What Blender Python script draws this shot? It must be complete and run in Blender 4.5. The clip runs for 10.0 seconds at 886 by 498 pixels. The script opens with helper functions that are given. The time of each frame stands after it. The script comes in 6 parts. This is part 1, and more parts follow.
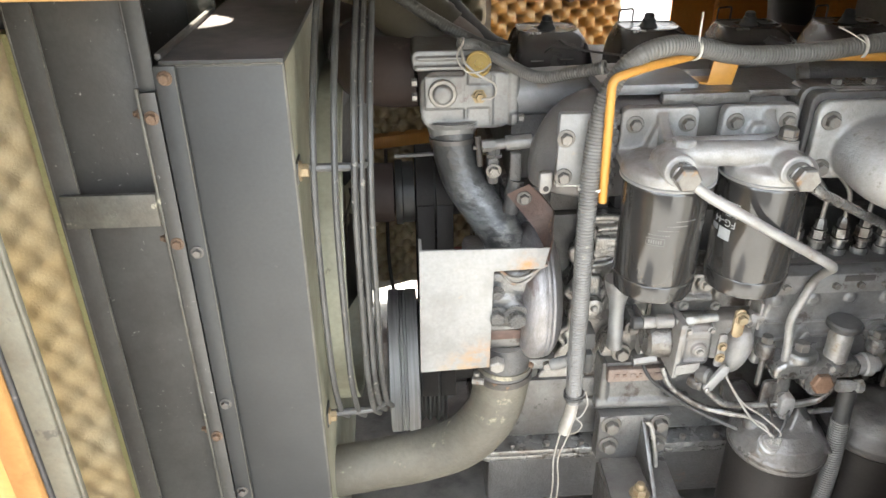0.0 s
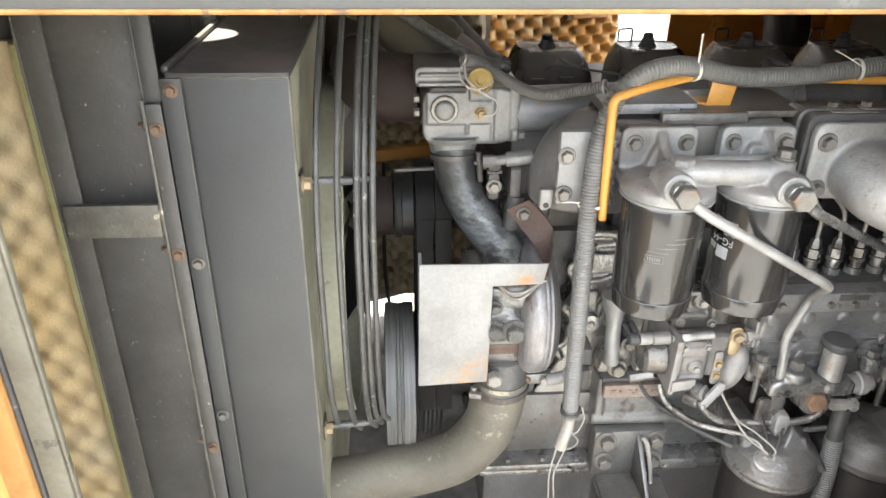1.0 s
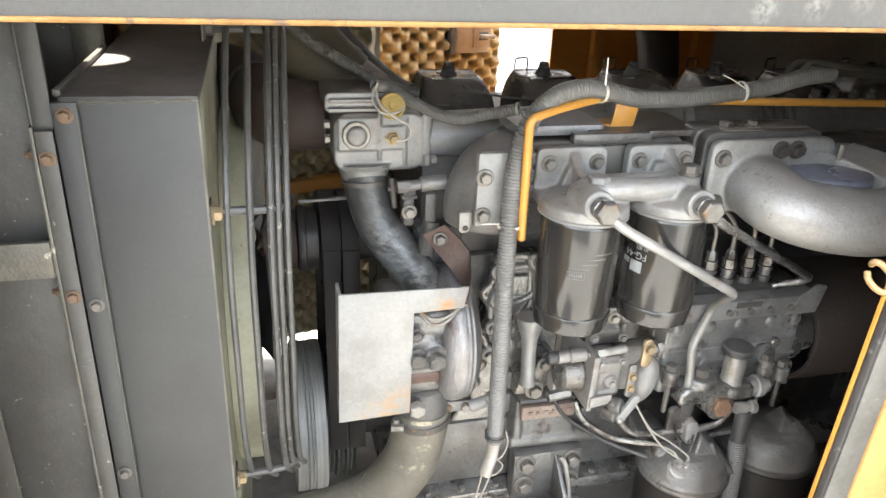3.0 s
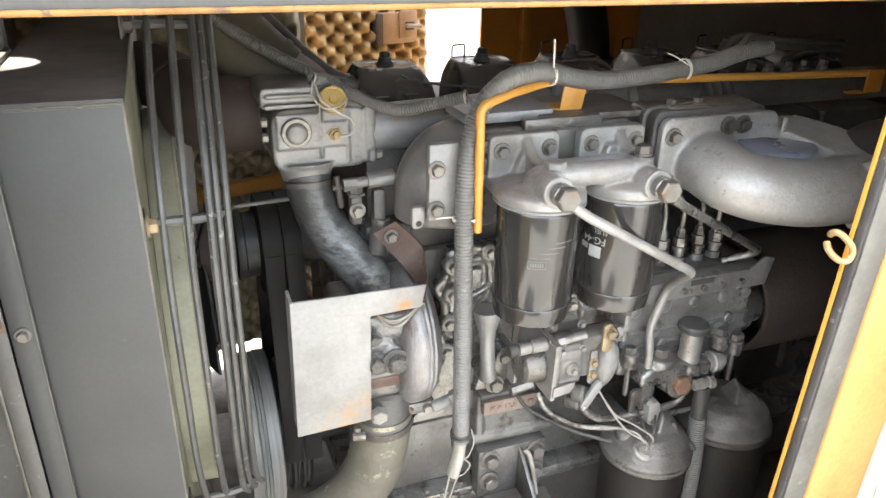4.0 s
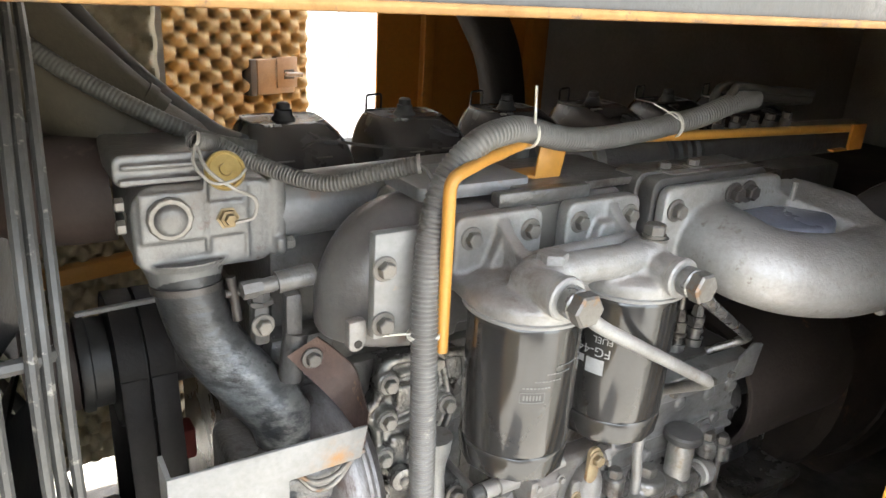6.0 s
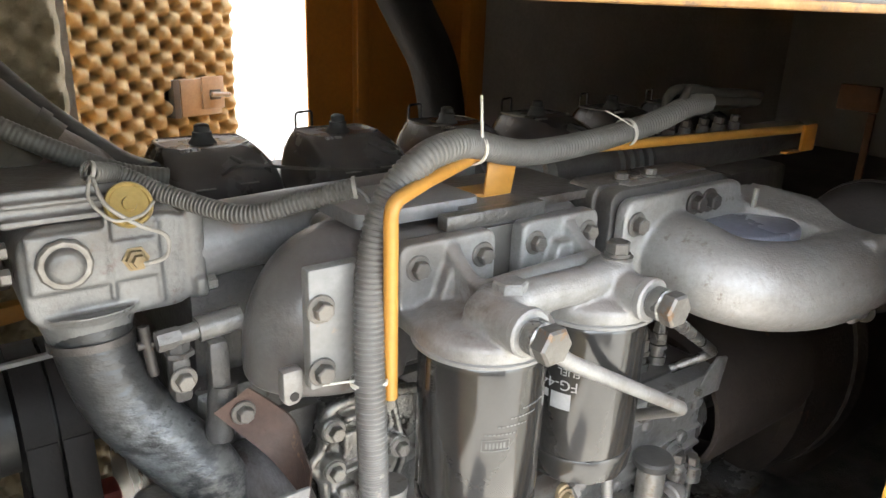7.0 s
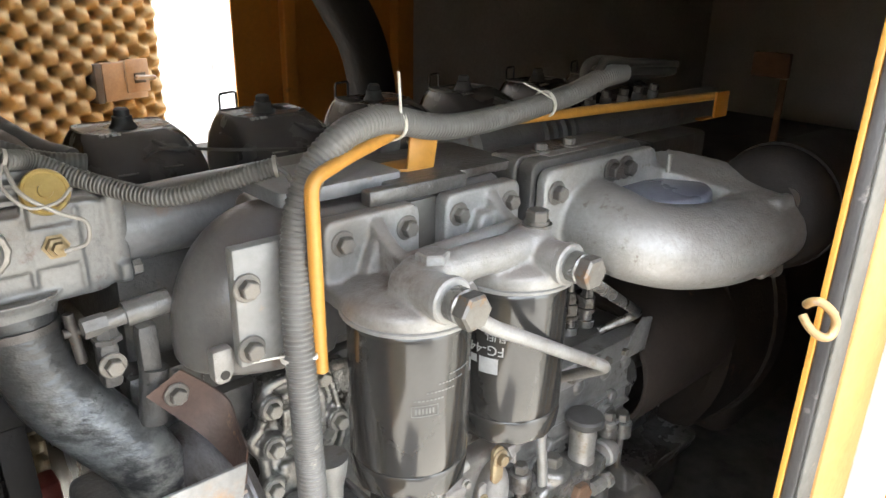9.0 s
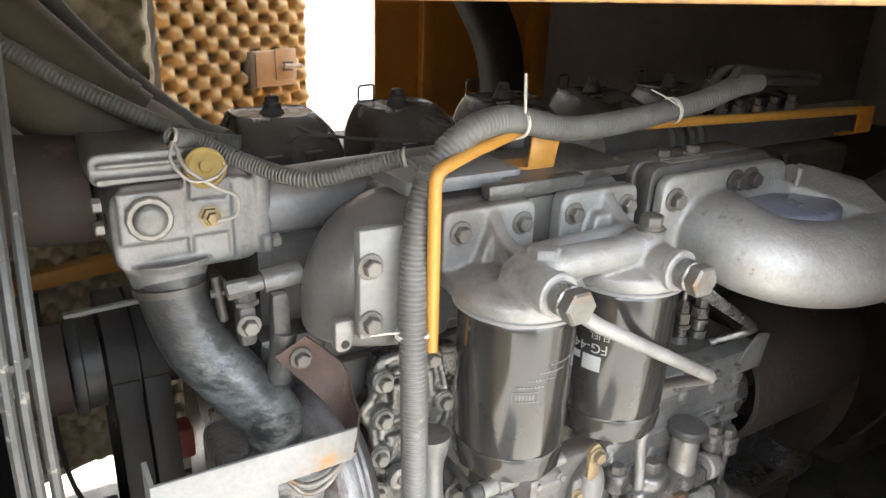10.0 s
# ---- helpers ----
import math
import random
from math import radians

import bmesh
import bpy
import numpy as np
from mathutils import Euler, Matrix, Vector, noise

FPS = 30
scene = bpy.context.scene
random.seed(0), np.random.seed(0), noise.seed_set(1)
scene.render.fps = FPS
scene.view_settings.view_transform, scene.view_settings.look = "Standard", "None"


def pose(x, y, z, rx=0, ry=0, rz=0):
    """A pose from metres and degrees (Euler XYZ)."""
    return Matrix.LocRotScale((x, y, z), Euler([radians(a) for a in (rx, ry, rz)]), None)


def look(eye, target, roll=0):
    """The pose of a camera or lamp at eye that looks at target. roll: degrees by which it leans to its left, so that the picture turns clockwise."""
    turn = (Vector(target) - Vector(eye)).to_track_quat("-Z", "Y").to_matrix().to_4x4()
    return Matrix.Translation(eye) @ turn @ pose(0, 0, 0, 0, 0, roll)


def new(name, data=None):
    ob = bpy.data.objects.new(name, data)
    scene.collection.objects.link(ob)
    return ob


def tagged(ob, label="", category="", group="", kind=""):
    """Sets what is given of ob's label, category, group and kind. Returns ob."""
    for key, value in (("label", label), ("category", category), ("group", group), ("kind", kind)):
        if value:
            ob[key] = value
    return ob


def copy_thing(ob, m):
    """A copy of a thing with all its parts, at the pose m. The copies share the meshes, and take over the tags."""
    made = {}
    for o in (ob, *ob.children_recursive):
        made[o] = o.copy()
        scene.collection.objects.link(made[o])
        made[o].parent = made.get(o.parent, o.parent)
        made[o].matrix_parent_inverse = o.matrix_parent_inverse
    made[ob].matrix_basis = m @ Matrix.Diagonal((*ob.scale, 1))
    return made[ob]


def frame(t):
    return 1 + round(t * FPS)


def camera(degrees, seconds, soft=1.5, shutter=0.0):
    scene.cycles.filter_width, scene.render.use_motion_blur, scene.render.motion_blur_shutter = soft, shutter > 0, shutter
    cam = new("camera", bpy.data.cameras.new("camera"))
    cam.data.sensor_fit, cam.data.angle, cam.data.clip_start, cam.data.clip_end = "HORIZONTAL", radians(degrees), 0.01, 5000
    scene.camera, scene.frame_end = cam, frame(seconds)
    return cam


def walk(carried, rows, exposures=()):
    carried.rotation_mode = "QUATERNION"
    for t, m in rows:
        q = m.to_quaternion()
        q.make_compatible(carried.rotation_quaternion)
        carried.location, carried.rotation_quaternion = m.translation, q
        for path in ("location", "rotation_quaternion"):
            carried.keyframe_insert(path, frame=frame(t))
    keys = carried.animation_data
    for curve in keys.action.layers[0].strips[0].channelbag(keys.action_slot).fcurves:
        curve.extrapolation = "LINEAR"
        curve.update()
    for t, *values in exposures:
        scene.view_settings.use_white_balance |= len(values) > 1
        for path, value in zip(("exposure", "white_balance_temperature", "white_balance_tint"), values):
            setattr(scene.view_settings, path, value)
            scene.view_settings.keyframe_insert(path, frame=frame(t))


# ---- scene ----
cam = camera(62.9, 10.0)
PATH = [
    (0, (0.009, 0.022, 1.592), (0.119, 1.775, 0.635), -0.4),
    (0.5, (0.005, 0.019, 1.591), (0.132, 1.776, 0.644), 0.4),
    (1, (-0.001, 0.018, 1.597), (0.13, 1.786, 0.671), 0.7),
    (1.5, (-0.004, 0.023, 1.598), (0.149, 1.798, 0.688), 0.6),
    (2, (-0.016, 0.033, 1.593), (0.226, 1.808, 0.703), 1.6),
    (2.5, (-0.03, 0.034, 1.59), (0.327, 1.807, 0.736), 0.7),
    (2.7, (-0.042, 0.034, 1.583), (0.362, 1.808, 0.752), 1.6),
    (3.8, (-0.073, 0.069, 1.561), (0.555, 1.776, 0.729), 2.1),
    (4, (-0.075, 0.082, 1.56), (0.581, 1.778, 0.726), 1.4),
    (4.5, (-0.079, 0.128, 1.549), (0.692, 1.788, 0.743), 1.5),
    (5, (-0.07, 0.209, 1.545), (0.809, 1.862, 0.84), 2.4),
    (5.2, (-0.064, 0.244, 1.538), (0.83, 1.889, 0.835), 2.6),
    (6.3, (-0.036, 0.385, 1.502), (1.013, 1.947, 0.822), 3.5),
    (6.5, (-0.026, 0.398, 1.497), (1.042, 1.954, 0.836), 3.3),
    (7, (-0.008, 0.417, 1.5), (1.133, 1.927, 0.852), 2.0),
    (7.5, (0.005, 0.417, 1.504), (1.22, 1.871, 0.862), 1.5),
    (8, (0.011, 0.418, 1.505), (1.287, 1.822, 0.871), 1.5),
    (8.5, (0.004, 0.412, 1.496), (1.286, 1.787, 0.813), 1.2),
    (9, (-0.004, 0.394, 1.502), (1.241, 1.792, 0.8), 1.1),
    (9.5, (-0.016, 0.374, 1.505), (1.141, 1.837, 0.785), 1.2),
    (10, (-0.019, 0.366, 1.511), (0.958, 1.955, 0.789), 2.1),
]
walk(cam, [(t, look(eye, target, roll)) for t, eye, target, roll in PATH], [(0, 3.46, 6600, 6), (2.5, 3.44, 6600, 6), (4, 3.42, 6600, 6), (5, 3.30, 6600, 6), (6.5, 3.42, 6600, 6), (10, 3.46, 6600, 6)])

# ---------- world, sun, exposure ----------
SUN = Vector((-0.40, 0.01, 0.91)).normalized()
world = bpy.data.worlds.new("sky")
scene.world = world
world.use_nodes = True
wn = world.node_tree
sky = wn.nodes.new("ShaderNodeTexSky")
sky.sky_type, sky.sun_disc = "NISHITA", False
sky.dust_density, sky.air_density = 1.6, 0.9
sky.sun_elevation = math.asin(SUN.z)
sky.sun_rotation = math.atan2(SUN.x, SUN.y)
wn.nodes["Background"].inputs[1].default_value = 0.19
hs = wn.nodes.new("ShaderNodeHueSaturation")      # hazy, whitish sky
hs.inputs["Saturation"].default_value = 0.38
wn.links.new(sky.outputs[0], hs.inputs["Color"])
wn.links.new(hs.outputs[0], wn.nodes["Background"].inputs[0])
sun = new("sun", bpy.data.lights.new("sun", "SUN"))
sun.data.energy, sun.data.angle, sun.data.color = 4.0, radians(0.6), (1.0, 0.95, 0.88)
sun.matrix_basis = look(SUN * 10, (0, 0, 0))


# ---------- materials ----------
def mat(name, col, col2=None, scale=8.0, rough=0.5, metal=0.0, bump=0.1, bscale=120.0, wear=None, wscale=25.0,
        wamt=0.5, dust=0.0, dustcol=(0.36, 0.33, 0.29), rrough=0.15, spec=0.5, stretch=(1, 1, 1), coat=0.0, jitter=0.0, grime=0.0, gscale=5.0, stains=(), stgrain=45):
    m = bpy.data.materials.new(name)
    m.use_nodes = True
    nt = m.node_tree
    N, L = nt.nodes, nt.links
    b = N["Principled BSDF"]
    tc = N.new("ShaderNodeTexCoord")
    mp = N.new("ShaderNodeMapping")
    mp.inputs["Scale"].default_value = stretch
    L.new(tc.outputs["Object"], mp.inputs[0])

    def noise_tex(sc, det=5, ro=0.6):
        n = N.new("ShaderNodeTexNoise")
        n.inputs["Scale"].default_value, n.inputs["Detail"].default_value, n.inputs["Roughness"].default_value = sc, det, ro
        L.new(mp.outputs[0], n.inputs["Vector"])
        return n.outputs["Fac"]

    def ramp(sock, a, c):
        r = N.new("ShaderNodeMapRange")
        r.inputs[1].default_value, r.inputs[2].default_value = a, c
        L.new(sock, r.inputs[0])
        return r.outputs[0]

    def mixc(f, a, c):
        x = N.new("ShaderNodeMix")
        x.data_type = "RGBA"
        L.new(f, x.inputs[0])
        for s, v in ((x.inputs[6], a), (x.inputs[7], c)):
            if isinstance(v, tuple):
                s.default_value = (*v[:3], 1)
            else:
                L.new(v, s)
        return x.outputs[2]

    def mul(a, c):
        x = N.new("ShaderNodeMath")
        x.operation = "MULTIPLY"
        L.new(a, x.inputs[0])
        if isinstance(c, float):
            x.inputs[1].default_value = c
        else:
            L.new(c, x.inputs[1])
        return x.outputs[0]

    col2 = col2 or tuple(c * 0.7 for c in col)
    big = noise_tex(scale)
    c = mixc(ramp(big, 0.35, 0.65), col, col2)
    fine = noise_tex(bscale, 3)
    c = mixc(mul(ramp(fine, 0.3, 0.9), 0.35), c, tuple(x * 0.45 for x in col2))
    if grime:
        g1 = ramp(noise_tex(gscale, 9, 0.68), 0.46, 0.68)
        c = mixc(mul(g1, grime), c, tuple(x * f for x, f in zip(col, (0.34, 0.29, 0.25))))
        g2 = ramp(noise_tex(gscale * 9, 6, 0.7), 0.55, 0.75)
        c = mixc(mul(g2, grime * 0.7), c, tuple(x * f for x, f in zip(col, (0.5, 0.44, 0.38))))
    if jitter:
        oi = N.new("ShaderNodeObjectInfo")
        c = mixc(mul(oi.outputs["Random"], jitter), c, tuple(x * 0.4 for x in col))
    if wear:
        w = ramp(noise_tex(wscale, 8, 0.7), 0.72 - wamt * 0.35, 0.76 - wamt * 0.3)
        c = mixc(w, c, wear)
    for centre, radius, tone in stains:
        vd = N.new("ShaderNodeVectorMath")
        vd.operation = "DISTANCE"
        vd.inputs[1].default_value = centre
        L.new(tc.outputs["Object"], vd.inputs[0])
        near = ramp(vd.outputs["Value"], radius, radius * 0.15)
        c = mixc(mul(near, ramp(noise_tex(stgrain, 8, 0.7), 0.42, 0.60)), c, tone)
    if dust:
        g = N.new("ShaderNodeNewGeometry")
        s = N.new("ShaderNodeSeparateXYZ")
        L.new(g.outputs["Normal"], s.inputs[0])
        d = mul(mul(ramp(s.outputs["Z"], 0.15, 0.95), ramp(noise_tex(14, 6), 0.25, 0.6)), dust)
        c = mixc(d, c, dustcol)
    L.new(c, b.inputs["Base Color"])
    r = N.new("ShaderNodeMapRange")
    r.inputs[3].default_value, r.inputs[4].default_value = max(0.03, rough - rrough), min(1, rough + rrough)
    L.new(big, r.inputs[0])
    L.new(r.outputs[0], b.inputs["Roughness"])
    b.inputs["Metallic"].default_value = metal
    b.inputs["Specular IOR Level"].default_value = spec
    b.inputs["Coat Weight"].default_value = coat
    b.inputs["Coat Roughness"].default_value = 0.12
    if bump:
        bp = N.new("ShaderNodeBump")
        bp.inputs["Strength"].default_value, bp.inputs["Distance"].default_value = bump, 0.002
        L.new(fine, bp.inputs["Height"])
        bp2 = N.new("ShaderNodeBump")
        bp2.inputs["Strength"].default_value, bp2.inputs["Distance"].default_value = min(1.0, bump * 0.9), 0.004
        L.new(noise_tex(bscale * 0.17, 4), bp2.inputs["Height"])
        L.new(bp.outputs[0], bp2.inputs["Normal"])
        L.new(bp2.outputs[0], b.inputs["Normal"])
    return m


M = {}
M["engine"] = mat("engine_paint", (0.185, 0.182, 0.176), (0.09, 0.087, 0.082), 9, 0.30, 0.35, 0.6, 190, (0.055, 0.044, 0.038), 18, 0.44, 0.45, (0.25, 0.225, 0.20), grime=0.95)
M["manifold"] = mat("manifold_paint", (0.172, 0.164, 0.157), (0.125, 0.117, 0.111), 7, 0.32, 0.2, 0.25, 170, (0.10, 0.075, 0.062), 9, 0.30, 0.55, (0.20, 0.165, 0.15), grime=0.5, gscale=6)
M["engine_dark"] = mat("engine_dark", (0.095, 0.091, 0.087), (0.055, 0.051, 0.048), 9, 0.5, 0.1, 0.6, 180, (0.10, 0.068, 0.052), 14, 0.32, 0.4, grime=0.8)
M["blue_grey"] = mat("blue_grey_paint", (0.235, 0.235, 0.24), (0.175, 0.175, 0.178), 7, 0.38, 0.05, 0.2, 160, (0.16, 0.12, 0.10), 12, 0.28, 0.5, (0.27, 0.24, 0.215), grime=0.4)
M["alu"] = mat("cast_aluminium", (0.34, 0.334, 0.32), (0.24, 0.233, 0.222), 10, 0.42, 0.25, 0.3, 420, (0.17, 0.145, 0.125), 26, 0.36, 0.6, (0.25, 0.205, 0.18), grime=0.65, stains=(((0.315, 0.80, 1.275), 0.055, (0.095, 0.07, 0.058)), ((0.345, 0.80, 1.295), 0.035, (0.085, 0.065, 0.056)), ((0.475, 0.80, 1.285), 0.030, (0.11, 0.08, 0.065))))
M["elbow"] = mat("elbow_casting", (0.33, 0.32, 0.305), (0.25, 0.24, 0.225), 16, 0.42, 0.2, 0.4, 260, (0.16, 0.14, 0.12), 38, 0.32, 0.5, (0.21, 0.185, 0.17), grime=0.6, gscale=7)
M["pocket_blue"] = mat("pocket_blue_paint", (0.175, 0.18, 0.225), (0.145, 0.148, 0.18), 8, 0.3, 0.05, 0.1, 160, (0.14, 0.12, 0.11), 14, 0.2, grime=0.2)
M["therm"] = mat("thermostat_paint", (0.185, 0.182, 0.176), (0.13, 0.127, 0.121), 12, 0.33, 0.2, 0.3, 220, (0.10, 0.078, 0.066), 16, 0.36, 0.6, (0.17, 0.145, 0.125), grime=0.75, gscale=9)
M["alu_dirty"] = mat("dirty_aluminium", (0.36, 0.355, 0.34), (0.13, 0.125, 0.117), 14, 0.27, 0.6, 0.7, 190, (0.045, 0.036, 0.03), 22, 0.50, 0.2, grime=0.95, gscale=9)
M["steel"] = mat("bright_steel", (0.38, 0.365, 0.34), (0.27, 0.255, 0.23), 30, 0.42, 0.45, 0.2, 300, (0.19, 0.14, 0.10), 40, 0.40, grime=0.6, gscale=20)
M["bolt"] = mat("bolt_steel", (0.25, 0.235, 0.215), (0.15, 0.135, 0.115), 60, 0.40, 0.5, 0.2, 400, (0.17, 0.105, 0.06), 60, 0.4, jitter=0.6)
M["bolt_gold"] = mat("bolt_passivated", (0.40, 0.32, 0.20), (0.28, 0.20, 0.11), 60, 0.45, 0.4, 0.2, 400, (0.24, 0.13, 0.07), 60, 0.45, jitter=0.4)
M["bolt_rust"] = mat("bolt_rusty", (0.23, 0.145, 0.09), (0.15, 0.09, 0.055), 60, 0.7, 0.2, 0.4, 400, (0.36, 0.34, 0.31), 50, 0.42, jitter=0.4)
M["rust"] = mat("rusty_steel", (0.115, 0.068, 0.050), (0.07, 0.042, 0.034), 18, 0.65, 0.2, 0.4, 200, (0.22, 0.125, 0.07), 25, 0.3, 0.35)
M["plate"] = mat("galvanised_plate", (0.265, 0.26, 0.25), (0.215, 0.21, 0.20), 7, 0.5, 0.15, 0.15, 200, (0.28, 0.22, 0.155), 30, 0.18, grime=0.3, gscale=14, stains=(((0.118, 0.866, 0.945), 0.05, (0.28, 0.16, 0.07)), ((0.085, 0.866, 0.93), 0.04, (0.30, 0.21, 0.12)), ((0.175, 0.866, 1.10), 0.028, (0.28, 0.15, 0.06)), ((0.20, 0.866, 1.098), 0.02, (0.25, 0.13, 0.06))))
M["rad"] = mat("radiator_black_paint", (0.043, 0.0435, 0.042), (0.033, 0.033, 0.032), 3, 0.45, 0.0, 0.03, 200, (0.10, 0.098, 0.09), 60, 0.10, 0.8, (0.165, 0.14, 0.132), grime=0.25, gscale=3, spec=0.4)
M["panel_black"] = mat("black_panel_paint", (0.082, 0.077, 0.069), (0.056, 0.053, 0.048), 5, 0.42, 0.0, 0.15, 200, (0.36, 0.35, 0.32), 95, 0.20, 0.4, (0.2, 0.18, 0.16), grime=0.35)
M["worn_edge"] = mat("worn_metal_strip", (0.155, 0.145, 0.12), (0.085, 0.08, 0.07), 20, 0.5, 0.3, 0.3, 220, (0.34, 0.31, 0.24), 30, 0.30, grime=0.5, gscale=12)
M["rubber"] = mat("hose_rubber", (0.043, 0.043, 0.043), (0.032, 0.032, 0.032), 10, 0.32, 0.0, 0.9, 90, (0.11, 0.108, 0.10), 130, 0.06, 0.2, (0.15, 0.14, 0.13), grime=0.3, gscale=14, stains=(((0.170, 0.922, 1.060), 0.105, (0.27, 0.262, 0.235)), ((0.108, 0.955, 1.155), 0.055, (0.16, 0.165, 0.163))), stgrain=60, stretch=(0.7, 0.7, 1.3))
M["rubber_plain"] = mat("black_rubber", (0.05, 0.049, 0.047), (0.034, 0.033, 0.032), 10, 0.55, 0.0, 0.3, 160, None, 20, 0.2, 0.35, (0.17, 0.155, 0.14))
M["rubber_sooty"] = mat("rubber_sooty", (0.020, 0.017, 0.015), (0.013, 0.011, 0.010), 8, 0.6, 0.0, 0.3, 150, None, 20, 0.2, 0.3, (0.06, 0.052, 0.047), spec=0.3)
M["hose_khaki"] = mat("dusty_hose", (0.135, 0.122, 0.094), (0.088, 0.080, 0.063), 8, 0.6, 0.0, 0.6, 140, (0.28, 0.25, 0.18), 15, 0.36, 0.3, (0.20, 0.18, 0.14), grime=0.45)
M["hose_olive"] = mat("olive_hose", (0.066, 0.055, 0.036), (0.048, 0.040, 0.027), 5, 0.6, 0.0, 0.2, 160, None, 20, 0.2, 0.2, (0.085, 0.072, 0.05), spec=0.25)
M["conduit_dark"] = mat("conduit_olive", (0.072, 0.068, 0.058), (0.052, 0.049, 0.041), 9, 0.55, 0.0, 0.1, 200, None, 20, 0.2, 0.3, (0.12, 0.11, 0.095))
M["conduit_old"] = mat("conduit_faded", (0.118, 0.112, 0.102), (0.085, 0.081, 0.074), 14, 0.5, 0.0, 0.1, 200, (0.17, 0.16, 0.14), 30, 0.22, 0.4, (0.17, 0.158, 0.14), grime=0.4, gscale=8)
M["hose_brown"] = mat("brown_hose", (0.046, 0.031, 0.025), (0.033, 0.022, 0.018), 7, 0.6, 0.0, 0.2, 160, (0.085, 0.06, 0.05), 9, 0.3, 0.2, (0.11, 0.085, 0.07), spec=0.3)
M["sleeve"] = mat("dusty_sleeve", (0.030, 0.026, 0.024), (0.020, 0.017, 0.016), 8, 0.65, 0.0, 0.2, 150, None, 20, 0.2, 0.4, (0.075, 0.066, 0.06), spec=0.25)
M["conduit"] = mat("conduit_plastic", (0.165, 0.160, 0.150), (0.115, 0.111, 0.104), 14, 0.42, 0.0, 0.1, 200, (0.23, 0.215, 0.185), 30, 0.22, 0.4, (0.22, 0.205, 0.18), grime=0.5, gscale=8)
M["yellow"] = mat("yellow_paint", (0.54, 0.262, 0.05), (0.46, 0.215, 0.038), 6, 0.42, 0.0, 0.1, 150, (0.26, 0.13, 0.05), 24, 0.15, 0.2, (0.45, 0.33, 0.16))
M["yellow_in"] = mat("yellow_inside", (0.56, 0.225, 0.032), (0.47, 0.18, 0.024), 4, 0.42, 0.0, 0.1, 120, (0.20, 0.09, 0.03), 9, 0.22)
# the canopy yellow again, darkened so the door posts look shaded
M["yellow_shaded"] = mat("yellow_shaded_paint", (0.38, 0.205, 0.075), (0.33, 0.17, 0.058), 5, 0.7, 0.0, 0.1, 120, (0.17, 0.10, 0.045), 18, 0.26, spec=0.15, grime=0.3, gscale=9)
M["canopy"] = mat("canopy_grey", (0.074, 0.073, 0.071), (0.061, 0.060, 0.058), 3, 0.5, 0.0, 0.2, 220, (0.20, 0.19, 0.17), 40, 0.10, grime=0.2, gscale=2, stains=(((0.355, 0.58, 1.521), 0.018, (0.15, 0.145, 0.135)), ((0.405, 0.58, 1.523), 0.016, (0.14, 0.135, 0.127)), ((0.45, 0.58, 1.527), 0.014, (0.13, 0.125, 0.118))), stgrain=140)
M["foam"] = mat("foam_tan", (0.45, 0.365, 0.215), (0.38, 0.295, 0.155), 6, 0.95, 0.0, 0.6, 300, None, grime=0.25, gscale=3)
M["foam_dark"] = mat("foam_dirty", (0.56, 0.48, 0.335), (0.42, 0.355, 0.245), 5, 0.95, 0.0, 0.6, 300, None, grime=0.3, gscale=3)
M["foam_grey"] = mat("foam_dusty", (0.46, 0.385, 0.25), (0.50, 0.36, 0.17), 4, 0.95, 0.0, 0.4, 300, None, grime=0.15, gscale=3)
M["foam_edge"] = mat("foam_cut_edge", (0.46, 0.425, 0.20), (0.40, 0.36, 0.155), 12, 0.95, 0.0, 0.6, 300, None)
M["lining"] = mat("unlit_foam_lining", (0.54, 0.50, 0.455), (0.45, 0.415, 0.375), 4, 0.95, 0.0, 0.5, 150, None, spec=0.1)
M["filter"] = mat("filter_black_gloss", (0.022, 0.021, 0.020), (0.030, 0.028, 0.026), 6, 0.13, 0.0, 0.010, 300, (0.050, 0.046, 0.041), 14, 0.2, 0.3, (0.2, 0.19, 0.17), 0.04, spec=0.62)
M["rocker"] = mat("rocker_black", (0.036, 0.033, 0.034), (0.050, 0.046, 0.046), 10, 0.27, 0.0, 0.03, 200, (0.085, 0.078, 0.076), 30, 0.22, 0.35, (0.12, 0.108, 0.108), rrough=0.1, spec=0.55, grime=0.2)
M["shroud"] = mat("shroud_cream", (0.35, 0.34, 0.255), (0.28, 0.27, 0.20), 5, 0.55, 0.0, 0.1, 150, (0.15, 0.14, 0.10), 16, 0.2, grime=0.4)
M["wire_black"] = mat("guard_wire_paint", (0.085, 0.082, 0.076), (0.05, 0.048, 0.045), 25, 0.45, 0.1, 0.15, 250, (0.21, 0.195, 0.17), 50, 0.3)
M["pulley"] = mat("pulley_steel", (0.36, 0.352, 0.338), (0.22, 0.215, 0.205), 5, 0.55, 0.2, 0.1, 200, None, stretch=(30, 1, 1))
M["pulley_dark"] = mat("pulley_black", (0.045, 0.044, 0.041), (0.03, 0.029, 0.027), 9, 0.5, 0.2, 0.2, 150, None, 20, 0.3, 0.15, (0.10, 0.095, 0.085), grime=0.4)
M["seal"] = mat("rubber_seal", (0.05, 0.047, 0.045), (0.03, 0.028, 0.027), 16, 0.6, 0.0, 0.3, 160, (0.13, 0.12, 0.11), 25, 0.3)
M["jamb_grey"] = mat("jamb_grey", (0.115, 0.112, 0.104), (0.085, 0.082, 0.074), 12, 0.75, 0.0, 0.2, 160, (0.17, 0.155, 0.12), 22, 0.28, grime=0.4, spec=0.15)
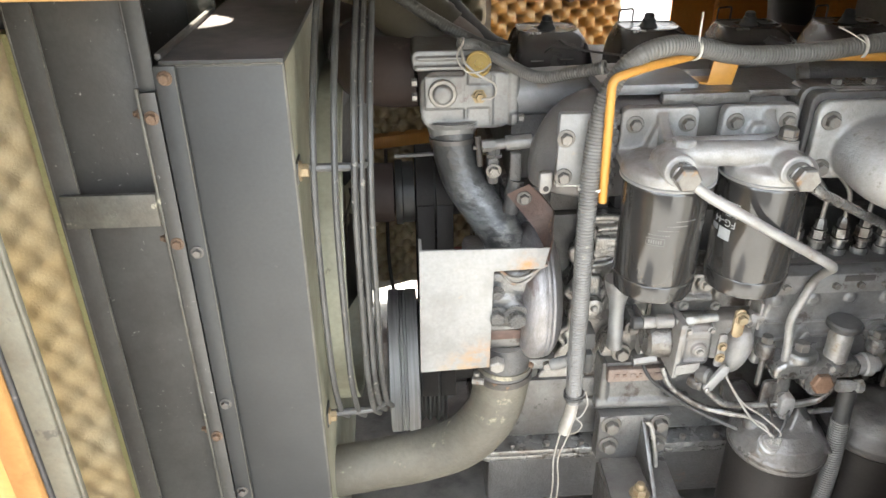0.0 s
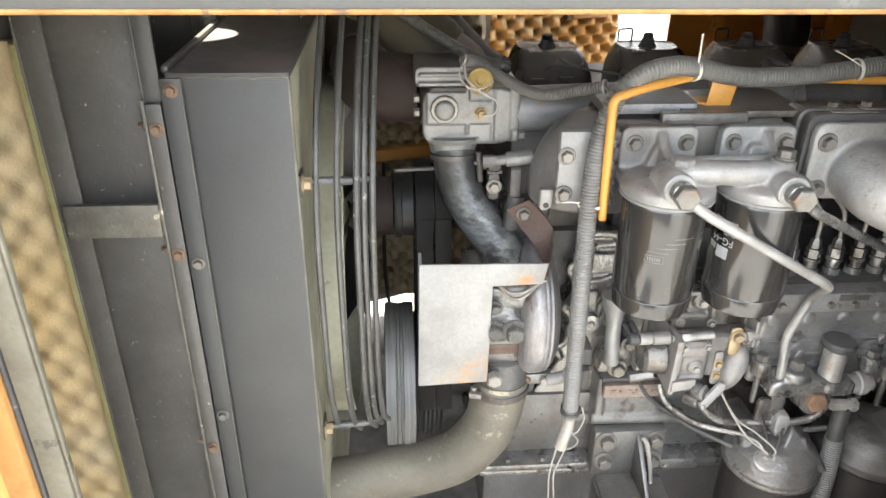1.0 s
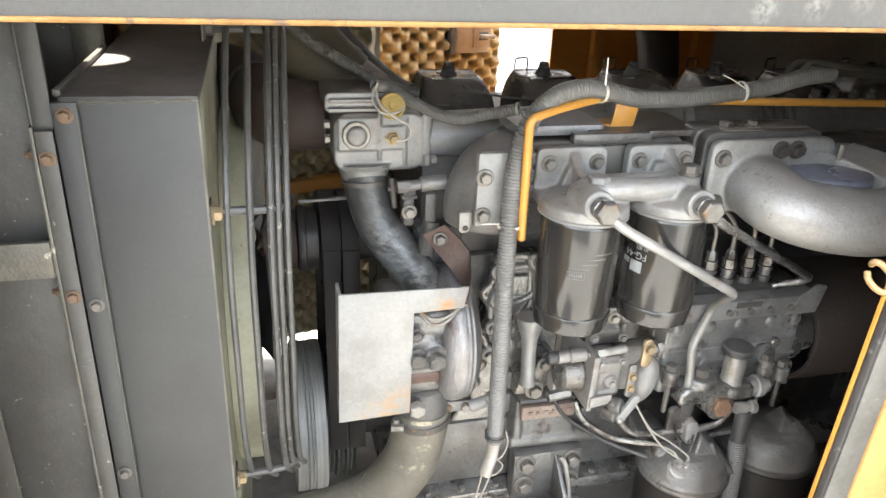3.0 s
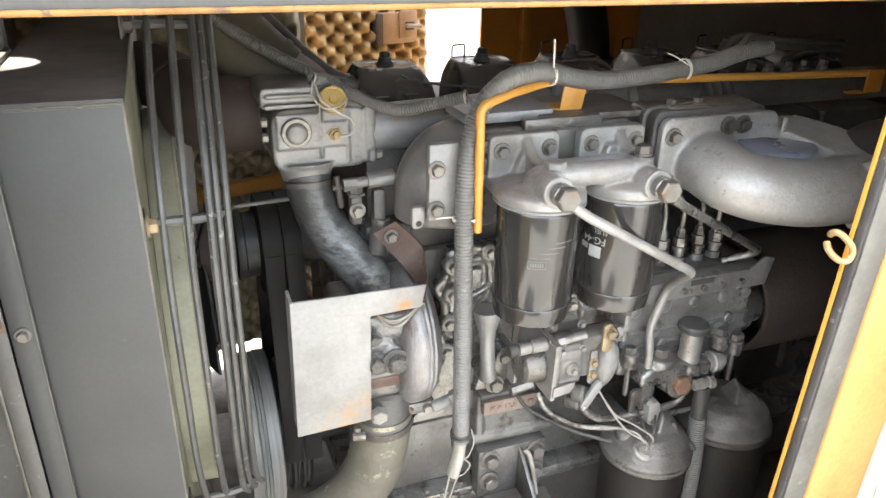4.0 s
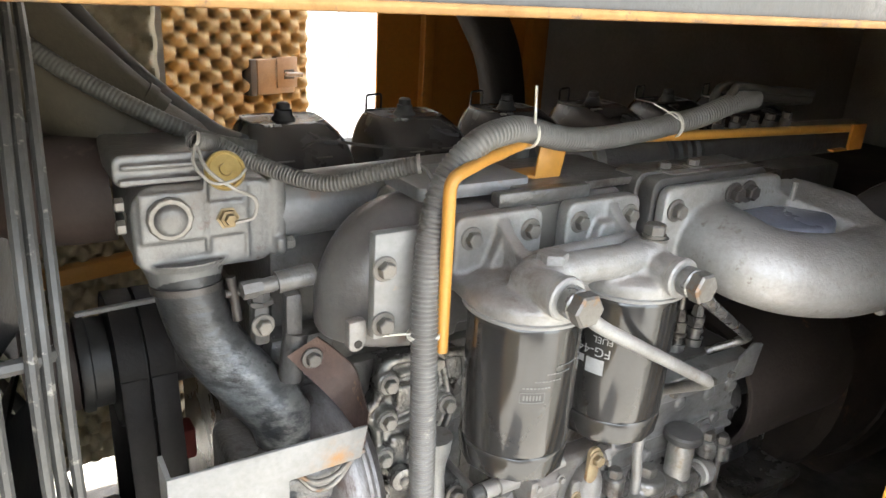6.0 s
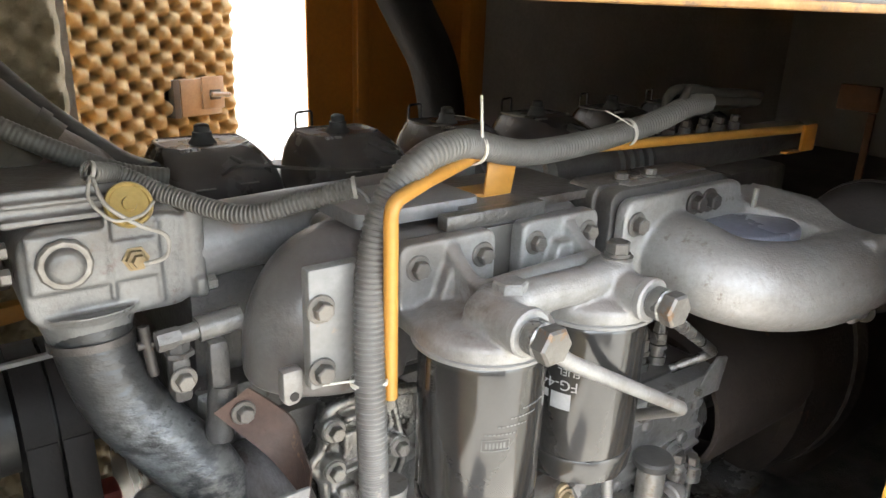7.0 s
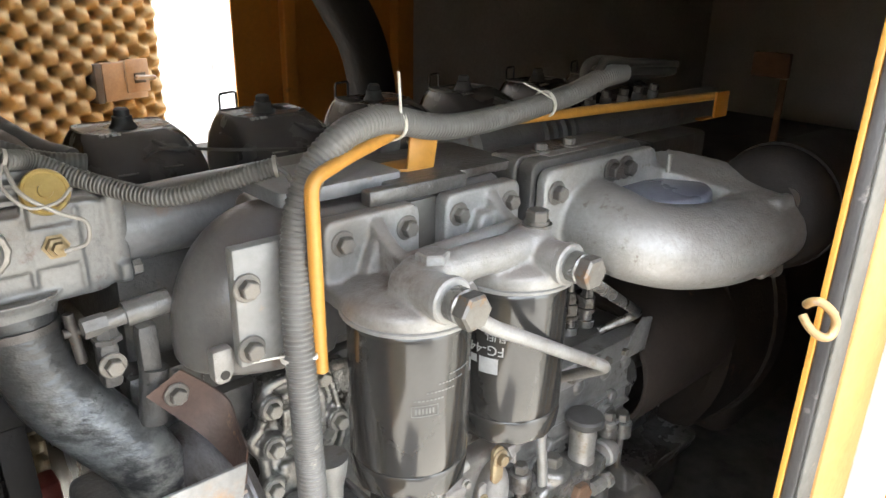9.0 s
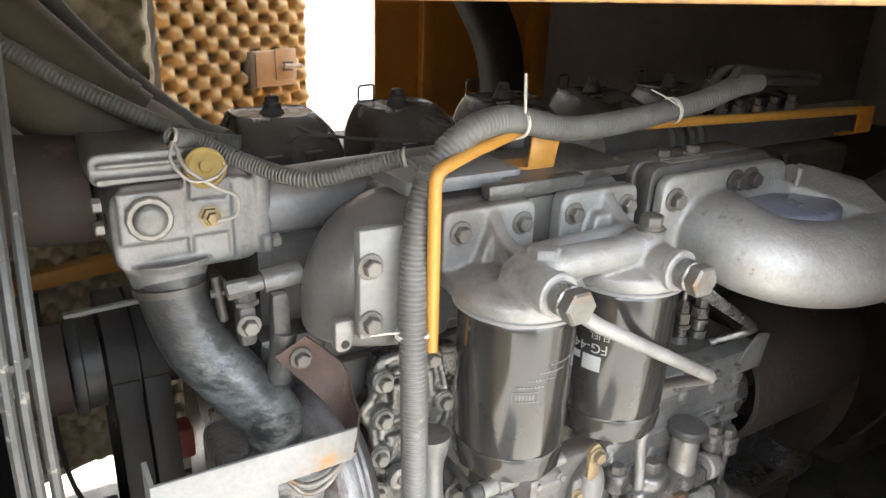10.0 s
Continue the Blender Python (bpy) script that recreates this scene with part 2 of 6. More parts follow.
M["brass"] = mat("brass", (0.27, 0.20, 0.105), (0.18, 0.13, 0.065), 30, 0.45, 0.5, 0.2, 250, (0.12, 0.09, 0.06), 40, 0.4)
M["cap_yellow"] = mat("yellow_chromate_cap", (0.46, 0.33, 0.115), (0.33, 0.225, 0.075), 30, 0.38, 0.5, 0.15, 250, (0.2, 0.14, 0.08), 40, 0.34)
M["white_plastic"] = mat("nylon_white", (0.72, 0.70, 0.64), (0.6, 0.57, 0.5), 30, 0.5, 0.0, 0.05, 200)
M["wire_pale"] = mat("wire_pale", (0.31, 0.29, 0.26), (0.24, 0.215, 0.185), 30, 0.5, 0.0, 0.05, 200)
M["concrete"] = mat("concrete_yard", (0.32, 0.305, 0.285), (0.26, 0.25, 0.232), 1.2, 0.9, 0.0, 0.3, 40)
M["white_wall"] = mat("white_painted_wall", (0.62, 0.61, 0.60), (0.57, 0.56, 0.55), 1.5, 0.7, 0.0, 0.1, 40)
M["plaster"] = mat("grey_plaster", (0.26, 0.25, 0.235), (0.20, 0.19, 0.18), 1.5, 0.9, 0.0, 0.2, 40)
M["jamb_tan"] = mat("jamb_tan", (0.145, 0.132, 0.098), (0.105, 0.096, 0.070), 12, 0.6, 0.0, 0.2, 160, (0.06, 0.053, 0.042), 26, 0.30, grime=0.5, gscale=9)
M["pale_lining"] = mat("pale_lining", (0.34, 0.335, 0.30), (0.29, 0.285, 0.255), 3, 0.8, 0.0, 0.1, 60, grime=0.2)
M["print"] = mat("print_silver", (0.34, 0.34, 0.335), (0.27, 0.27, 0.265), 60, 0.5, 0.0, 0.0, 200)
M["print_faded"] = mat("print_faded", (0.15, 0.148, 0.14), (0.09, 0.088, 0.083), 90, 0.5, 0.0, 0.0, 200)
M["latch"] = mat("latch_brown", (0.30, 0.225, 0.155), (0.24, 0.175, 0.12), 20, 0.5, 0.0, 0.2, 200)
M["orange_rust"] = mat("rust_orange", (0.20, 0.115, 0.07), (0.13, 0.075, 0.045), 50, 0.8, 0.1, 0.4, 300, (0.1, 0.07, 0.05), 60, 0.4)
M["starter"] = mat("sooty_shade_brown", (0.046, 0.035, 0.028), (0.028, 0.021, 0.018), 8, 0.7, 0.1, 0.4, 150, (0.13, 0.066, 0.038), 12, 0.3)
M["volute"] = mat("worn_volute", (0.30, 0.288, 0.285), (0.15, 0.138, 0.136), 9, 0.42, 0.35, 0.5, 160, (0.09, 0.068, 0.06), 10, 0.40, grime=0.8, gscale=10, stretch=(3, 1, 1))
M["yellow_trim"] = mat("yellow_trim_worn", (0.27, 0.145, 0.045), (0.22, 0.12, 0.045), 14, 0.6, 0.0, 0.3, 150, (0.10, 0.062, 0.038), 48, 0.42, grime=0.6, gscale=22, spec=0.2)
M["bolt_dark"] = mat("bolt_dark", (0.085, 0.075, 0.068), (0.05, 0.045, 0.04), 60, 0.5, 0.3, 0.2, 400, (0.13, 0.08, 0.05), 60, 0.4)
M["hook_cream"] = mat("worn_yellow_wire", (0.33, 0.21, 0.095), (0.26, 0.155, 0.06), 60, 0.45, 0.1, 0.2, 200, (0.22, 0.16, 0.11), 60, 0.35)
M["pump_paint"] = mat("pump_grey_paint", (0.25, 0.247, 0.24), (0.15, 0.146, 0.14), 9, 0.34, 0.25, 0.4, 190, (0.08, 0.065, 0.056), 20, 0.36, 0.35, (0.25, 0.225, 0.20), grime=0.75, gscale=8)
M["rust_pale"] = mat("pale_rusted_casting", (0.27, 0.215, 0.18), (0.17, 0.12, 0.095), 24, 0.6, 0.1, 0.5, 200, (0.12, 0.07, 0.05), 40, 0.36)
M["dim_orange"] = mat("dim_orange_paint", (0.095, 0.042, 0.016), (0.06, 0.028, 0.012), 20, 0.7, 0.0, 0.3, 200, (0.03, 0.022, 0.018), 30, 0.4, spec=0.2)
M["red"] = mat("red_paint", (0.42, 0.10, 0.08), (0.3, 0.06, 0.05), 14, 0.5, 0.0, 0.1, 200)


# ---------- mesh helpers ----------
def B():
    return bmesh.new()


def V(*a):
    return Vector(a)


def frame_of(axis):
    """Two directions square to an axis."""
    a = Vector(axis).normalized()
    u = a.cross(V(0, 0, 1) if abs(a.z) < 0.9 else V(1, 0, 0)).normalized()
    return a, u, a.cross(u).normalized()


def join_bm(bm, other):
    me = bpy.data.meshes.new("tmp")
    other.to_mesh(me)
    other.free()
    bm.from_mesh(me)
    bpy.data.meshes.remove(me)
    return bm


def box(bm, lo, hi, bev=0.0, seg=2, m=None):
    b = bmesh.new()
    c = [(lo[i] + hi[i]) / 2 for i in range(3)]
    s = [abs(hi[i] - lo[i]) for i in range(3)]
    bmesh.ops.create_cube(b, size=1, matrix=Matrix.Translation(c) @ Matrix.Diagonal((*s, 1)))
    if bev:
        bmesh.ops.bevel(b, geom=b.edges[:], offset=bev, segments=seg, profile=0.5, affect="EDGES", clamp_overlap=True)
    if m:
        b.transform(m)
    return join_bm(bm, b)


def lathe(bm, p, axis, prof, n=28, cap=True, a0=0.0, a1=None):
    """prof: (distance along the axis, radius)."""
    a, u, v = frame_of(axis)
    p = Vector(p)
    full = a1 is None
    rings = []
    for d, r in prof:
        ring = []
        for i in range(n if full else n + 1):
            t = 2 * math.pi * i / n if full else a0 + (a1 - a0) * i / n
            ring.append(bm.verts.new(p + a * d + (u * math.cos(t) + v * math.sin(t)) * max(r, 1e-5)))
        rings.append(ring)
    for A, C in zip(rings, rings[1:]):
        k = len(A)
        for i in range(k if full else k - 1):
            bm.faces.new((A[i], A[(i + 1) % k], C[(i + 1) % k], C[i]))
    if cap and full:
        bm.faces.new(rings[0][::-1])
        bm.faces.new(rings[-1])
    return bm


def cyl(bm, p0, p1, r, n=20, r1=None, bev=0.0):
    p0, p1 = Vector(p0), Vector(p1)
    h = (p1 - p0).length
    r1 = r if r1 is None else r1
    prof = [(0, r), (h, r1)] if not bev else [(0, r - bev), (bev, r), (h - bev, r1), (h, r1 - bev)]
    return lathe(bm, p0, p1 - p0, prof, n)


def smooth_path(pts, res=8):
    P = [Vector(p) for p in pts]
    P = [2 * P[0] - P[1]] + P + [2 * P[-1] - P[-2]]
    out = []
    for i in range(1, len(P) - 2):
        a, b, c, d = P[i - 1:i + 3]
        for k in range(res):
            t = k / res
            out.append(0.5 * ((2 * b) + (c - a) * t + (2 * a - 5 * b + 4 * c - d) * t * t + (3 * b - a - 3 * c + d) * t ** 3))
    out.append(P[-2])
    return out


def bend_path(pts, rad, res=6):
    """Straight runs with rounded corners."""
    P = [Vector(p) for p in pts]
    out = [P[0]]
    for a, b, c in zip(P, P[1:], P[2:]):
        r = min(rad, (a - b).length * 0.45, (c - b).length * 0.45)
        s, e = b + (a - b).normalized() * r, b + (c - b).normalized() * r
        for k in range(res + 1):
            t = k / res
            out.append(s * (1 - t) ** 2 + b * 2 * t * (1 - t) + e * t * t)
    out.append(P[-1])
    return out


def resample(path, step):
    out, acc = [path[0]], 0.0
    for a, b in zip(path, path[1:]):
        L = (b - a).length
        while acc + L >= step:
            t = (step - acc) / L
            a = a.lerp(b, t)
            out.append(a)
            L = (b - a).length
            acc = 0.0
        acc += L
    return out


def sweep(bm, path, rad, n=16, cap=True, flat=1.0):
    """rad: a number, or a function of the share of the length."""
    rings, ref = [], None
    k = len(path)
    for i, p in enumerate(path):
        d = (path[min(i + 1, k - 1)] - path[max(i - 1, 0)]).normalized()
        if ref is None:
            ref = frame_of(d)[1]
        u = (ref - d * ref.dot(d)).normalized()
        ref = u
        v = d.cross(u)
        r = rad(i / (k - 1)) if callable(rad) else rad
        rings.append([bm.verts.new(p + (u * math.cos(2 * math.pi * j / n) + v * math.sin(2 * math.pi * j / n) * flat) * r) for j in range(n)])
    for A, C in zip(rings, rings[1:]):
        for j in range(n):
            bm.faces.new((A[j], A[(j + 1) % n], C[(j + 1) % n], C[j]))
    if cap:
        bm.faces.new(rings[0][::-1])
        bm.faces.new(rings[-1])
    return bm


def corrugated(bm, pts, r, pitch=0.0042, depth=0.0013, n=14, cap=True):
    path = resample(smooth_path(pts, 24), pitch / 4)
    k = len(path)
    return sweep(bm, path, lambda s: r - depth * (round(s * (k - 1)) % 4 > 1), n, cap)


def plate(bm, outline, y0, y1, bev=0.0, seg=2, axes="xz"):
    """A polygon in two axes, as thick as from y0 to y1 along the third."""
    b = bmesh.new()
    i, j = "xyz".index(axes[0]), "xyz".index(axes[1])
    k = 3 - i - j

    def at(p, y):
        v = [0, 0, 0]
        v[i], v[j], v[k] = p[0], p[1], y
        return v
    A = [b.verts.new(at(p, y0)) for p in outline]
    C = [b.verts.new(at(p, y1)) for p in outline]
    n = len(A)
    b.faces.new(A)
    b.faces.new(C[::-1])
    for q in range(n):
        b.faces.new((A[q], C[q], C[(q + 1) % n], A[(q + 1) % n]))
    bmesh.ops.recalc_face_normals(b, faces=b.faces[:])
    if bev:
        bmesh.ops.bevel(b, geom=b.edges[:], offset=bev, segments=seg, profile=0.5, affect="EDGES", clamp_overlap=True)
    return join_bm(bm, b)


def arc(cx, cy, r, a0, a1, n=8, ry=None):
    ry = ry or r
    return [(cx + r * math.cos(radians(a0 + (a1 - a0) * i / n)), cy + ry * math.sin(radians(a0 + (a1 - a0) * i / n))) for i in range(n + 1)]


def rrect(x0, z0, x1, z1, r, n=4):
    return arc(x1 - r, z0 + r, r, -90, 0, n) + arc(x1 - r, z1 - r, r, 0, 90, n) + arc(x0 + r, z1 - r, r, 90, 180, n) + arc(x0 + r, z0 + r, r, 180, 270, n)


def finish(name, bm, material, smooth=True):
    me = bpy.data.meshes.new(name)
    bmesh.ops.recalc_face_normals(bm, faces=bm.faces[:])
    bm.to_mesh(me)
    bm.free()
    me.materials.append(M[material])
    if smooth:
        me.shade_smooth()
        me.set_sharp_from_angle(angle=radians(38))
    return me


def cast(bm, voxel=0.0018, rounds=5):
    """Overlapping shapes melted into one casting with soft fillets."""
    bmesh.ops.recalc_face_normals(bm, faces=bm.faces[:])
    me = bpy.data.meshes.new("tmp")
    bm.to_mesh(me)
    bm.free()
    ob = bpy.data.objects.new("tmp", me)
    scene.collection.objects.link(ob)
    rm = ob.modifiers.new("melt", "REMESH")
    rm.mode, rm.voxel_size = "VOXEL", voxel
    sm = ob.modifiers.new("soften", "SMOOTH")
    sm.factor, sm.iterations = 0.5, rounds
    done = bpy.data.meshes.new_from_object(ob.evaluated_get(bpy.context.evaluated_depsgraph_get()))
    bpy.data.objects.remove(ob)
    bpy.data.meshes.remove(me)
    out = bmesh.new()
    out.from_mesh(done)
    bpy.data.meshes.remove(done)
    return out


def thing(name, loc, label, category, group="", kind=""):
    ob = new(name)
    ob.empty_display_size = 0.02
    ob.matrix_basis = Matrix.Translation(loc)
    return tagged(ob, label, category, group, kind)


def under(ob, parent):
    ob.parent = parent
    if parent.type == "EMPTY":
        ob.matrix_parent_inverse = parent.matrix_basis.inverted()
    return ob


def part(name, bm, material, parent, label=""):
    ob = new(name, finish(name, bm, material))
    under(ob, parent)
    return tagged(ob, label)


def solo(name, bm, material, label, category, group="", kind=""):
    return tagged(new(name, finish(name, bm, material)), label, category, group, kind)


BOLTS = {}


def bolt_mesh(kind, material):
    key = (kind, material)
    if key not in BOLTS:
        bm = B()
        if kind == "hex":        # across corners about 1, washer 1.35
            lathe(bm, (0, 0, 0), (0, 0, 1), [(0, 0.72), (0.1, 0.74), (0.16, 0.68)], 20)
            lathe(bm, (0, 0, 0.16), (0, 0, 1), [(0, 0.5), (0.42, 0.5), (0.5, 0.42)], 6)
        elif kind == "plain":    # no washer
            lathe(bm, (0, 0, 0), (0, 0, 1), [(0, 0.5), (0.5, 0.5), (0.58, 0.42)], 6)
        elif kind == "round":
            lathe(bm, (0, 0, 0), (0, 0, 1), [(0, 0.5), (0.12, 0.5), (0.3, 0.38), (0.38, 0.2)], 14)
        elif kind == "nut":
            lathe(bm, (0, 0, 0), (0, 0, 1), [(0, 0.7), (0.1, 0.7)], 16)
            lathe(bm, (0, 0, 0.1), (0, 0, 1), [(0, 0.5), (0.45, 0.5), (0.5, 0.44)], 6)
            lathe(bm, (0, 0, 0.6), (0, 0, 1), [(0, 0.3), (0.35, 0.3), (0.42, 0.24)], 12)
        BOLTS[key] = finish("bolt", bm, material)
    return BOLTS[key]


def bolt(parent, p, axis=(0, -1, 0), size=0.017, kind="hex", material="bolt", turn=0.0, name="bolt"):
    ob = new(name, bolt_mesh(kind, material))
    a, u, v = frame_of(axis)
    m = Matrix((u, v, a)).transposed().to_4x4()
    ob.matrix_basis = Matrix.Translation(p) @ m @ pose(0, 0, 0, 0, 0, turn) @ Matrix.Scale(size, 4)
    return under(ob, parent)


# ---------- ground and surroundings ----------
bm = B()
box(bm, (-60, -60, -0.2), (60, 60, 0))
ground = solo("ground", bm, "concrete", "pale sunlit concrete yard under the generator set", "ground", kind="structure")
bm = B()
box(bm, (-6, 5.4, 0), (9, 5.6, 4.2))
backdrop = solo("backdrop", bm, "white_wall", "white painted wall of a building across the yard", "wall", kind="structure")
for x in (-3, -1.6, -0.2, 1.0, 2.155, 2.235, 4.0):
    bm = B()
    box(bm, (x, 5.390, 0), (x + 0.010, 5.3995, 4.2))
    part("joint_strip", bm, "plaster", backdrop)
bm = B()
box(bm, (1.012, 5.390, 1.325), (2.153, 5.3995, 1.336), 0.002)
part("cross_strip", bm, "plaster", backdrop)
# added wall behind the camera, out of view, cuts off low sky
bm = B()
box(bm, (-10, -3.9, 0), (0.3, -3.7, 2.3))
solo("wall_yard", bm, "plaster", "unseen plain grey wall added to block part of the sky", "wall", kind="structure")

# ---------- canopy ----------
FY = 0.58
bm = B()
box(bm, (-1.15, FY, 1.503), (2.6, FY + 0.045, 1.86), 0.003)
solo("wall_front", bm, "canopy", "dull grey upper side panel of the generator canopy", "canopy panel", kind="structure")
bm = B()
box(bm, (-1.15, FY - 0.002, 1.5012), (2.6, FY + 0.030, 1.5052), 0.0012)
solo("trim", bm, "yellow_trim", "yellow worn edge of the upper canopy panel", "edge trim", kind="structure")
bm = B()
HX, HY, HR = -0.454, 1.055, 0.050
ring = [(HX + 1.3 * HR * math.cos(2 * math.pi * i / 32), HY + HR * math.sin(2 * math.pi * i / 32)) for i in range(32)]
x0, x1, y0, y1 = -1.15, 2.6, FY, 1.9
top_o = [(x0, y0), (x1, y0), (x1, y1), (x0, y1)]
for z in (1.80, 1.86):
    vo = [bm.verts.new((*p, z)) for p in top_o]
    vi = [bm.verts.new((*p, z)) for p in ring]
    es = [bm.edges.new((vo[i], vo[(i + 1) % 4])) for i in range(4)] + [bm.edges.new((vi[i], vi[(i + 1) % 32])) for i in range(32)]
    bmesh.ops.triangle_fill(bm, edges=es, use_beauty=True)
    if z < 1.85:
        lo_o, lo_i = vo, vi
for i in range(4):
    bm.faces.new((lo_o[i], lo_o[(i + 1) % 4], vo[(i + 1) % 4], vo[i]))
for i in range(32):
    bm.faces.new((lo_i[i], vi[i], vi[(i + 1) % 32], lo_i[(i + 1) % 32]))
solo("ceiling", bm, "lining", "foam lined canopy roof with a filler hole above the radiator", "ceiling", kind="structure")
bm = B()
box(bm, (-1.2, FY, 0.25), (-1.15, 1.9, 1.86))
solo("wall_left", bm, "yellow_in", "yellow painted end wall of the canopy", "wall", kind="structure")
bm = B()
box(bm, (2.6, FY, 0.25), (2.65, 1.9, 1.86))
solo("wall_right", bm, "lining", "dark foam lined end wall of the canopy", "wall", kind="structure")
bm = B()
box(bm, (-1.2, FY - 0.02, 0.2), (2.65, 1.68, 0.40), 0.01)
box(bm, (-1.2, 1.67, 0.2), (2.65, 1.92, 0.385), 0.01)
box(bm, (-1.2, 1.60, 0.2), (-0.16, 1.92, 0.40), 0.01)
box(bm, (0.09, 1.60, 0.2), (2.65, 1.92, 0.40), 0.01)
base = solo("floor", bm, "engine_dark", "dark steel base frame of the generator set", "base frame", kind="structure")
bm = B()      # far wall: openings for the door and the low slot
BY = 1.85
plate(bm, [(-1.15, 1.80), (-1.15, 0.40), (-0.14, 0.40), (-0.14, 0.452), (0.082, 0.505), (0.082, 0.40), (0.246, 0.40), (0.246, 1.80)], BY, BY + 0.05)
box(bm, (0.246, BY, 0.40), (0.695, BY + 0.05, 0.52))
solo("wall_back", bm, "lining", "far canopy wall behind its foam lining", "wall", kind="structure")
bm = B()
box(bm, (0.695, BY - 0.01, 0.40), (1.10, BY - 0.004, 1.80))
box(bm, (0.76, BY - 0.005, 0.40), (1.10, BY + 0.05, 1.80))
box(bm, (0.80, BY - 0.035, 0.40), (0.83, BY - 0.01, 1.80), 0.004)
solo("wall_back_inner", bm, "yellow_in", "orange yellow painted canopy post panel", "wall", kind="structure")
bm = B()
box(bm, (1.10, BY - 0.04, 0.40), (1.15, BY + 0.05, 1.80), 0.004)
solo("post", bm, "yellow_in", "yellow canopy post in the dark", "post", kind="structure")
bm = B()
box(bm, (1.15, BY, 0.40), (2.6, BY + 0.05, 1.80))
solo("wall_back_lined", bm, "lining", "dark foam lined far canopy wall", "wall", kind="structure")
bm = B()
plate(bm, [(-0.38, 0.897), (0.40, 0.973), (0.40, 1.005), (-0.38, 0.929)], BY - 0.07, BY - 0.036, 0.003)
bm0 = bm
for k, (xa, xb, za, zb) in enumerate(((-1.2, 0.246, 0.51, 1.86), (-1.2, -0.14, 0.20, 0.51), (0.09, 0.246, 0.20, 0.51), (0.246, 0.695, 0.20, 0.52), (0.246, 0.695, 1.80, 1.86), (0.76, 2.65, 0.20, 1.86))):
    bm = B()
    box(bm, (xa, BY + 0.0725, za), (xb, BY + 0.078, zb), 0.001)
    solo("wall_back_skin_%d" % (k + 1), bm, "yellow", "yellow painted outer sheet of the far canopy side", "wall", kind="structure")
bm = bm0
solo("far_rail", bm, "yellow", "yellow painted horizontal rail on the far canopy wall", "rail", kind="structure")


def foam_sheet(name, w, h, pitch, amp, m, material, label, edge=0.012, power=1.6):
    """An egg-crate sheet with staggered pits: local x is its width, z its height, y its relief."""
    bm = B()
    nx, nz = int(w / pitch * 12), int(h / pitch * 12)
    rows = []
    for j in range(nz + 1):
        row = []
        for i in range(nx + 1):
            x, z = w * i / nx, h * j / nz
            g = math.cos(2 * math.pi * x / pitch) * math.cos(2 * math.pi * z / pitch)
            f = 1 - (0.5 - 0.5 * g) ** power
            wob = 0.10 * noise.noise(V(x * 25, z * 25, 3.1)) + 0.08 * noise.noise(V(x * 70, z * 70, 9.1))
            trim_in = min(1.0, (0.35 + 0.65 * min(x, w - x) / 0.012), (0.35 + 0.65 * min(z, h - z) / 0.012))
            row.append(bm.verts.new((x, -edge - amp * (f + wob) * trim_in, z)))
        rows.append(row)
    for j in range(nz):
        for i in range(nx):
            bm.faces.new((rows[j][i], rows[j][i + 1], rows[j + 1][i + 1], rows[j + 1][i]))
    border = rows[0][:] + [r[-1] for r in rows[1:]] + rows[-1][-2::-1] + [r[0] for r in rows[-2:0:-1]]
    low = [bm.verts.new((v.co.x, 0, v.co.z)) for v in border]
    k = len(border)
    for i in range(k):
        bm.faces.new((border[i], low[i], low[(i + 1) % k], border[(i + 1) % k]))
    bm.faces.new(low)
    ob = solo(name, bm, material, label, "foam lining")
    ob.matrix_basis = m
    return ob


foam_sheet("foam_lining", 0.585, 0.635, 0.062, 0.044, pose(-0.355, BY - 0.003, 1.16), "foam_dark", "dirty brown egg-crate foam on the far canopy wall")
foam_sheet("foam_lining", 0.585, 0.645, 0.044, 0.034, pose(-0.355, BY - 0.003, 0.508), "foam_dark", "dark dirty fine egg-crate foam low on the far wall")

# ---------- far door, ajar, lined with foam ----------
DH, DE = V(0.193, 2.157, 0), V(0.70, 2.30, 0)
dw = (DE - DH).length
ang = math.degrees(math.atan2(DE.y - DH.y, DE.x - DH.x))
far_door = thing("canopy_door", DH, "yellow canopy door standing open, lined inside with tan foam", "door")
bm = B()
box(bm, (0, 0.0, 0.5), (dw, 0.03, 1.78), 0.003, m=Matrix.Translation(DH) @ pose(0, 0, 0, 0, 0, ang))
part("door_panel", bm, "yellow", far_door)
foam_sheet("foam_lining", dw - 0.012, 1.25, 0.058, 0.046, pose(DH.x, DH.y, 0.51, 0, 0, ang) @ pose(0, -0.002, 0), "foam", "tan egg-crate foam lining the open far door")
latch = thing("door_latch", (0.56, 2.17, 1.22), "brown latch box set into the foam with a steel lever", "latch")
mdoor = Matrix.Translation(DH) @ pose(0, 0, 0, 0, 0, ang)
# black slabs stand in for the shaded recess side and the slot
bm = B()
box(bm, (0.3156, -0.066, 1.213), (0.3336, -0.010, 1.303), 0.002, m=mdoor)
part("side_wall", bm, "rubber_plain", latch, "black slab standing for the shaded side of the latch recess")
bm = B()
box(bm, (0.3341, -0.068, 1.215), (0.4476, -0.012, 1.303), 0.004, m=mdoor)
box(bm, (0.3896, -0.074, 1.230), (0.4516, -0.066, 1.308), 0.003, m=mdoor)
part("latch_box", bm, "latch", latch)
bm = B()
box(bm, (0.4096, -0.0765, 1.252), (0.4396, -0.073, 1.276), 0.001, m=mdoor)
part("slot", bm, "rubber_plain", latch, "black slab standing for the shade in the latch slot")
bm = B()
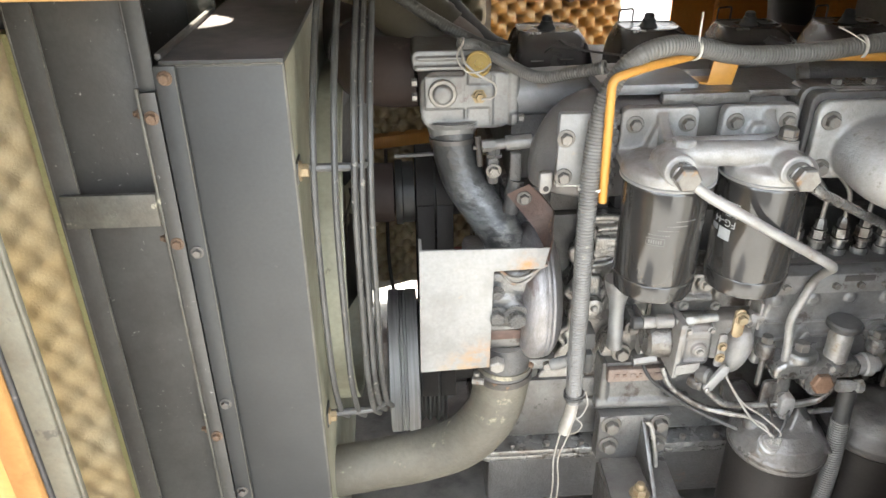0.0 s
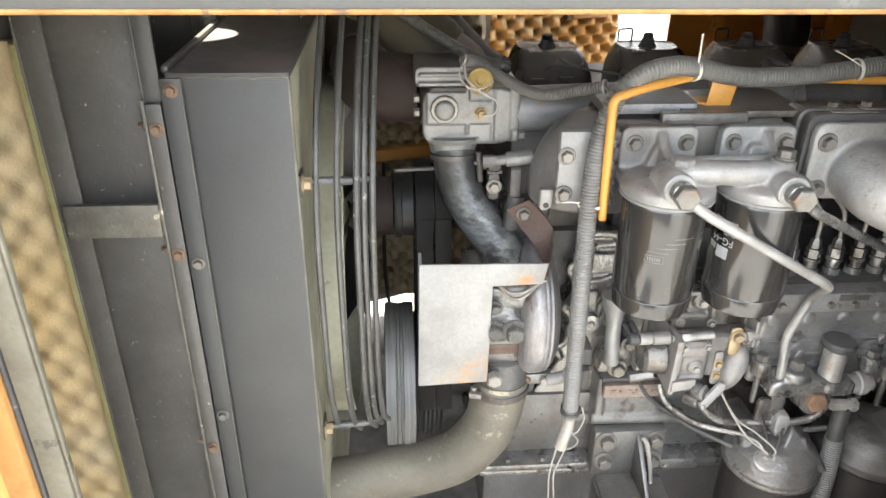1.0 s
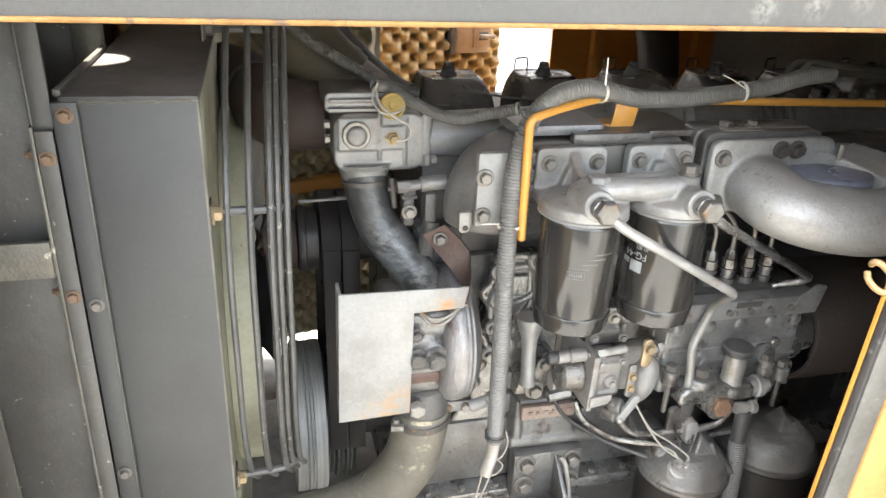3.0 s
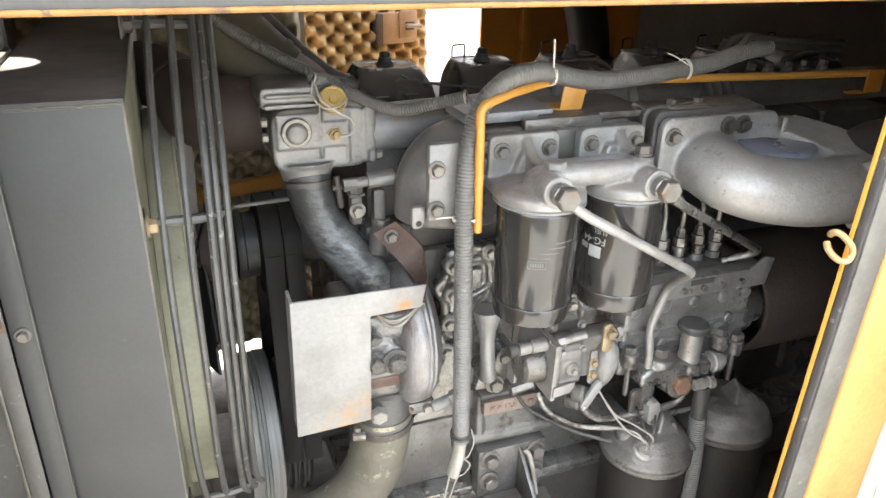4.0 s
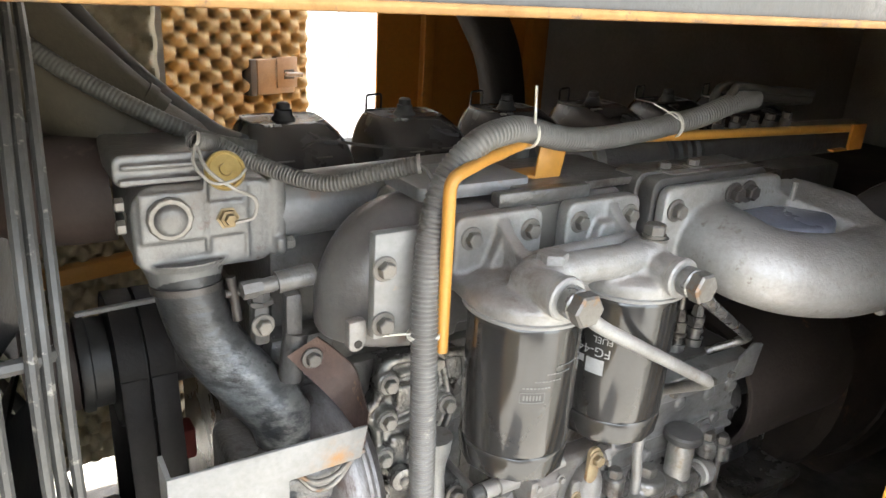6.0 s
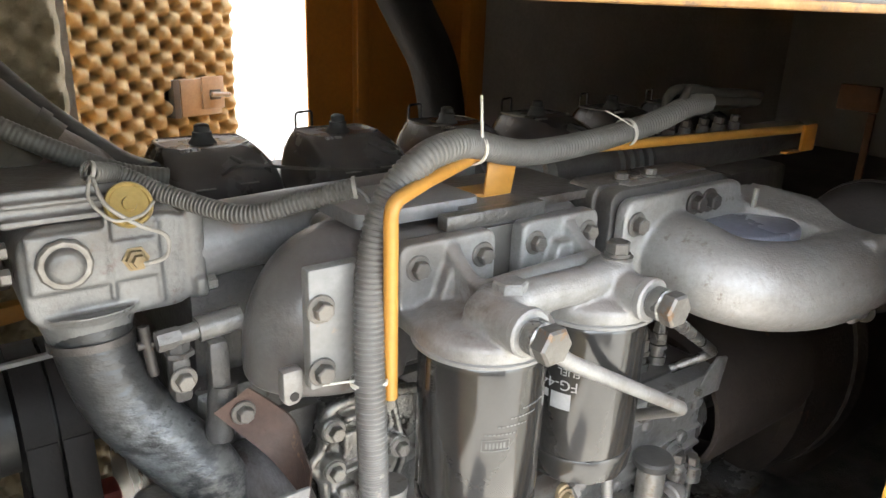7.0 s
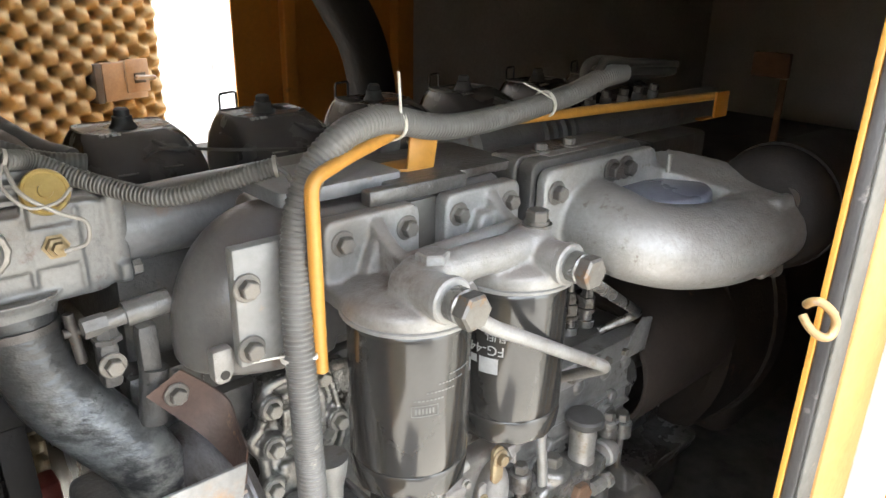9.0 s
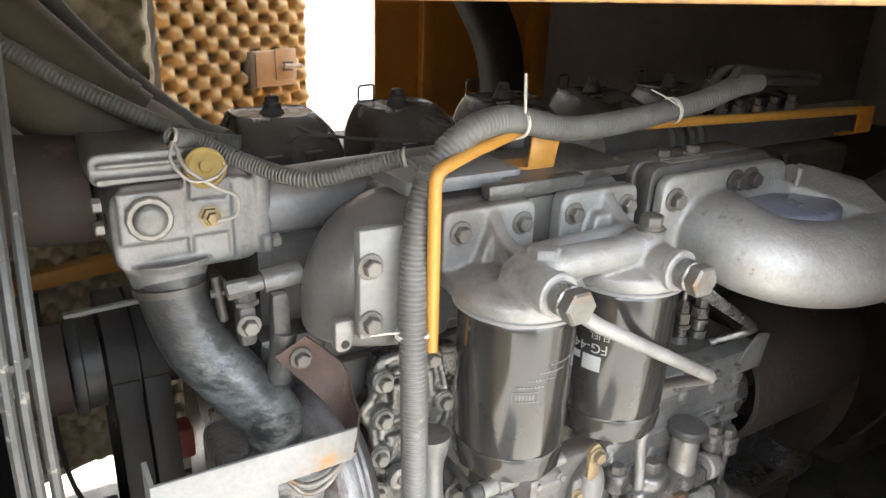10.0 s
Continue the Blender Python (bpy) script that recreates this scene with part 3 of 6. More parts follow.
cyl(bm, mdoor @ V(0.4076, -0.080, 1.266), mdoor @ V(0.4576, -0.088, 1.263), 0.006, bev=0.002)
part("lever", bm, "steel", latch, "bright steel lever")

# ---------- near side posts, left lining, side doors ----------
def jamb(sign, x, name, rows):
    """Door post: lip, rubber seal, grey return, yellow outer band; x is the lip, sign points away from the opening."""
    t = thing(name, (x, FY, 0.4), "yellow canopy door post with a black rubber seal along its lip", "door post", kind="structure")
    for part_name, d0, d1, y0, y1, material, bev, lab in rows:
        bm = B()
        xa, xb = sorted((x + sign * d0, x + sign * d1))
        box(bm, (xa, y0, 0.40), (xb, y1, 1.4985), bev)
        part(part_name, bm, material, t, lab)
    return t


post_right = thing("post_right", (0.60, FY, 0.4), "yellow canopy door post with a dark rubber seal along its lip", "door post", kind="structure")
for part_name, lo, hi, material, bev, lab in (
        ("lip", (0.5895, 0.5905, 0.40), (0.5925, 0.5955, 1.4985), "yellow", 0.001, ""),
        ("rubber_seal", (0.591, 0.5795, 0.40), (0.600, 0.590, 1.4985), "seal", 0.002, "dark rubber door seal"),
        ("return_strip", (0.5935, 0.5765, 0.40), (0.628, 0.579, 1.4985), "jamb_grey", 0.001, "grey worn metal strip"),
        ("outer_band", (0.6285, 0.574, 0.40), (0.728, 0.604, 1.4985), "yellow_shaded", 0.003, ""),
        # no sun reaches this strip; its pale colour imitates the sunlit edge
        ("pale_edge", (0.7285, 0.570, 0.40), (0.775, 0.604, 1.4985), "pale_lining", 0.003, "pale edge strip with sun glare put into its colour")):
    bm = B()
    box(bm, lo, hi, bev)
    for v in bm.verts:      # the post leans a little
        v.co.x += 0.038 * (v.co.z - 1.22)
    part(part_name, bm, material, post_right, lab)
jamb(-1, -0.338, "post_left", (
    ("lip", 0.0, 0.004, 0.597, 0.604, "jamb_tan", 0.0015, ""),
    ("return_strip", 0.0045, 0.030, 0.595, 0.61, "jamb_tan", 0.002, "grey worn metal strip"),
    ("rubber_seal", 0.0305, 0.036, 0.593, 0.62, "seal", 0.002, "thin dark rubber seal"),
    ("outer_band", 0.0365, 0.064, 0.586, 0.61, "yellow_shaded", 0.003, "")))
bm = B()
box(bm, (-1.15, 0.612, 0.40), (-0.402, 0.632, 1.503))
solo("wall_front_left", bm, "yellow", "yellow canopy side wall beside the opening", "wall", kind="structure")
bm = B()
box(bm, (0.740, 0.605, 0.40), (2.6, 0.632, 1.503))
solo("wall_front_right", bm, "yellow", "yellow canopy side wall beyond the door post", "wall", kind="structure")
foam_sheet("foam_lining", 0.244, 0.985, 0.054, 0.009, pose(-0.66, 0.872, 0.44), "foam_grey", "brown egg-crate foam between door post and radiator", 0.008, 0.75)
bm = B()
plate(bm, [(-0.4185, 0.872), (-0.4185, 0.853), (-0.414, 0.844), (-0.4035, 0.840), (-0.4035, 0.872)], 0.44, 1.426, 0.001, axes="xy")
solo("foam_edge", bm, "foam_edge", "yellowish cut edge of the foam sheet", "foam edge")
bm = B()
box(bm, (-1.15, 0.8725, 0.40), (-0.404, 0.895, 1.80))
solo("wall_bulkhead", bm, "panel_black", "dark painted bulkhead beside the radiator", "wall", kind="structure")


def open_leaf(hinge, ang, width, label, inner, foam):
    """A side door leaf swung out from its hinge; ang turns it about z, its lined face looks to local -y."""
    t = thing("canopy_door", (hinge[0], hinge[1], 0.42), label, "door")
    md = pose(hinge[0], hinge[1], 0, 0, 0, ang)
    bm = B()
    box(bm, (0, 0, 0.42), (width, 0.035, 1.48), 0.003, m=md)
    part("door_panel", bm, "yellow", t)
    bm = B()
    box(bm, (0.03, -0.012, 0.46), (0.06, -0.001, 1.44), 0.003, m=md)
    box(bm, (width - 0.06, -0.012, 0.46), (width - 0.03, -0.001, 1.44), 0.003, m=md)
    part("stiffener", bm, "yellow", t)
    if foam:
        foam_sheet("foam_lining", width - 0.13, 0.96, 0.05, 0.02, md @ pose(0.065, -0.001, 0.47), foam, inner, 0.008)
    return t


left_door = open_leaf((-0.705, -0.245), 70.0, 0.86, "open yellow canopy door lined with tan foam", "tan foam lining the swung-out side door", "foam")
right_door = open_leaf((0.748, 0.575), -78.0, 0.80, "open yellow canopy door with a pale lining, in full sun", "", None)
bm = B()
md = pose(0.748, 0.575, 0, 0, 0, -78.0)
box(bm, (0.003, -0.010, 0.44), (0.029, -0.0005, 1.46), 0.002, m=md)
part("pale_strip", bm, "pale_lining", right_door, "pale lining strip")
bm = B()
box(bm, (0.061, -0.010, 0.46), (0.735, -0.0005, 1.44), 0.002, m=md)
part("pale_lining", bm, "pale_lining", right_door, "pale inner lining")
hook = thing("wire_hook", (0.61, 0.585, 1.235), "bent wire hook hung over the door post lip", "hook")
bm = B()
sweep(bm, smooth_path([(0.588, 0.600, 1.262), (0.583, 0.592, 1.270), (0.586, 0.582, 1.272), (0.596, 0.573, 1.262), (0.606, 0.569, 1.250), (0.611, 0.568, 1.237), (0.607, 0.569, 1.224), (0.597, 0.574, 1.222), (0.587, 0.583, 1.229), (0.581, 0.592, 1.240), (0.584, 0.600, 1.248)], 6), 0.0058, 10)
bm.transform(Matrix.Translation((0.567, 0.582, 1.254)) @ Matrix.Scale(0.62, 4) @ Matrix.Translation((-0.595, -0.580, -1.247)))
part("bent_wire", bm, "hook_cream", hook)

# ---------- radiator ----------
RX0, RX1, RY0, RY1, RZ = -0.25, -0.118, 0.84, 1.66, 1.391
radiator = thing("radiator", (-0.185, 1.25, 0.40), "black painted steel radiator with a dusty top tank", "radiator")
bm = B()
box(bm, (RX0, RY0, 0.40), (RX1, RY0 + 0.012, RZ), 0.002)
part("side_plate", bm, "rad", radiator)
bm = B()
box(bm, (RX0, RY1 - 0.012, 0.40), (RX1, RY1, RZ), 0.002)
part("side_plate", bm, "rad", radiator)
bm = B()
plate(bm, [(RX0 - 0.002, RY0 - 0.003), (RX1 + 0.002, RY0 - 0.003), (RX1 + 0.002, RY1), (RX0 - 0.002, RY1)], RZ - 0.004, RZ + 0.004, 0.001, axes="xy")
part("top_plate", bm, "rad", radiator, "dusty brownish black top plate")
bm = B()
box(bm, (RX0 + 0.02, RY0 + 0.012, 0.41), (RX1 - 0.03, RY1 - 0.012, RZ - 0.005))
part("core", bm, "panel_black", radiator)
bm = B()
rw = random.Random(3)      # uneven weld along the top edge
wp_ = [V(RX0 + 0.001 + i * 0.0055, RY0 - 0.0022 - 0.0008 * rw.random(), RZ - 0.0005 - 0.0022 * rw.random() * (rw.random() > 0.7)) for i in range(25)]
# pale metal on this bead and the corner weld imitates edge highlights
sweep(bm, wp_, lambda s: 0.0012, 6)
part("weld_bead", bm, "worn_edge", radiator, "weld bead with the edge highlight put into its pale colour")
bm = B()
cyl(bm, (RX1 - 0.001, RY0 + 0.004, 0.42), (RX1 - 0.001, RY0 + 0.004, RZ - 0.004), 0.0035, 8)
part("corner_weld", bm, "worn_edge", radiator)
# fan-side face with the shroud flange
bm = B()
FC_Y, FC_Z = 1.25, 0.97
n = 48
circ = [(FC_Y + 0.292 * math.cos(2 * math.pi * i / n), FC_Z + 0.292 * math.sin(2 * math.pi * i / n)) for i in range(n)]
for x in (RX1 - 0.006, RX1):
    sq = [bm.verts.new((x, *p)) for p in ((RY0 + 0.012, 0.41), (RY1 - 0.012, 0.41), (RY1 - 0.012, RZ - 0.004), (RY0 + 0.012, RZ - 0.004))]
    ci = [bm.verts.new((x, *p)) for p in circ]
    es = [bm.edges.new((sq[i], sq[(i + 1) % 4])) for i in range(4)] + [bm.edges.new((ci[i], ci[(i + 1) % n])) for i in range(n)]
    bmesh.ops.triangle_fill(bm, edges=es, use_beauty=True)
part("fan_side_plate", bm, "shroud", radiator, "cream painted cowl plate")
bm = B()
box(bm, (-0.259, RY0 - 0.007, 0.40), (-0.234, RY0 - 0.0005, RZ - 0.001), 0.002)
part("mounting_flange", bm, "rad", radiator)
bm = B()
box(bm, (RX0, RY0 + 0.0125, 0.40), (RX0 + 0.006, RY1 - 0.0125, RZ - 0.005), 0.001)
part("rear_plate", bm, "rad", radiator)
bm = B()
box(bm, (-0.2358, RY0 - 0.0090, 0.41), (-0.2344, RY0 - 0.0072, RZ - 0.006), 0.0005)
part("worn_seam", bm, "worn_edge", radiator, "scraped bare metal seam")
for x, z, m in ((-0.2465, 1.377, "bolt_rust"), (-0.247, 1.158, "bolt"), (-0.248, 0.915, "bolt"), (-0.248, 0.744, "bolt")):
    bolt(radiator, (x, RY0 - 0.0075, z), size=0.0115, kind="hex", material=m)
bm = B()
box(bm, (-0.258, 0.845, RZ + 0.002), (-0.250, 1.13, RZ + 0.010), 0.002)
part("top_strut", bm, "panel_black", radiator)

baffle = thing("radiator_baffle", (-0.43, 1.18, 0.40), "dusty dark sheet metal baffle behind the radiator side panel", "baffle")
bm = B()
box(bm, (-0.60, 1.185, 0.40), (-0.262, 1.190, 1.78), 0.001)
part("sheet", bm, "panel_black", baffle)
bm = B()
box(bm, (-0.30, 1.165, 0.40), (-0.262, 1.1845, 1.78), 0.002)
part("stiffener", bm, "worn_edge", baffle, "worn metal edge angle")

cheek = thing("radiator_cheek", (-0.34, 0.86, 0.4), "scuffed black steel side panel beside the radiator", "panel")
bm = B()
box(bm, (-0.402, 0.868, 0.40), (-0.288, 0.876, 1.62), 0.001)
part("web", bm, "panel_black", cheek)
bm = B()
box(bm, (-0.402, 0.838, 0.40), (-0.397, 0.868, 1.62), 0.001)
box(bm, (-0.402, 0.836, 0.40), (-0.372, 0.840, 1.62), 0.001)
part("flange", bm, "panel_black", cheek)
bm = B()
box(bm, (-0.2795, 0.836, 0.40), (-0.2615, 0.842, 1.36), 0.001)
box(bm, (-0.2835, 0.842, 0.40), (-0.280, 0.868, 1.50), 0.001)
part("inner_flange", bm, "panel_black", cheek)
bm = B()
box(bm, (-0.2835, 0.8345, 0.40), (-0.2798, 0.8405, 1.365), 0.0008)
part("scraped_edge", bm, "worn_edge", cheek, "scraped bare metal edge")
bm = B()
box(bm, (-0.4025, 0.8345, 0.40), (-0.4003, 0.8358, 1.62), 0.0005)
part("scraped_edge", bm, "worn_edge", cheek, "scraped bare metal edge")
bm = B()
box(bm, (-0.3735, 0.8348, 0.40), (-0.3718, 0.8358, 1.62), 0.0004)
part("scraped_edge", bm, "worn_edge", cheek, "scraped bare metal edge")
bm = B()
plate(bm, [(-0.281, 1.345), (-0.268, 1.345), (-0.2605, 1.365), (-0.2605, 1.55), (-0.281, 1.55)], 0.842, 0.847, 0.001)
part("upper_gusset", bm, "rad", cheek)
bm = B()
box(bm, (-0.394, 0.828, 1.197), (-0.283, 0.836, 1.240), 0.0015)
lathe(bm, (-0.337, 0.8285, 1.216), (0, -1, 0), [(0, 0.0055), (0.0008, 0.0055), (0.0008, 0.0035), (-0.004, 0.0035)], 14)
part("cross_bracket", bm, "worn_edge", cheek, "worn metal cross bracket with a bolt hole")
for z in (1.331, 1.169, 0.853):
    bolt(cheek, (-0.2705, 0.836, z), size=0.0115, kind="hex", material="bolt_rust")
    bolt(cheek, (-0.2835, 0.852, z), axis=(-1, 0, 0), size=0.012, kind="nut", material="bolt_rust")

# ---------- fan shroud, guard, fan, pulleys ----------
FH_Z = 1.045      # fan axis
shroud = thing("fan_shroud", (-0.09, FC_Y, FC_Z - 0.36), "cream painted round fan shroud ring", "fan shroud")
bm = B()
lathe(bm, (RX1 + 0.001, FC_Y, FC_Z), (1, 0, 0), [(0, 0.292), (0, 0.308), (0.004, 0.310), (0.038, 0.310), (0.040, 0.306), (0.038, 0.302), (0.0, 0.297)], 72, cap=False)
part("ring", bm, "shroud", shroud)
bm = B()
sweep(bm, [V(RX1 + 0.039, FC_Y + 0.308 * math.cos(2 * math.pi * i / 72), FC_Z + 0.308 * math.sin(2 * math.pi * i / 72)) for i in range(73)], 0.0028, 8)
part("rolled_lip", bm, "shroud", shroud)
guard = thing("fan_guard", (-0.06, FC_Y, FC_Z - 0.40), "black welded wire fan guard", "fan guard")
def guard_path(x, d):
    return resample(smooth_path([(x + 0.012, 0.925 + d, 0.800), (x + 0.004, 0.902 + d, 0.832), (x, 0.872 + d, 0.92), (x, 0.855 + d, 1.05), (x, 0.856 + d, 1.17), (x + 0.002, 0.872 + d, 1.26), (x + 0.006, 0.925 + d, 1.36), (x + 0.012, 1.03 + d, 1.45), (x + 0.016, 1.17 + d, 1.505)], 10), 0.012)


for x, d in ((-0.100, 0.0), (-0.074, 0.0), (-0.050, 0.004), (-0.041, 0.012), (-0.030, 0.02)):
    bm = B()
    sweep(bm, guard_path(x, d), 0.0046, 8)
    part("wire", bm, "wire_black", guard)
for z, y in ((1.250, 0.874), (0.828, 0.905), (1.44, 1.02)):
    bm = B()
    sweep(bm, smooth_path([(-0.112, y - 0.004, z), (-0.09, y - 0.002, z), (-0.05, y + 0.004, z - 0.002), (-0.030, y + 0.020, z - 0.004)], 6), 0.006, 8)
    part("cross_rod", bm, "wire_black", guard)
    bm = B()
    box(bm, (RX1 + 0.0005, y - 0.022, z - 0.014), (RX1 + 0.003, y + 0.012, z + 0.014), 0.001)
    part("tab", bm, "wire_black", guard)
    bolt(guard, (RX1 + 0.003, y - 0.010, z), axis=(1, 0, 0), size=0.018, kind="hex", material="bolt_gold" if z < 1.4 else "bolt_dark")

fan = thing("cooling_fan", (-0.04, FC_Y, FC_Z - 0.14), "dark cooling fan with a brown spacer hub", "fan")
bm = B()
lathe(bm, (-0.060, FC_Y, FH_Z), (1, 0, 0), [(0, 0.03), (0, 0.055), (0.056, 0.054), (0.058, 0.030)], 36)
part("hub", bm, "hose_brown", fan, "brown rusty spacer hub")
bm = B()
lathe(bm, (-0.001, FC_Y, FH_Z), (1, 0, 0), [(0, 0.03), (0, 0.058), (0.004, 0.060), (0.012, 0.060), (0.014, 0.056), (0.034, 0.056), (0.034, 0.03)], 40)
part("hub_ring", bm, "pulley_dark", fan, "dark steel hub ring")
for i in range(7):
    bm = B()
    a = 2 * math.pi * i / 7 + 0.35
    rm = Matrix.Translation((-0.075, FC_Y, FH_Z)) @ Matrix.Rotation(a, 4, "X")
    b2 = bmesh.new()
    vs = []
    for j in range(6):
        r = 0.05 + 0.155 * j / 5
        w = 0.045 + 0.03 * j / 5
        tw = radians(48 - 14 * j / 5)
        vs.append([b2.verts.new(rm @ V(s * w * math.sin(tw) * 0.5 + o, s * w * math.cos(tw), r)) for s in (-1, 1) for o in (0, 0.004)])
    for A, C in zip(vs, vs[1:]):
        for p, q in ((0, 1), (1, 3), (3, 2), (2, 0)):
            b2.faces.new((A[p], A[q], C[q], C[p]))
    join_bm(bm, b2)
    part("blade", bm, "rubber_plain", fan)


def grooved(x, w, r, grooves, hubr=0.02, depth=0.008):
    prof = [(0, hubr), (0, r * 0.85), (0.0, r)]
    gw = w / grooves
    for g in range(grooves):
        s = g * gw
        prof += [(s + gw * 0.12, r), (s + gw * 0.38, r - depth), (s + gw * 0.62, r - depth), (s + gw * 0.88, r)]
    return prof + [(w, r), (w, r * 0.85), (w, hubr)]


fan_pulley = thing("fan_pulley", (0.03, 1.25, 0.93), "black grooved fan pulley with rubber belts", "pulley")
bm = B()
lathe(bm, (0.036, FC_Y, FH_Z), (1, 0, 0), grooved(0, 0.062, 0.080, 3), 48)
part("wheel", bm, "pulley_dark", fan_pulley)
bm = B()
cyl(bm, (0.09, FC_Y, FH_Z), (0.20, FC_Y, FH_Z), 0.045)
part("shaft_housing", bm, "engine_dark", fan_pulley)
crank = thing("crank_pulley", (0.0, 1.22, 0.52), "bright worn steel crankshaft pulley", "pulley")
CZ = 0.685
bm = B()
lathe(bm, (-0.026, 1.22, CZ), (1, 0, 0), [(0, 0.03), (0, 0.139), (0.002, 0.144), (0.020, 0.144), (0.022, 0.141), (0.024, 0.144), (0.028, 0.141), (0.030, 0.144), (0.034, 0.141), (0.036, 0.144), (0.056, 0.144), (0.058, 0.139), (0.058, 0.03)], 64)
part("damper", bm, "pulley", crank)
bm = B()
lathe(bm, (0.034, 1.22, CZ), (1, 0, 0), grooved(0, 0.05, 0.125, 3), 48)
part("wheel", bm, "pulley_dark", crank)
bm = B()
cyl(bm, (0.08, 1.22, CZ), (0.20, 1.22, CZ), 0.05)
part("shaft", bm, "engine_dark", crank)
belt_t = thing("drive_belt", (0.06, 1.1, 0.7), "black rubber drive belts between the pulleys", "belt")
for x, w in ((0.036, 0.030), (0.070, 0.029)):
    for s in (-1, 1):
        bm = B()
        y0, y1 = FC_Y + s * 0.083, 1.22 + s * 0.129
        z0, z1 = FH_Z + 0.01, CZ + 0.01
        plate(bm, [(y0 - 0.004, z0), (y0 + 0.004, z0), (y1 + 0.004, z1), (y1 - 0.004, z1)], x, x + w, 0.001, axes="yz")
        part("belt_run", bm, "rubber_sooty", belt_t)
    bm = B()
    lathe(bm, (x, FC_Y, FH_Z), (1, 0, 0), [(0, 0.079), (0, 0.086), (w, 0.086), (w, 0.079)], 48, cap=False)
    part("belt_wrap", bm, "rubber_sooty", belt_t)
strip = thing("belt_guard_strip", (0.06, 1.2, 1.12), "thin bare steel strip above the fan belts", "bracket")
bm = B()
box(bm, (0.000, 1.195, 1.1345), (0.098, 1.203, 1.1395), 0.0008, m=Matrix.Translation((0.05, 1.2, 1.137)) @ Matrix.Rotation(radians(-2), 4, "Y") @ Matrix.Translation((-0.05, -1.2, -1.137)))
part("strip_body", bm, "plate", strip)
bm = B()
cyl(bm, (0.094, 1.199, 1.138), (0.175, 1.199, 1.138), 0.004, 10)
part("strip_arm", bm, "engine_dark", strip)
redbox = thing("red_bracket", (0.11, 1.30, 0.90), "small red painted bracket behind the belts", "bracket")
bm = B()
box(bm, (0.112, 1.29, 0.835), (0.142, 1.33, 0.885), 0.006)
part("bracket_body", bm, "red", redbox)

# ---------- engine block ----------
engine = thing("engine", (0.68, 1.25, 0.45), "grey painted six cylinder diesel engine block, dusty", "engine")
bm = B()
box(bm, (0.20, 1.05, 0.66), (1.22, 1.47, 1.02), 0.012)
part("crankcase", bm, "engine", engine)
for i in range(6):
    bm = B()
    box(bm, (0.37 + i * 0.14, 1.035, 0.70), (0.385 + i * 0.14, 1.06, 0.98), 0.004)
    part("case_rib", bm, "engine", engine)
bm = B()
box(bm, (0.145, 0.992, 0.672), (0.72, 1.06, 0.80), 0.008)
part("skirt", bm, "engine", engine)
bm = B()
box(bm, (0.19, 1.02, 1.02), (1.22, 1.47, 1.10), 0.006)
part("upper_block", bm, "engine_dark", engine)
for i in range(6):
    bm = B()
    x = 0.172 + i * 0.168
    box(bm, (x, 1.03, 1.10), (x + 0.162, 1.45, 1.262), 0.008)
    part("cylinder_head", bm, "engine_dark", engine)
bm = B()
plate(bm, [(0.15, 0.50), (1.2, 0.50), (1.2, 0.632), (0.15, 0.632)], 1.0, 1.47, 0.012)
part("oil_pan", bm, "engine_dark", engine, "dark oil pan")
for z0, z1, y0 in ((0.634, 0.646, 0.972), (0.650, 0.664, 0.966)):
    bm = B()
    plate(bm, rrect(0.128, y0, 1.2, 1.49, 0.02), z0, z1, 0.003, axes="xy")
    part("pan_rail", bm, "alu_dirty", engine, "pale oil pan rail")
for i in range(8):
    bolt(engine, (0.19 + i * 0.062, 0.978, 0.664), axis=(0, 0, 1), size=0.012, kind="plain")
bm = B()
box(bm, (0.16, 1.0, 0.66), (0.235, 1.47, 1.16), 0.012)
part("front_plate", bm, "engine", engine)
# gear cover with its bolted rim and ribs
rim = [(0.40, 0.72), (0.41, 0.95), (0.40, 1.095), (0.33, 1.105), (0.29, 1.10), (0.283, 1.06), (0.270, 1.045), (0.283, 1.02), (0.283, 0.99), (0.268, 0.975), (0.280, 0.955), (0.278, 0.91), (0.262, 0.895), (0.272, 0.87), (0.23, 0.80), (0.228, 0.72)]
bm = B()
plate(bm, rim, 0.999, 1.06, 0.004)
sweep(bm, smooth_path([(x, 0.997, z) for x, z in rim[2:14]], 5), 0.0065, 10)
sweep(bm, bend_path([(0.30, 0.997, 1.085), (0.355, 0.997, 1.088), (0.36, 0.997, 1.03), (0.335, 0.996, 0.99), (0.315, 0.996, 0.93)], 0.02), 0.006, 10)
sweep(bm, bend_path([(0.30, 0.997, 1.02), (0.34, 0.996, 1.025), (0.385, 0.997, 1.06)], 0.02), 0.005, 10)
sweep(bm, [V(0.368, 0.995, 1.090), V(0.378, 0.992, 1.040)], 0.0042, 8)
sweep(bm, smooth_path([(0.345, 0.996, 0.975), (0.365, 0.994, 0.985), (0.380, 0.994, 1.005), (0.384, 0.996, 1.03)], 6), 0.005, 8)
box(bm, (0.304, 0.988, 1.037), (0.343, 1.002, 1.074), 0.003)
box(bm, (0.300, 0.990, 0.955), (0.322, 1.002, 1.005), 0.003)
for x, z in ((0.292, 1.083), (0.292, 1.035), (0.288, 0.985), (0.285, 0.935), (0.352, 1.098), (0.372, 1.035)):
    lathe(bm, (x, 1.002, z), (0, -1, 0), [(0, 0.016), (0.014, 0.0145), (0.016, 0.013)], 20)
part("gear_cover", cast(bm, 0.0018, 3), "alu_dirty", engine, "cast aluminium gear cover")
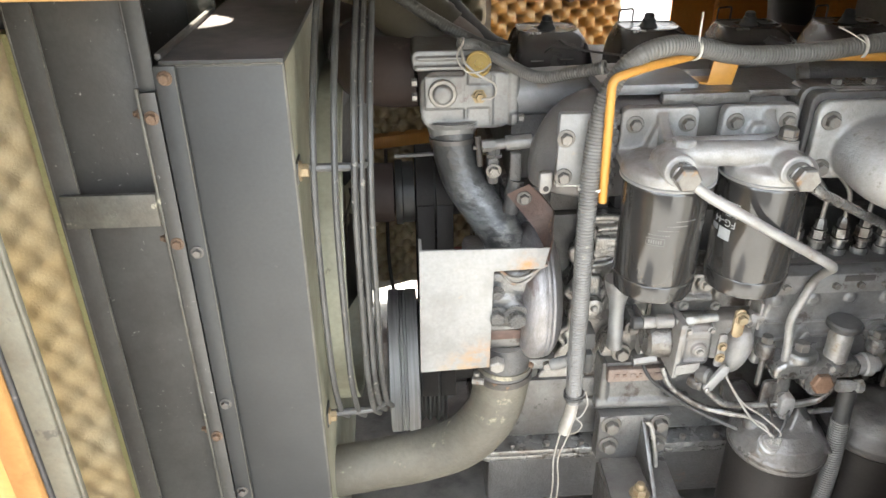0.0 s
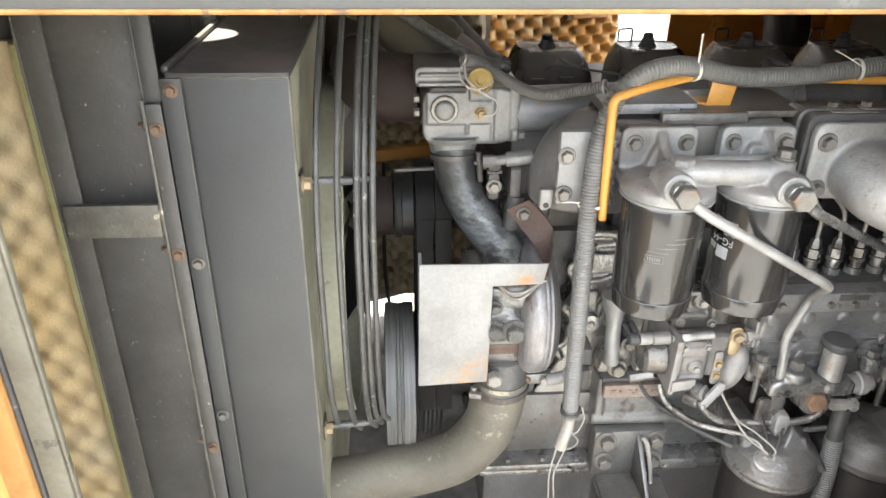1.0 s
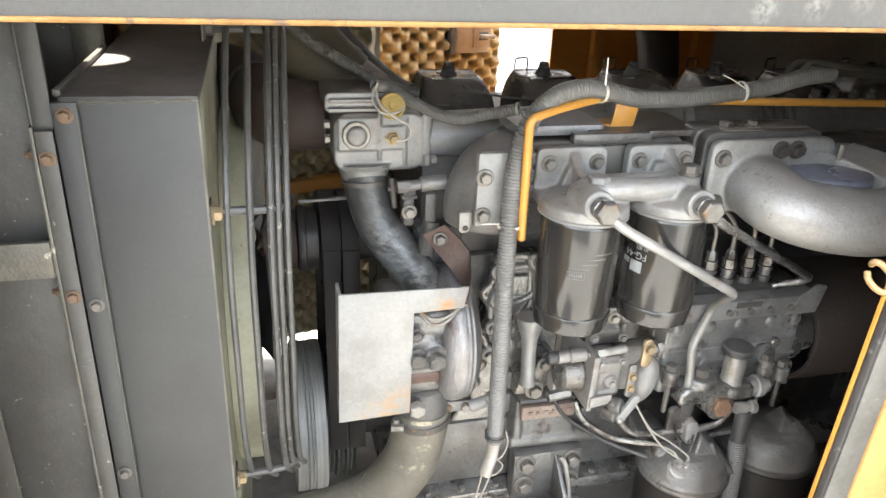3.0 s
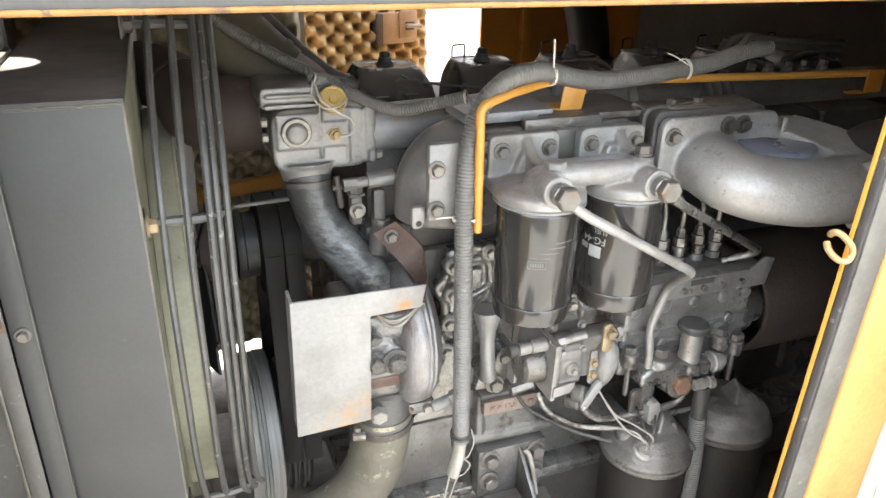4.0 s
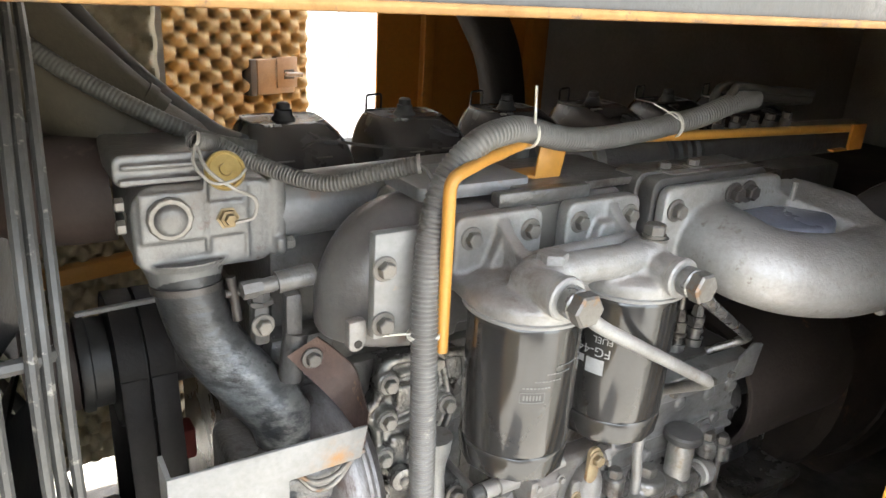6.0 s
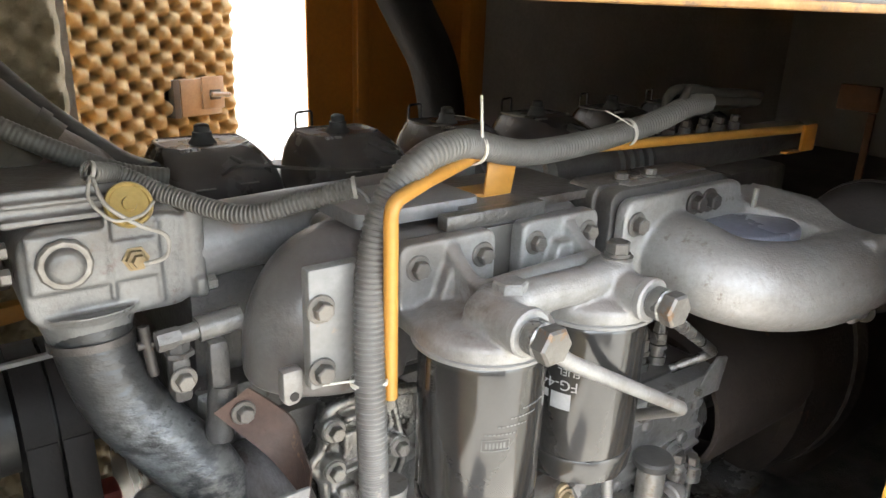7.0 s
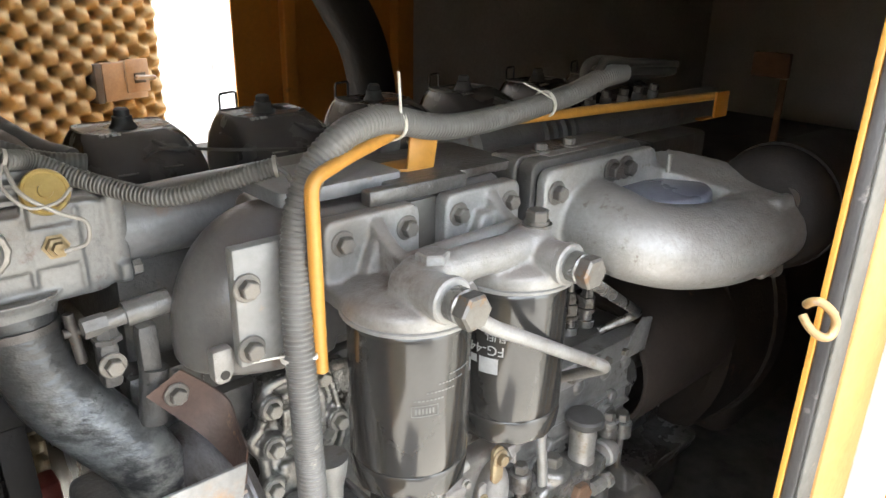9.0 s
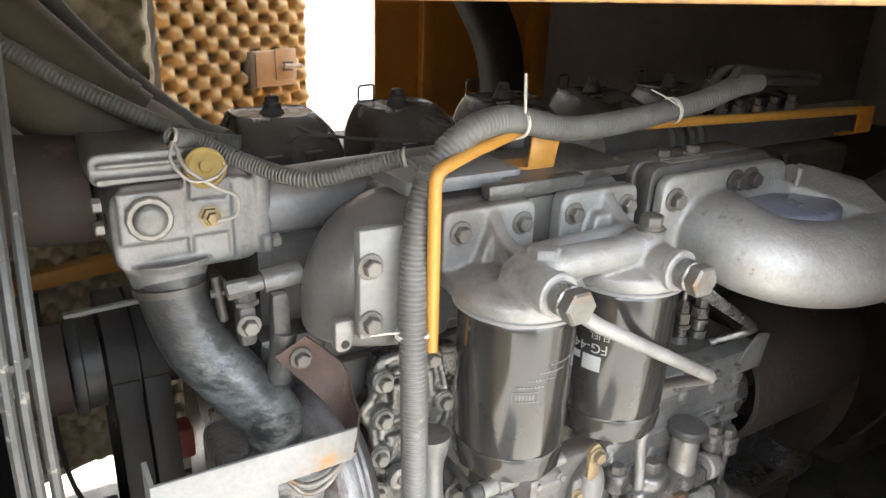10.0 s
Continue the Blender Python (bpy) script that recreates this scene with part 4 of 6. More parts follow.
for x, z in ((0.292, 1.083), (0.292, 1.035), (0.288, 0.985), (0.285, 0.935), (0.352, 1.098), (0.372, 1.035)):
    bolt(engine, (x, 0.9862, z), size=0.0165, material="steel", turn=x * 700)
# breather tube and its elbow below the filters
tube = thing("oil_tube", (0.335, 0.95, 0.86), "short vertical aluminium oil tube on the gear cover", "pipe")
bm = B()
lathe(bm, (0.342, 0.950, 0.893), (-0.03, 0.06, 1), [(0, 0.010), (0.002, 0.0128), (0.012, 0.0132), (0.014, 0.0122), (0.070, 0.0118), (0.088, 0.0135), (0.105, 0.0185), (0.125, 0.022)], 24)
part("pipe_body", bm, "alu", tube)
bm = B()
plate(bm, [(0.322, 0.872), (0.362, 0.868), (0.382, 0.885), (0.386, 0.94), (0.366, 0.945), (0.352, 0.915), (0.33, 0.898)], 0.955, 1.0, 0.005)
part("foot", bm, "alu_dirty", tube)
bolt(tube, (0.354, 0.950, 0.884), size=0.022, material="bolt")
bolt(tube, (0.368, 0.952, 0.930), size=0.017, material="bolt")
bm = B()
lathe(bm, (0.309, 0.985, 0.955), (0, -1, 0), [(0, 0.016), (0.012, 0.015), (0.013, 0.012)], 20)
part("eye_boss", bm, "alu_dirty", tube)
bolt(tube, (0.309, 0.972, 0.955), size=0.012, kind="round", material="steel")
bm = B()
box(bm, (0.378, 0.93, 0.885), (0.384, 0.99, 0.95), 0.002)
part("tab", bm, "alu", tube)
clipb = thing("plastic_clip", (0.275, 0.9, 0.9), "black plastic connector clips behind the conduit", "clip")
bm = B()
box(bm, (0.272, 0.89, 0.935), (0.292, 0.93, 0.965), 0.005)
box(bm, (0.276, 0.885, 0.895), (0.290, 0.93, 0.93), 0.004, m=None)
part("clip_body", bm, "rubber_plain", clipb)
# ledge with a rusty cast plate and the arch below it
bm = B()
box(bm, (0.335, 0.955, 0.835), (0.435, 1.06, 0.858), 0.004)
part("ledge", bm, "engine_dark", engine)
bm = B()
box(bm, (0.336, 0.944, 0.826), (0.430, 0.957, 0.852), 0.003)
part("cast_plate", bm, "rust_pale", engine, "pale rusted cast plate with raised marks")
bm = B()
for i, w in enumerate((0.010, 0.006, 0.011, 0.007, 0.009, 0.012)):
    box(bm, (0.347 + i * 0.0135, 0.9425, 0.835), (0.347 + i * 0.0135 + w * 0.8, 0.9445, 0.843), 0.0005)
part("cast_marks", bm, "rust_pale", engine)
bm = B()
plate(bm, [(0.335, 0.76), (0.455, 0.76), (0.445, 0.79), (0.425, 0.825), (0.345, 0.825), (0.338, 0.79)], 0.962, 1.06, 0.008)
cyl(bm, (0.325, 0.968, 0.768), (0.49, 0.968, 0.765), 0.013, 18, bev=0.003)
box(bm, (0.33, 0.958, 0.855), (0.345, 1.06, 0.76), 0.004)
part("arch_web", cast(bm, 0.0022, 4), "engine", engine)
bm = B()
box(bm, (0.30, 0.985, 0.735), (0.50, 1.06, 0.76), 0.006)
part("lower_boss", bm, "engine", engine)
bm = B()
lathe(bm, (0.562, 1.06, 0.69), (0, -1, 0), [(0, 0.036), (0.020, 0.031), (0.032, 0.028), (0.034, 0.024), (0.030, 0.020), (0.026, 0.004)], 28)
part("core_boss", bm, "engine", engine)
for x, z in ((0.52, 0.70), (0.505, 0.80), (0.615, 0.715), (0.66, 0.80)):
    bm = B()
    lathe(bm, (x, 1.06, z), (0, -1, 0), [(0, 0.017), (0.018, 0.0145), (0.022, 0.012), (0.0225, 0.007), (0.016, 0.005)], 18)
    part("block_boss", bm, "engine", engine)
bm = B()
sweep(bm, smooth_path([(0.47, 1.055, 0.79), (0.54, 1.052, 0.775), (0.62, 1.052, 0.78), (0.72, 1.055, 0.80)], 6), 0.009, 10)
part("block_rib", bm, "engine", engine)
bolt(engine, (0.562, 1.028, 0.69), size=0.02, kind="plain")
# flywheel housing
# dark brown on housing and alternator stands in for light falling off
bm = B()
lathe(bm, (1.18, 1.25, 0.85), (1, 0, 0), [(0, 0.05), (0, 0.30), (0.02, 0.32), (0.16, 0.33), (0.16, 0.05)], 48)
part("flywheel_housing", bm, "starter", engine)
bm = B()
box(bm, (1.34, 0.98, 0.55), (2.1, 1.52, 1.15), 0.06, 4)
alt = thing("alternator", (1.7, 1.25, 0.40), "generator alternator behind the engine, coloured dark for the fading light", "generator")
part("body", bm, "starter", alt)
bm = B()
lathe(bm, (1.345, 1.25, 0.85), (1, 0, 0), [(0, 0.20), (0, 0.335), (0.03, 0.34), (0.03, 0.20)], 48)
part("end_ring", bm, "starter", alt)


# orange paint darkened to stand in for the gloom around this bracket
fb = thing("rusty_bracket", (1.3, 0.97, 1.0), "orange bracket on the flywheel housing, its colour darkened for the dim far end", "bracket")
bm = B()
box(bm, (1.296, 0.963, 1.346), (1.31, 1.030, 1.389), 0.003)
part("head_plate", bm, "dim_orange", fb)
bm = B()
box(bm, (1.296, 0.963, 1.01), (1.304, 0.975, 1.345), 0.002)
part("upright", bm, "dim_orange", fb)

# ---------- engine mount ----------
mount = thing("engine_mount", (0.39, 0.93, 0.40), "grey engine mounting bracket with four bolts", "bracket")
bm = B()
box(bm, (0.332, 0.945, 0.655), (0.457, 0.975, 0.752), 0.004)
part("face_plate", bm, "engine", mount)
bm = B()
plate(bm, [(0.34, 0.945), (0.455, 0.945), (0.45, 0.82), (0.335, 0.82)], 0.64, 0.658, 0.003, axes="xy")
box(bm, (0.335, 0.82, 0.40), (0.345, 0.945, 0.65), 0.002)
box(bm, (0.44, 0.82, 0.40), (0.45, 0.945, 0.65), 0.002)
part("shelf", bm, "engine", mount)
bm = B()
plate(bm, [(0.945, 0.745), (0.945, 0.658), (0.85, 0.658)], 0.405, 0.412, 0.001, axes="yz")
part("web", bm, "engine", mount)
for x, z in ((0.352, 0.735), (0.437, 0.735), (0.352, 0.69), (0.437, 0.69)):
    bolt(mount, (x, 0.945, z), size=0.024)
bolt(mount, (0.385, 0.86, 0.658), axis=(0, 0, 1), size=0.024, kind="nut", material="bolt_gold")
cable = thing("white_cable", (0.42, 0.93, 0.6), "pale grey cable hanging beside the engine mount", "cable")
bm = B()
sweep(bm, smooth_path([(0.408, 0.93, 0.752), (0.418, 0.925, 0.735), (0.432, 0.92, 0.66), (0.44, 0.90, 0.55), (0.445, 0.88, 0.42)], 8), 0.004, 8)
part("cable_run", bm, "wire_pale", cable)

# ---------- valve covers ----------
def rocker_cover():
    t = thing("valve_cover", (0, 0, 0), "black painted pressed valve cover with a rubber breather knob", "valve cover", "row of valve covers on the engine")
    bm = B()
    b = bmesh.new()
    secs = [(-0.03, 0.0625, -0.114, 0.046, 0.026), (0.035, 0.0615, -0.112, 0.045, 0.027), (0.050, 0.0605, -0.107, 0.043, 0.028), (0.062, 0.0590, -0.098, 0.040, 0.029), (0.071, 0.0565, -0.086, 0.037, 0.029), (0.078, 0.0535, -0.071, 0.034, 0.028),
            (0.083, 0.0510, -0.057, 0.031, 0.027), (0.0862, 0.0485, -0.047, 0.028, 0.025), (0.0872, 0.0465, -0.042, 0.026, 0.024), (0.0860, 0.0445, -0.038, 0.024, 0.022), (0.0857, 0.030, -0.026, 0.015, 0.015)]
    rings = []
    for z, hx, ya, yb, r in secs:
        rings.append([b.verts.new((x, y, z)) for x, y in rrect(-hx, ya, hx, yb, r, 6)])
    for A, C in zip(rings, rings[1:]):
        for i in range(len(A)):
            b.faces.new((A[i], A[(i + 1) % len(A)], C[(i + 1) % len(A)], C[i]))
    b.faces.new(rings[-1])
    b.faces.new(rings[0][::-1])
    join_bm(bm, b)
    part("cover", bm, "rocker", t)
    # pale steel strips along the crown imitate the glints on its edge
    crown = rrect(-0.0478, -0.0446, 0.0478, 0.0275, 0.0245, 6)
    pts = [V(x, y, 0.0868) for x, y in crown]
    k = len(pts)
    for lo, hi in ((k // 4 * 3 - 6, k - 2), (1, 6), (k // 4 - 1, k // 4 + 5)):
        bm = B()
        sweep(bm, [pts[q % k] for q in range(lo, hi)], lambda u: 0.0002 + 0.0014 * math.sin(math.pi * u), 6)
        part("worn_edge", bm, "steel", t, "pale strip imitating a glint on the cover edge")
    bm = B()      # raised lettering worn to bare strokes
    for i, w in enumerate((0.004, 0.003, 0.005, 0.003)):
        box(bm, (-0.036 + i * 0.0058, -0.052, 0.0835), (-0.036 + i * 0.0058 + w, -0.047, 0.0868), 0.0004)
    part("cast_marks", bm, "steel", t, "worn raised marks")
    for x0, x1, y, z in ((-0.040, -0.020, -0.1035, 0.056), (0.006, 0.026, -0.1025, 0.0575), (-0.003, 0.004, -0.1125, 0.036)):
        bm = B()      # scuffs along the pressed front
        sweep(bm, [V(x0, y, z), V((x0 + x1) / 2, y - 0.0006, z), V(x1, y, z)], 0.0010, 6)
        part("scuff", bm, "steel", t, "bare scuff on the black paint")
    bm = B()
    lathe(bm, (0, -0.012, 0.0725), (0, 0, 1), [(0, 0.025), (0.003, 0.0245), (0.006, 0.0205), (0.018, 0.0115), (0.021, 0.0105), (0.025, 0.0105), (0.026, 0.0085), (0.032, 0.0082), (0.034, 0.0055)], 20)
    part("knob", bm, "rubber_plain", t)
    bm = B()
    sweep(bm, bend_path([(0.010, -0.070, 0.079), (0.020, -0.092, 0.072), (0.044, -0.088, 0.069), (0.046, -0.062, 0.076)], 0.015), 0.0024, 8)
    part("handle", bm, "rocker", t)
    bm = B()
    sweep(bm, bend_path([(-0.040, 0.022, 0.078), (-0.040, 0.022, 0.106), (-0.014, 0.030, 0.106), (-0.014, 0.030, 0.080)], 0.005), 0.0016, 8)
    part("loop_handle", bm, "rocker", t)
    return t


rc = rocker_cover()
for i in range(1, 6):
    copy_thing(rc, pose(0.254 + 0.168 * i, 1.222, 1.258))
rc.matrix_basis = pose(0.254, 1.222, 1.258)
for o in list(rc.children):      # the first cover has lost its loop
    if o.name.startswith("loop_handle"):
        bpy.data.objects.remove(o)
for o in rc.children:
    o.matrix_parent_inverse = Matrix()

breather = thing("breather_rod", (0.32, 1.06, 1.34), "thin dark steel rod lying in front of the valve covers", "rod")
bm = B()
sweep(bm, smooth_path([(0.226, 1.075, 1.338), (0.240, 1.055, 1.350), (0.303, 1.05, 1.341), (0.406, 1.05, 1.329), (0.47, 1.06, 1.325)], 8), 0.0016, 8)
part("rod_run", bm, "bolt_dark", breather)

# ---------- thermostat housing and water pipe ----------
th = thing("thermostat_housing", (0.105, 1.04, 1.255), "grey painted thermostat housing with plug, sensor and yellow cap", "thermostat housing")
bm = B()
plate(bm, rrect(0.040, 1.255, 0.168, 1.336, 0.020), 0.985, 1.09, 0.006)
for lo, hi, bev in (((0.046, 0.981, 1.286), (0.099, 0.99, 1.331), 0.001), ((0.1005, 0.982, 1.272), (0.1035, 0.99, 1.340), 0.0005), ((0.1045, 0.9825, 1.286), (0.136, 0.99, 1.318), 0.001), ((0.137, 0.9825, 1.262), (0.139, 0.99, 1.33), 0.0005)):
    box(bm, lo, hi, bev)
box(bm, (0.160, 0.983, 1.258), (0.176, 1.08, 1.338), 0.004)
box(bm, (0.164, 0.979, 1.260), (0.175, 0.99, 1.278), 0.003)
lathe(bm, (0.085, 1.012, 1.262), (0.0, -0.1, -1), [(0, 0.044), (0.008, 0.037), (0.020, 0.033), (0.03, 0.031)], 28)
part("housing", cast(bm, 0.0016, 3), "therm", th)
bm = B()
plate(bm, rrect(0.030, 1.334, 0.128, 1.362, 0.008), 0.995, 1.10, 0.004)
box(bm, (0.034, 0.990, 1.3365), (0.127, 1.0, 1.342), 0.001)
box(bm, (0.036, 0.991, 1.350), (0.124, 1.0, 1.354), 0.001)
part("lid", cast(bm, 0.0016, 3), "therm", th)
bolt(th, (0.176, 0.99, 1.268), axis=(1, 0, 0), size=0.014, kind="plain", material="steel")
for z in (1.30, 1.32):
    bolt(th, (0.036, 0.995, z), axis=(-1, 0, 0), size=0.013, kind="plain")
bm = B()
lathe(bm, (0.070, 0.981, 1.308), (0, -1, 0), [(0, 0.0198), (0.004, 0.0198), (0.0055, 0.0182), (0.0055, 0.013)], 12)
part("plug_ring", bm, "bolt", th, "worn sealing ring")
bm = B()
lathe(bm, (0.070, 0.9785, 1.308), (0, -1, 0), [(0, 0.0140), (0.005, 0.0140), (0.0065, 0.0130), (0.008, 0.0120), (0.0092, 0.009), (0.0098, 0.003)], 28)
part("plug", bm, "therm", th, "dusty domed plug")
bm = B()
lathe(bm, (0.117, 0.984, 1.343), (0, -0.9, 0.45), [(0, 0.009), (0.006, 0.009), (0.008, 0.0165), (0.010, 0.0175), (0.015, 0.0175), (0.0165, 0.0165), (0.0165, 0.0145), (0.0155, 0.0135), (0.0155, 0.0055), (0.018, 0.005), (0.018, 0.002)], 32)
part("cap", bm, "cap_yellow", th, "yellow chromated round cap")
bm = B()
lathe(bm, (0.120, 0.986, 1.302), (0, -1, 0.1), [(0, 0.0105), (0.005, 0.0105), (0.005, 0.008), (0.011, 0.008), (0.012, 0.0055), (0.018, 0.005)], 6)
part("sensor", bm, "brass", th, "small brass temperature sensor")
wire = thing("sensor_wire", (0.115, 0.96, 1.30), "thin pale wire looped to the temperature sensor", "wire")
bm = B()
sweep(bm, smooth_path([(0.094, 0.97, 1.372), (0.098, 0.955, 1.355), (0.118, 0.952, 1.338), (0.138, 0.958, 1.325), (0.137, 0.96, 1.308), (0.121, 0.962, 1.304)], 8), 0.0017, 8)
sweep(bm, smooth_path([(0.092, 0.968, 1.374), (0.088, 0.957, 1.36), (0.10, 0.950, 1.345), (0.12, 0.953, 1.345), (0.132, 0.96, 1.352)], 8), 0.0013, 8)
part("wire_run", bm, "wire_pale", wire)
wp = thing("water_pipe", (0.55, 1.035, 1.27), "blue grey painted water pipe along the cylinder heads", "pipe")
bm = B()
sweep(bm, smooth_path([(0.172, 1.015, 1.297), (0.25, 1.015, 1.300), (0.5, 1.02, 1.306), (0.585, 1.02, 1.308)], 4), 0.032, 20)
part("front_pipe", bm, "blue_grey", wp)
bm = B()
lathe(bm, (0.565, 1.02, 1.308), (1, 0, 0), [(0, 0.033), (0.002, 0.037), (0.016, 0.037), (0.018, 0.034)], 28)
part("clamp", bm, "steel", wp, "bright hose clamp")
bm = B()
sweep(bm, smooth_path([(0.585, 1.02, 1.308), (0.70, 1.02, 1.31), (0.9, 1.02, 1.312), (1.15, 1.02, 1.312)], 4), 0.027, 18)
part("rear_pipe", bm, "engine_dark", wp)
bm = B()
for i in range(4):
    lathe(bm, (0.70 + i * 0.018, 1.02, 1.31), (1, 0, 0), [(0, 0.027), (0.003, 0.032), (0.009, 0.032), (0.012, 0.027)], 24, cap=False)
part("joint_hose", bm, "rubber_plain", wp)
for x in (0.455, 0.495):
    bm = B()
    cyl(bm, (x, 1.0, 1.325), (x, 0.998, 1.350), 0.0125, 18, bev=0.003)
    part("stub", bm, "blue_grey", wp)

for i, x in enumerate((0.80, 0.835, 0.875, 0.91, 0.95)):
    bm = B()
    cyl(bm, (x, 1.005, 1.33), (x, 1.003, 1.352), 0.008, 12, bev=0.002)
    part("small_stub", bm, "engine_dark", wp)
    bolt(wp, (x, 1.003, 1.352), axis=(0, -0.1, 1), size=0.014, kind="plain", material="bolt_dark")

# ---------- hoses ----------
hose = thing("bypass_hose", (0.12, 0.98, 1.1), "scuffed black rubber coolant hose below the thermostat", "hose")
bm = B()
sweep(bm, resample(smooth_path([(0.085, 1.008, 1.255), (0.088, 1.002, 1.22), (0.102, 0.992, 1.175), (0.130, 0.975, 1.135), (0.155, 0.962, 1.10), (0.162, 0.955, 1.065), (0.160, 0.955, 1.03)], 10), 0.006), 0.031, 28)
part("hose_body", bm, "rubber", hose)
bm = B()
lathe(bm, (0.085, 1.005, 1.238), (0.02, -0.12, -1), [(0, 0.0305), (0, 0.0332), (0.0065, 0.0332), (0.0065, 0.0305)], 28, cap=False)
cyl(bm, (0.118, 0.975, 1.248), (0.122, 0.972, 1.205), 0.0045, 10)
cyl(bm, (0.112, 0.974, 1.232), (0.128, 0.974, 1.232), 0.004, 10)
part("clamp", bm, "bolt_dark", hose, "dark steel screw clamp")
lower = thing("lower_radiator_hose", (0.05, 0.93, 0.62), "large dusty khaki lower radiator hose", "hose")
bm = B()
sweep(bm, resample(smooth_path([(0.158, 0.915, 0.905), (0.156, 0.915, 0.87), (0.142, 0.918, 0.80), (0.098, 0.925, 0.735), (0.03, 0.935, 0.697), (-0.05, 0.945, 0.672), (-0.125, 0.95, 0.655)], 10), 0.008), 0.043, 32)
part("hose_body", bm, "hose_khaki", lower)
bm = B()
lathe(bm, (0.1575, 0.915, 0.893), (0.03, 0, -1), [(0, 0.0432), (0, 0.0452), (0.011, 0.0452), (0.011, 0.0432)], 36, cap=False)
part("clamp", bm, "bolt_dark", lower, "dark band clamp")
upper = thing("upper_radiator_hose", (0.0, 1.1, 1.26), "thick brown upper radiator hose", "hose")
bm = B()
sweep(bm, resample(smooth_path([(0.040, 1.10, 1.308), (0.005, 1.105, 1.306), (-0.022, 1.125, 1.304), (-0.040, 1.17, 1.302), (-0.050, 1.26, 1.302), (-0.075, 1.36, 1.306), (-0.117, 1.42, 1.31)], 10), 0.008), 0.052, 30)
part("hose_body", bm, "hose_brown", upper)
bm = B()
lathe(bm, (-0.050, 1.26, 1.302), (-0.18, 1, 0.03), [(0, 0.0522), (0, 0.0545), (0.012, 0.0545), (0.012, 0.0522)], 36, cap=False)
part("clamp", bm, "bolt_dark", upper, "dark band clamp")
air = thing("charge_air_hose", (0.0, 1.2, 1.33), "wide olive brown hose rising behind the thermostat", "hose")
bm = B()
sweep(bm, resample(smooth_path([(0.075, 1.13, 1.345), (0.045, 1.14, 1.372), (-0.01, 1.17, 1.43), (-0.08, 1.21, 1.51), (-0.16, 1.26, 1.60)], 10), 0.008), 0.052, 30)
part("hose_body", bm, "hose_olive", air)
bm = B()
lathe(bm, (0.066, 1.133, 1.353), (-0.75, 0.15, 0.6), [(0, 0.0520), (0, 0.0540), (0.010, 0.0540), (0.010, 0.0520)], 34, cap=False)
part("clamp", bm, "hose_olive", air, "dusty band clamp")
bm = B()
sweep(bm, resample(smooth_path([(0.125, 1.11, 1.30), (0.105, 1.115, 1.325), (0.07, 1.13, 1.35)], 8), 0.006), 0.047, 26)
part("end_elbow", bm, "rust", air)

# ---------- intake manifold, cover plates ----------
man = thing("intake_manifold", (0.36, 0.94, 1.2), "grey painted cast intake manifold, dusty on top", "manifold")
bm = B()
plate(bm, [(0.50, 1.205), (0.50, 1.325), (0.265, 1.322), (0.255, 1.205)], 0.868, 0.985, 0.014, 3)
b2 = bmesh.new()
bmesh.ops.create_uvsphere(b2, u_segments=36, v_segments=24, radius=1.0, matrix=Matrix.Translation((0.268, 0.928, 1.218)) @ Matrix.Diagonal((0.086, 0.064, 0.107, 1)))
for v in b2.verts:
    v.co.z, v.co.x = max(v.co.z, 1.198), min(v.co.x, 0.30)
join_bm(bm, b2)
part("casting", cast(bm, 0.0024, 5), "manifold", man)
bm = B()
plate(bm, rrect(0.262, 0.885, 0.385, 0.965, 0.008), 1.328, 1.341, 0.003, axes="xy")
part("top_plate", bm, "blue_grey", man)
bm = B()
plate(bm, rrect(0.36, 0.872, 0.52, 0.975, 0.01), 1.326, 1.335, 0.003, axes="xy")
box(bm, (0.33, 0.86, 1.322), (0.44, 0.875, 1.336), 0.003)
part("top_plate", bm, "engine", man)
bm = B()
cyl(bm, (0.405, 0.890, 1.320), (0.405, 0.890, 1.3345), 0.011, 18, bev=0.003)
part("stud_boss", bm, "blue_grey", man)
bm = B()
box(bm, (0.2045, 0.856, 1.219), (0.276, 0.869, 1.316), 0.003)
part("cover_plate", bm, "plate", man, "flat aluminium cover plate with a rough painted edge")
bm = B()
rng = random.Random(5)
for i in range(70):
    x, z = 0.258 + 0.02 * rng.random() ** 0.6, 1.215 + 0.1 * rng.random()
    s = 0.002 + 0.0025 * rng.random()
    bmesh.ops.create_icosphere(bm, subdivisions=1, radius=s, matrix=Matrix.Translation((x, 0.8565, z)) @ Matrix.Diagonal((1, 0.5, 1.2, 1)))
tagged(part("sealant", bm, "engine_dark", man), "crusty black sealant", kind="stuff")
for z in (1.285, 1.234):
    bolt(man, (0.2135, 0.856, z), size=0.0155, material="bolt", turn=10)
bolt(man, (0.138, 0.948, 1.207), size=0.015, material="bolt", turn=20)
# the lug is solid; a dark disc imitates the shade of its hole
bm = B()
cyl(bm, (0.1945, 0.8645, 1.2145), (0.1945, 0.8632, 1.2145), 0.0038, 14)
part("lug_hole", bm, "rubber_sooty", man, "dark disc standing for the shaded hole in the lug")
bm = B()
plate(bm, [(0.186, 1.236), (0.203, 1.236), (0.203, 1.214), (0.199, 1.207), (0.190, 1.206), (0.186, 1.211)], 0.864, 0.876, 0.003)
part("lug", bm, "alu", man)
bm = B()
sweep(bm, [V(0.122, 0.955, 1.241), V(0.140, 0.955, 1.242)], 0.0085, 6)
sweep(bm, [V(0.138, 0.955, 1.242), V(0.156, 0.955, 1.244)], 0.0072, 16)
sweep(bm, [V(0.154, 0.955, 1.244), V(0.19, 0.955, 1.247)], 0.0105, 18)
part("side_fitting", bm, "pump_paint", man)
bm = B()
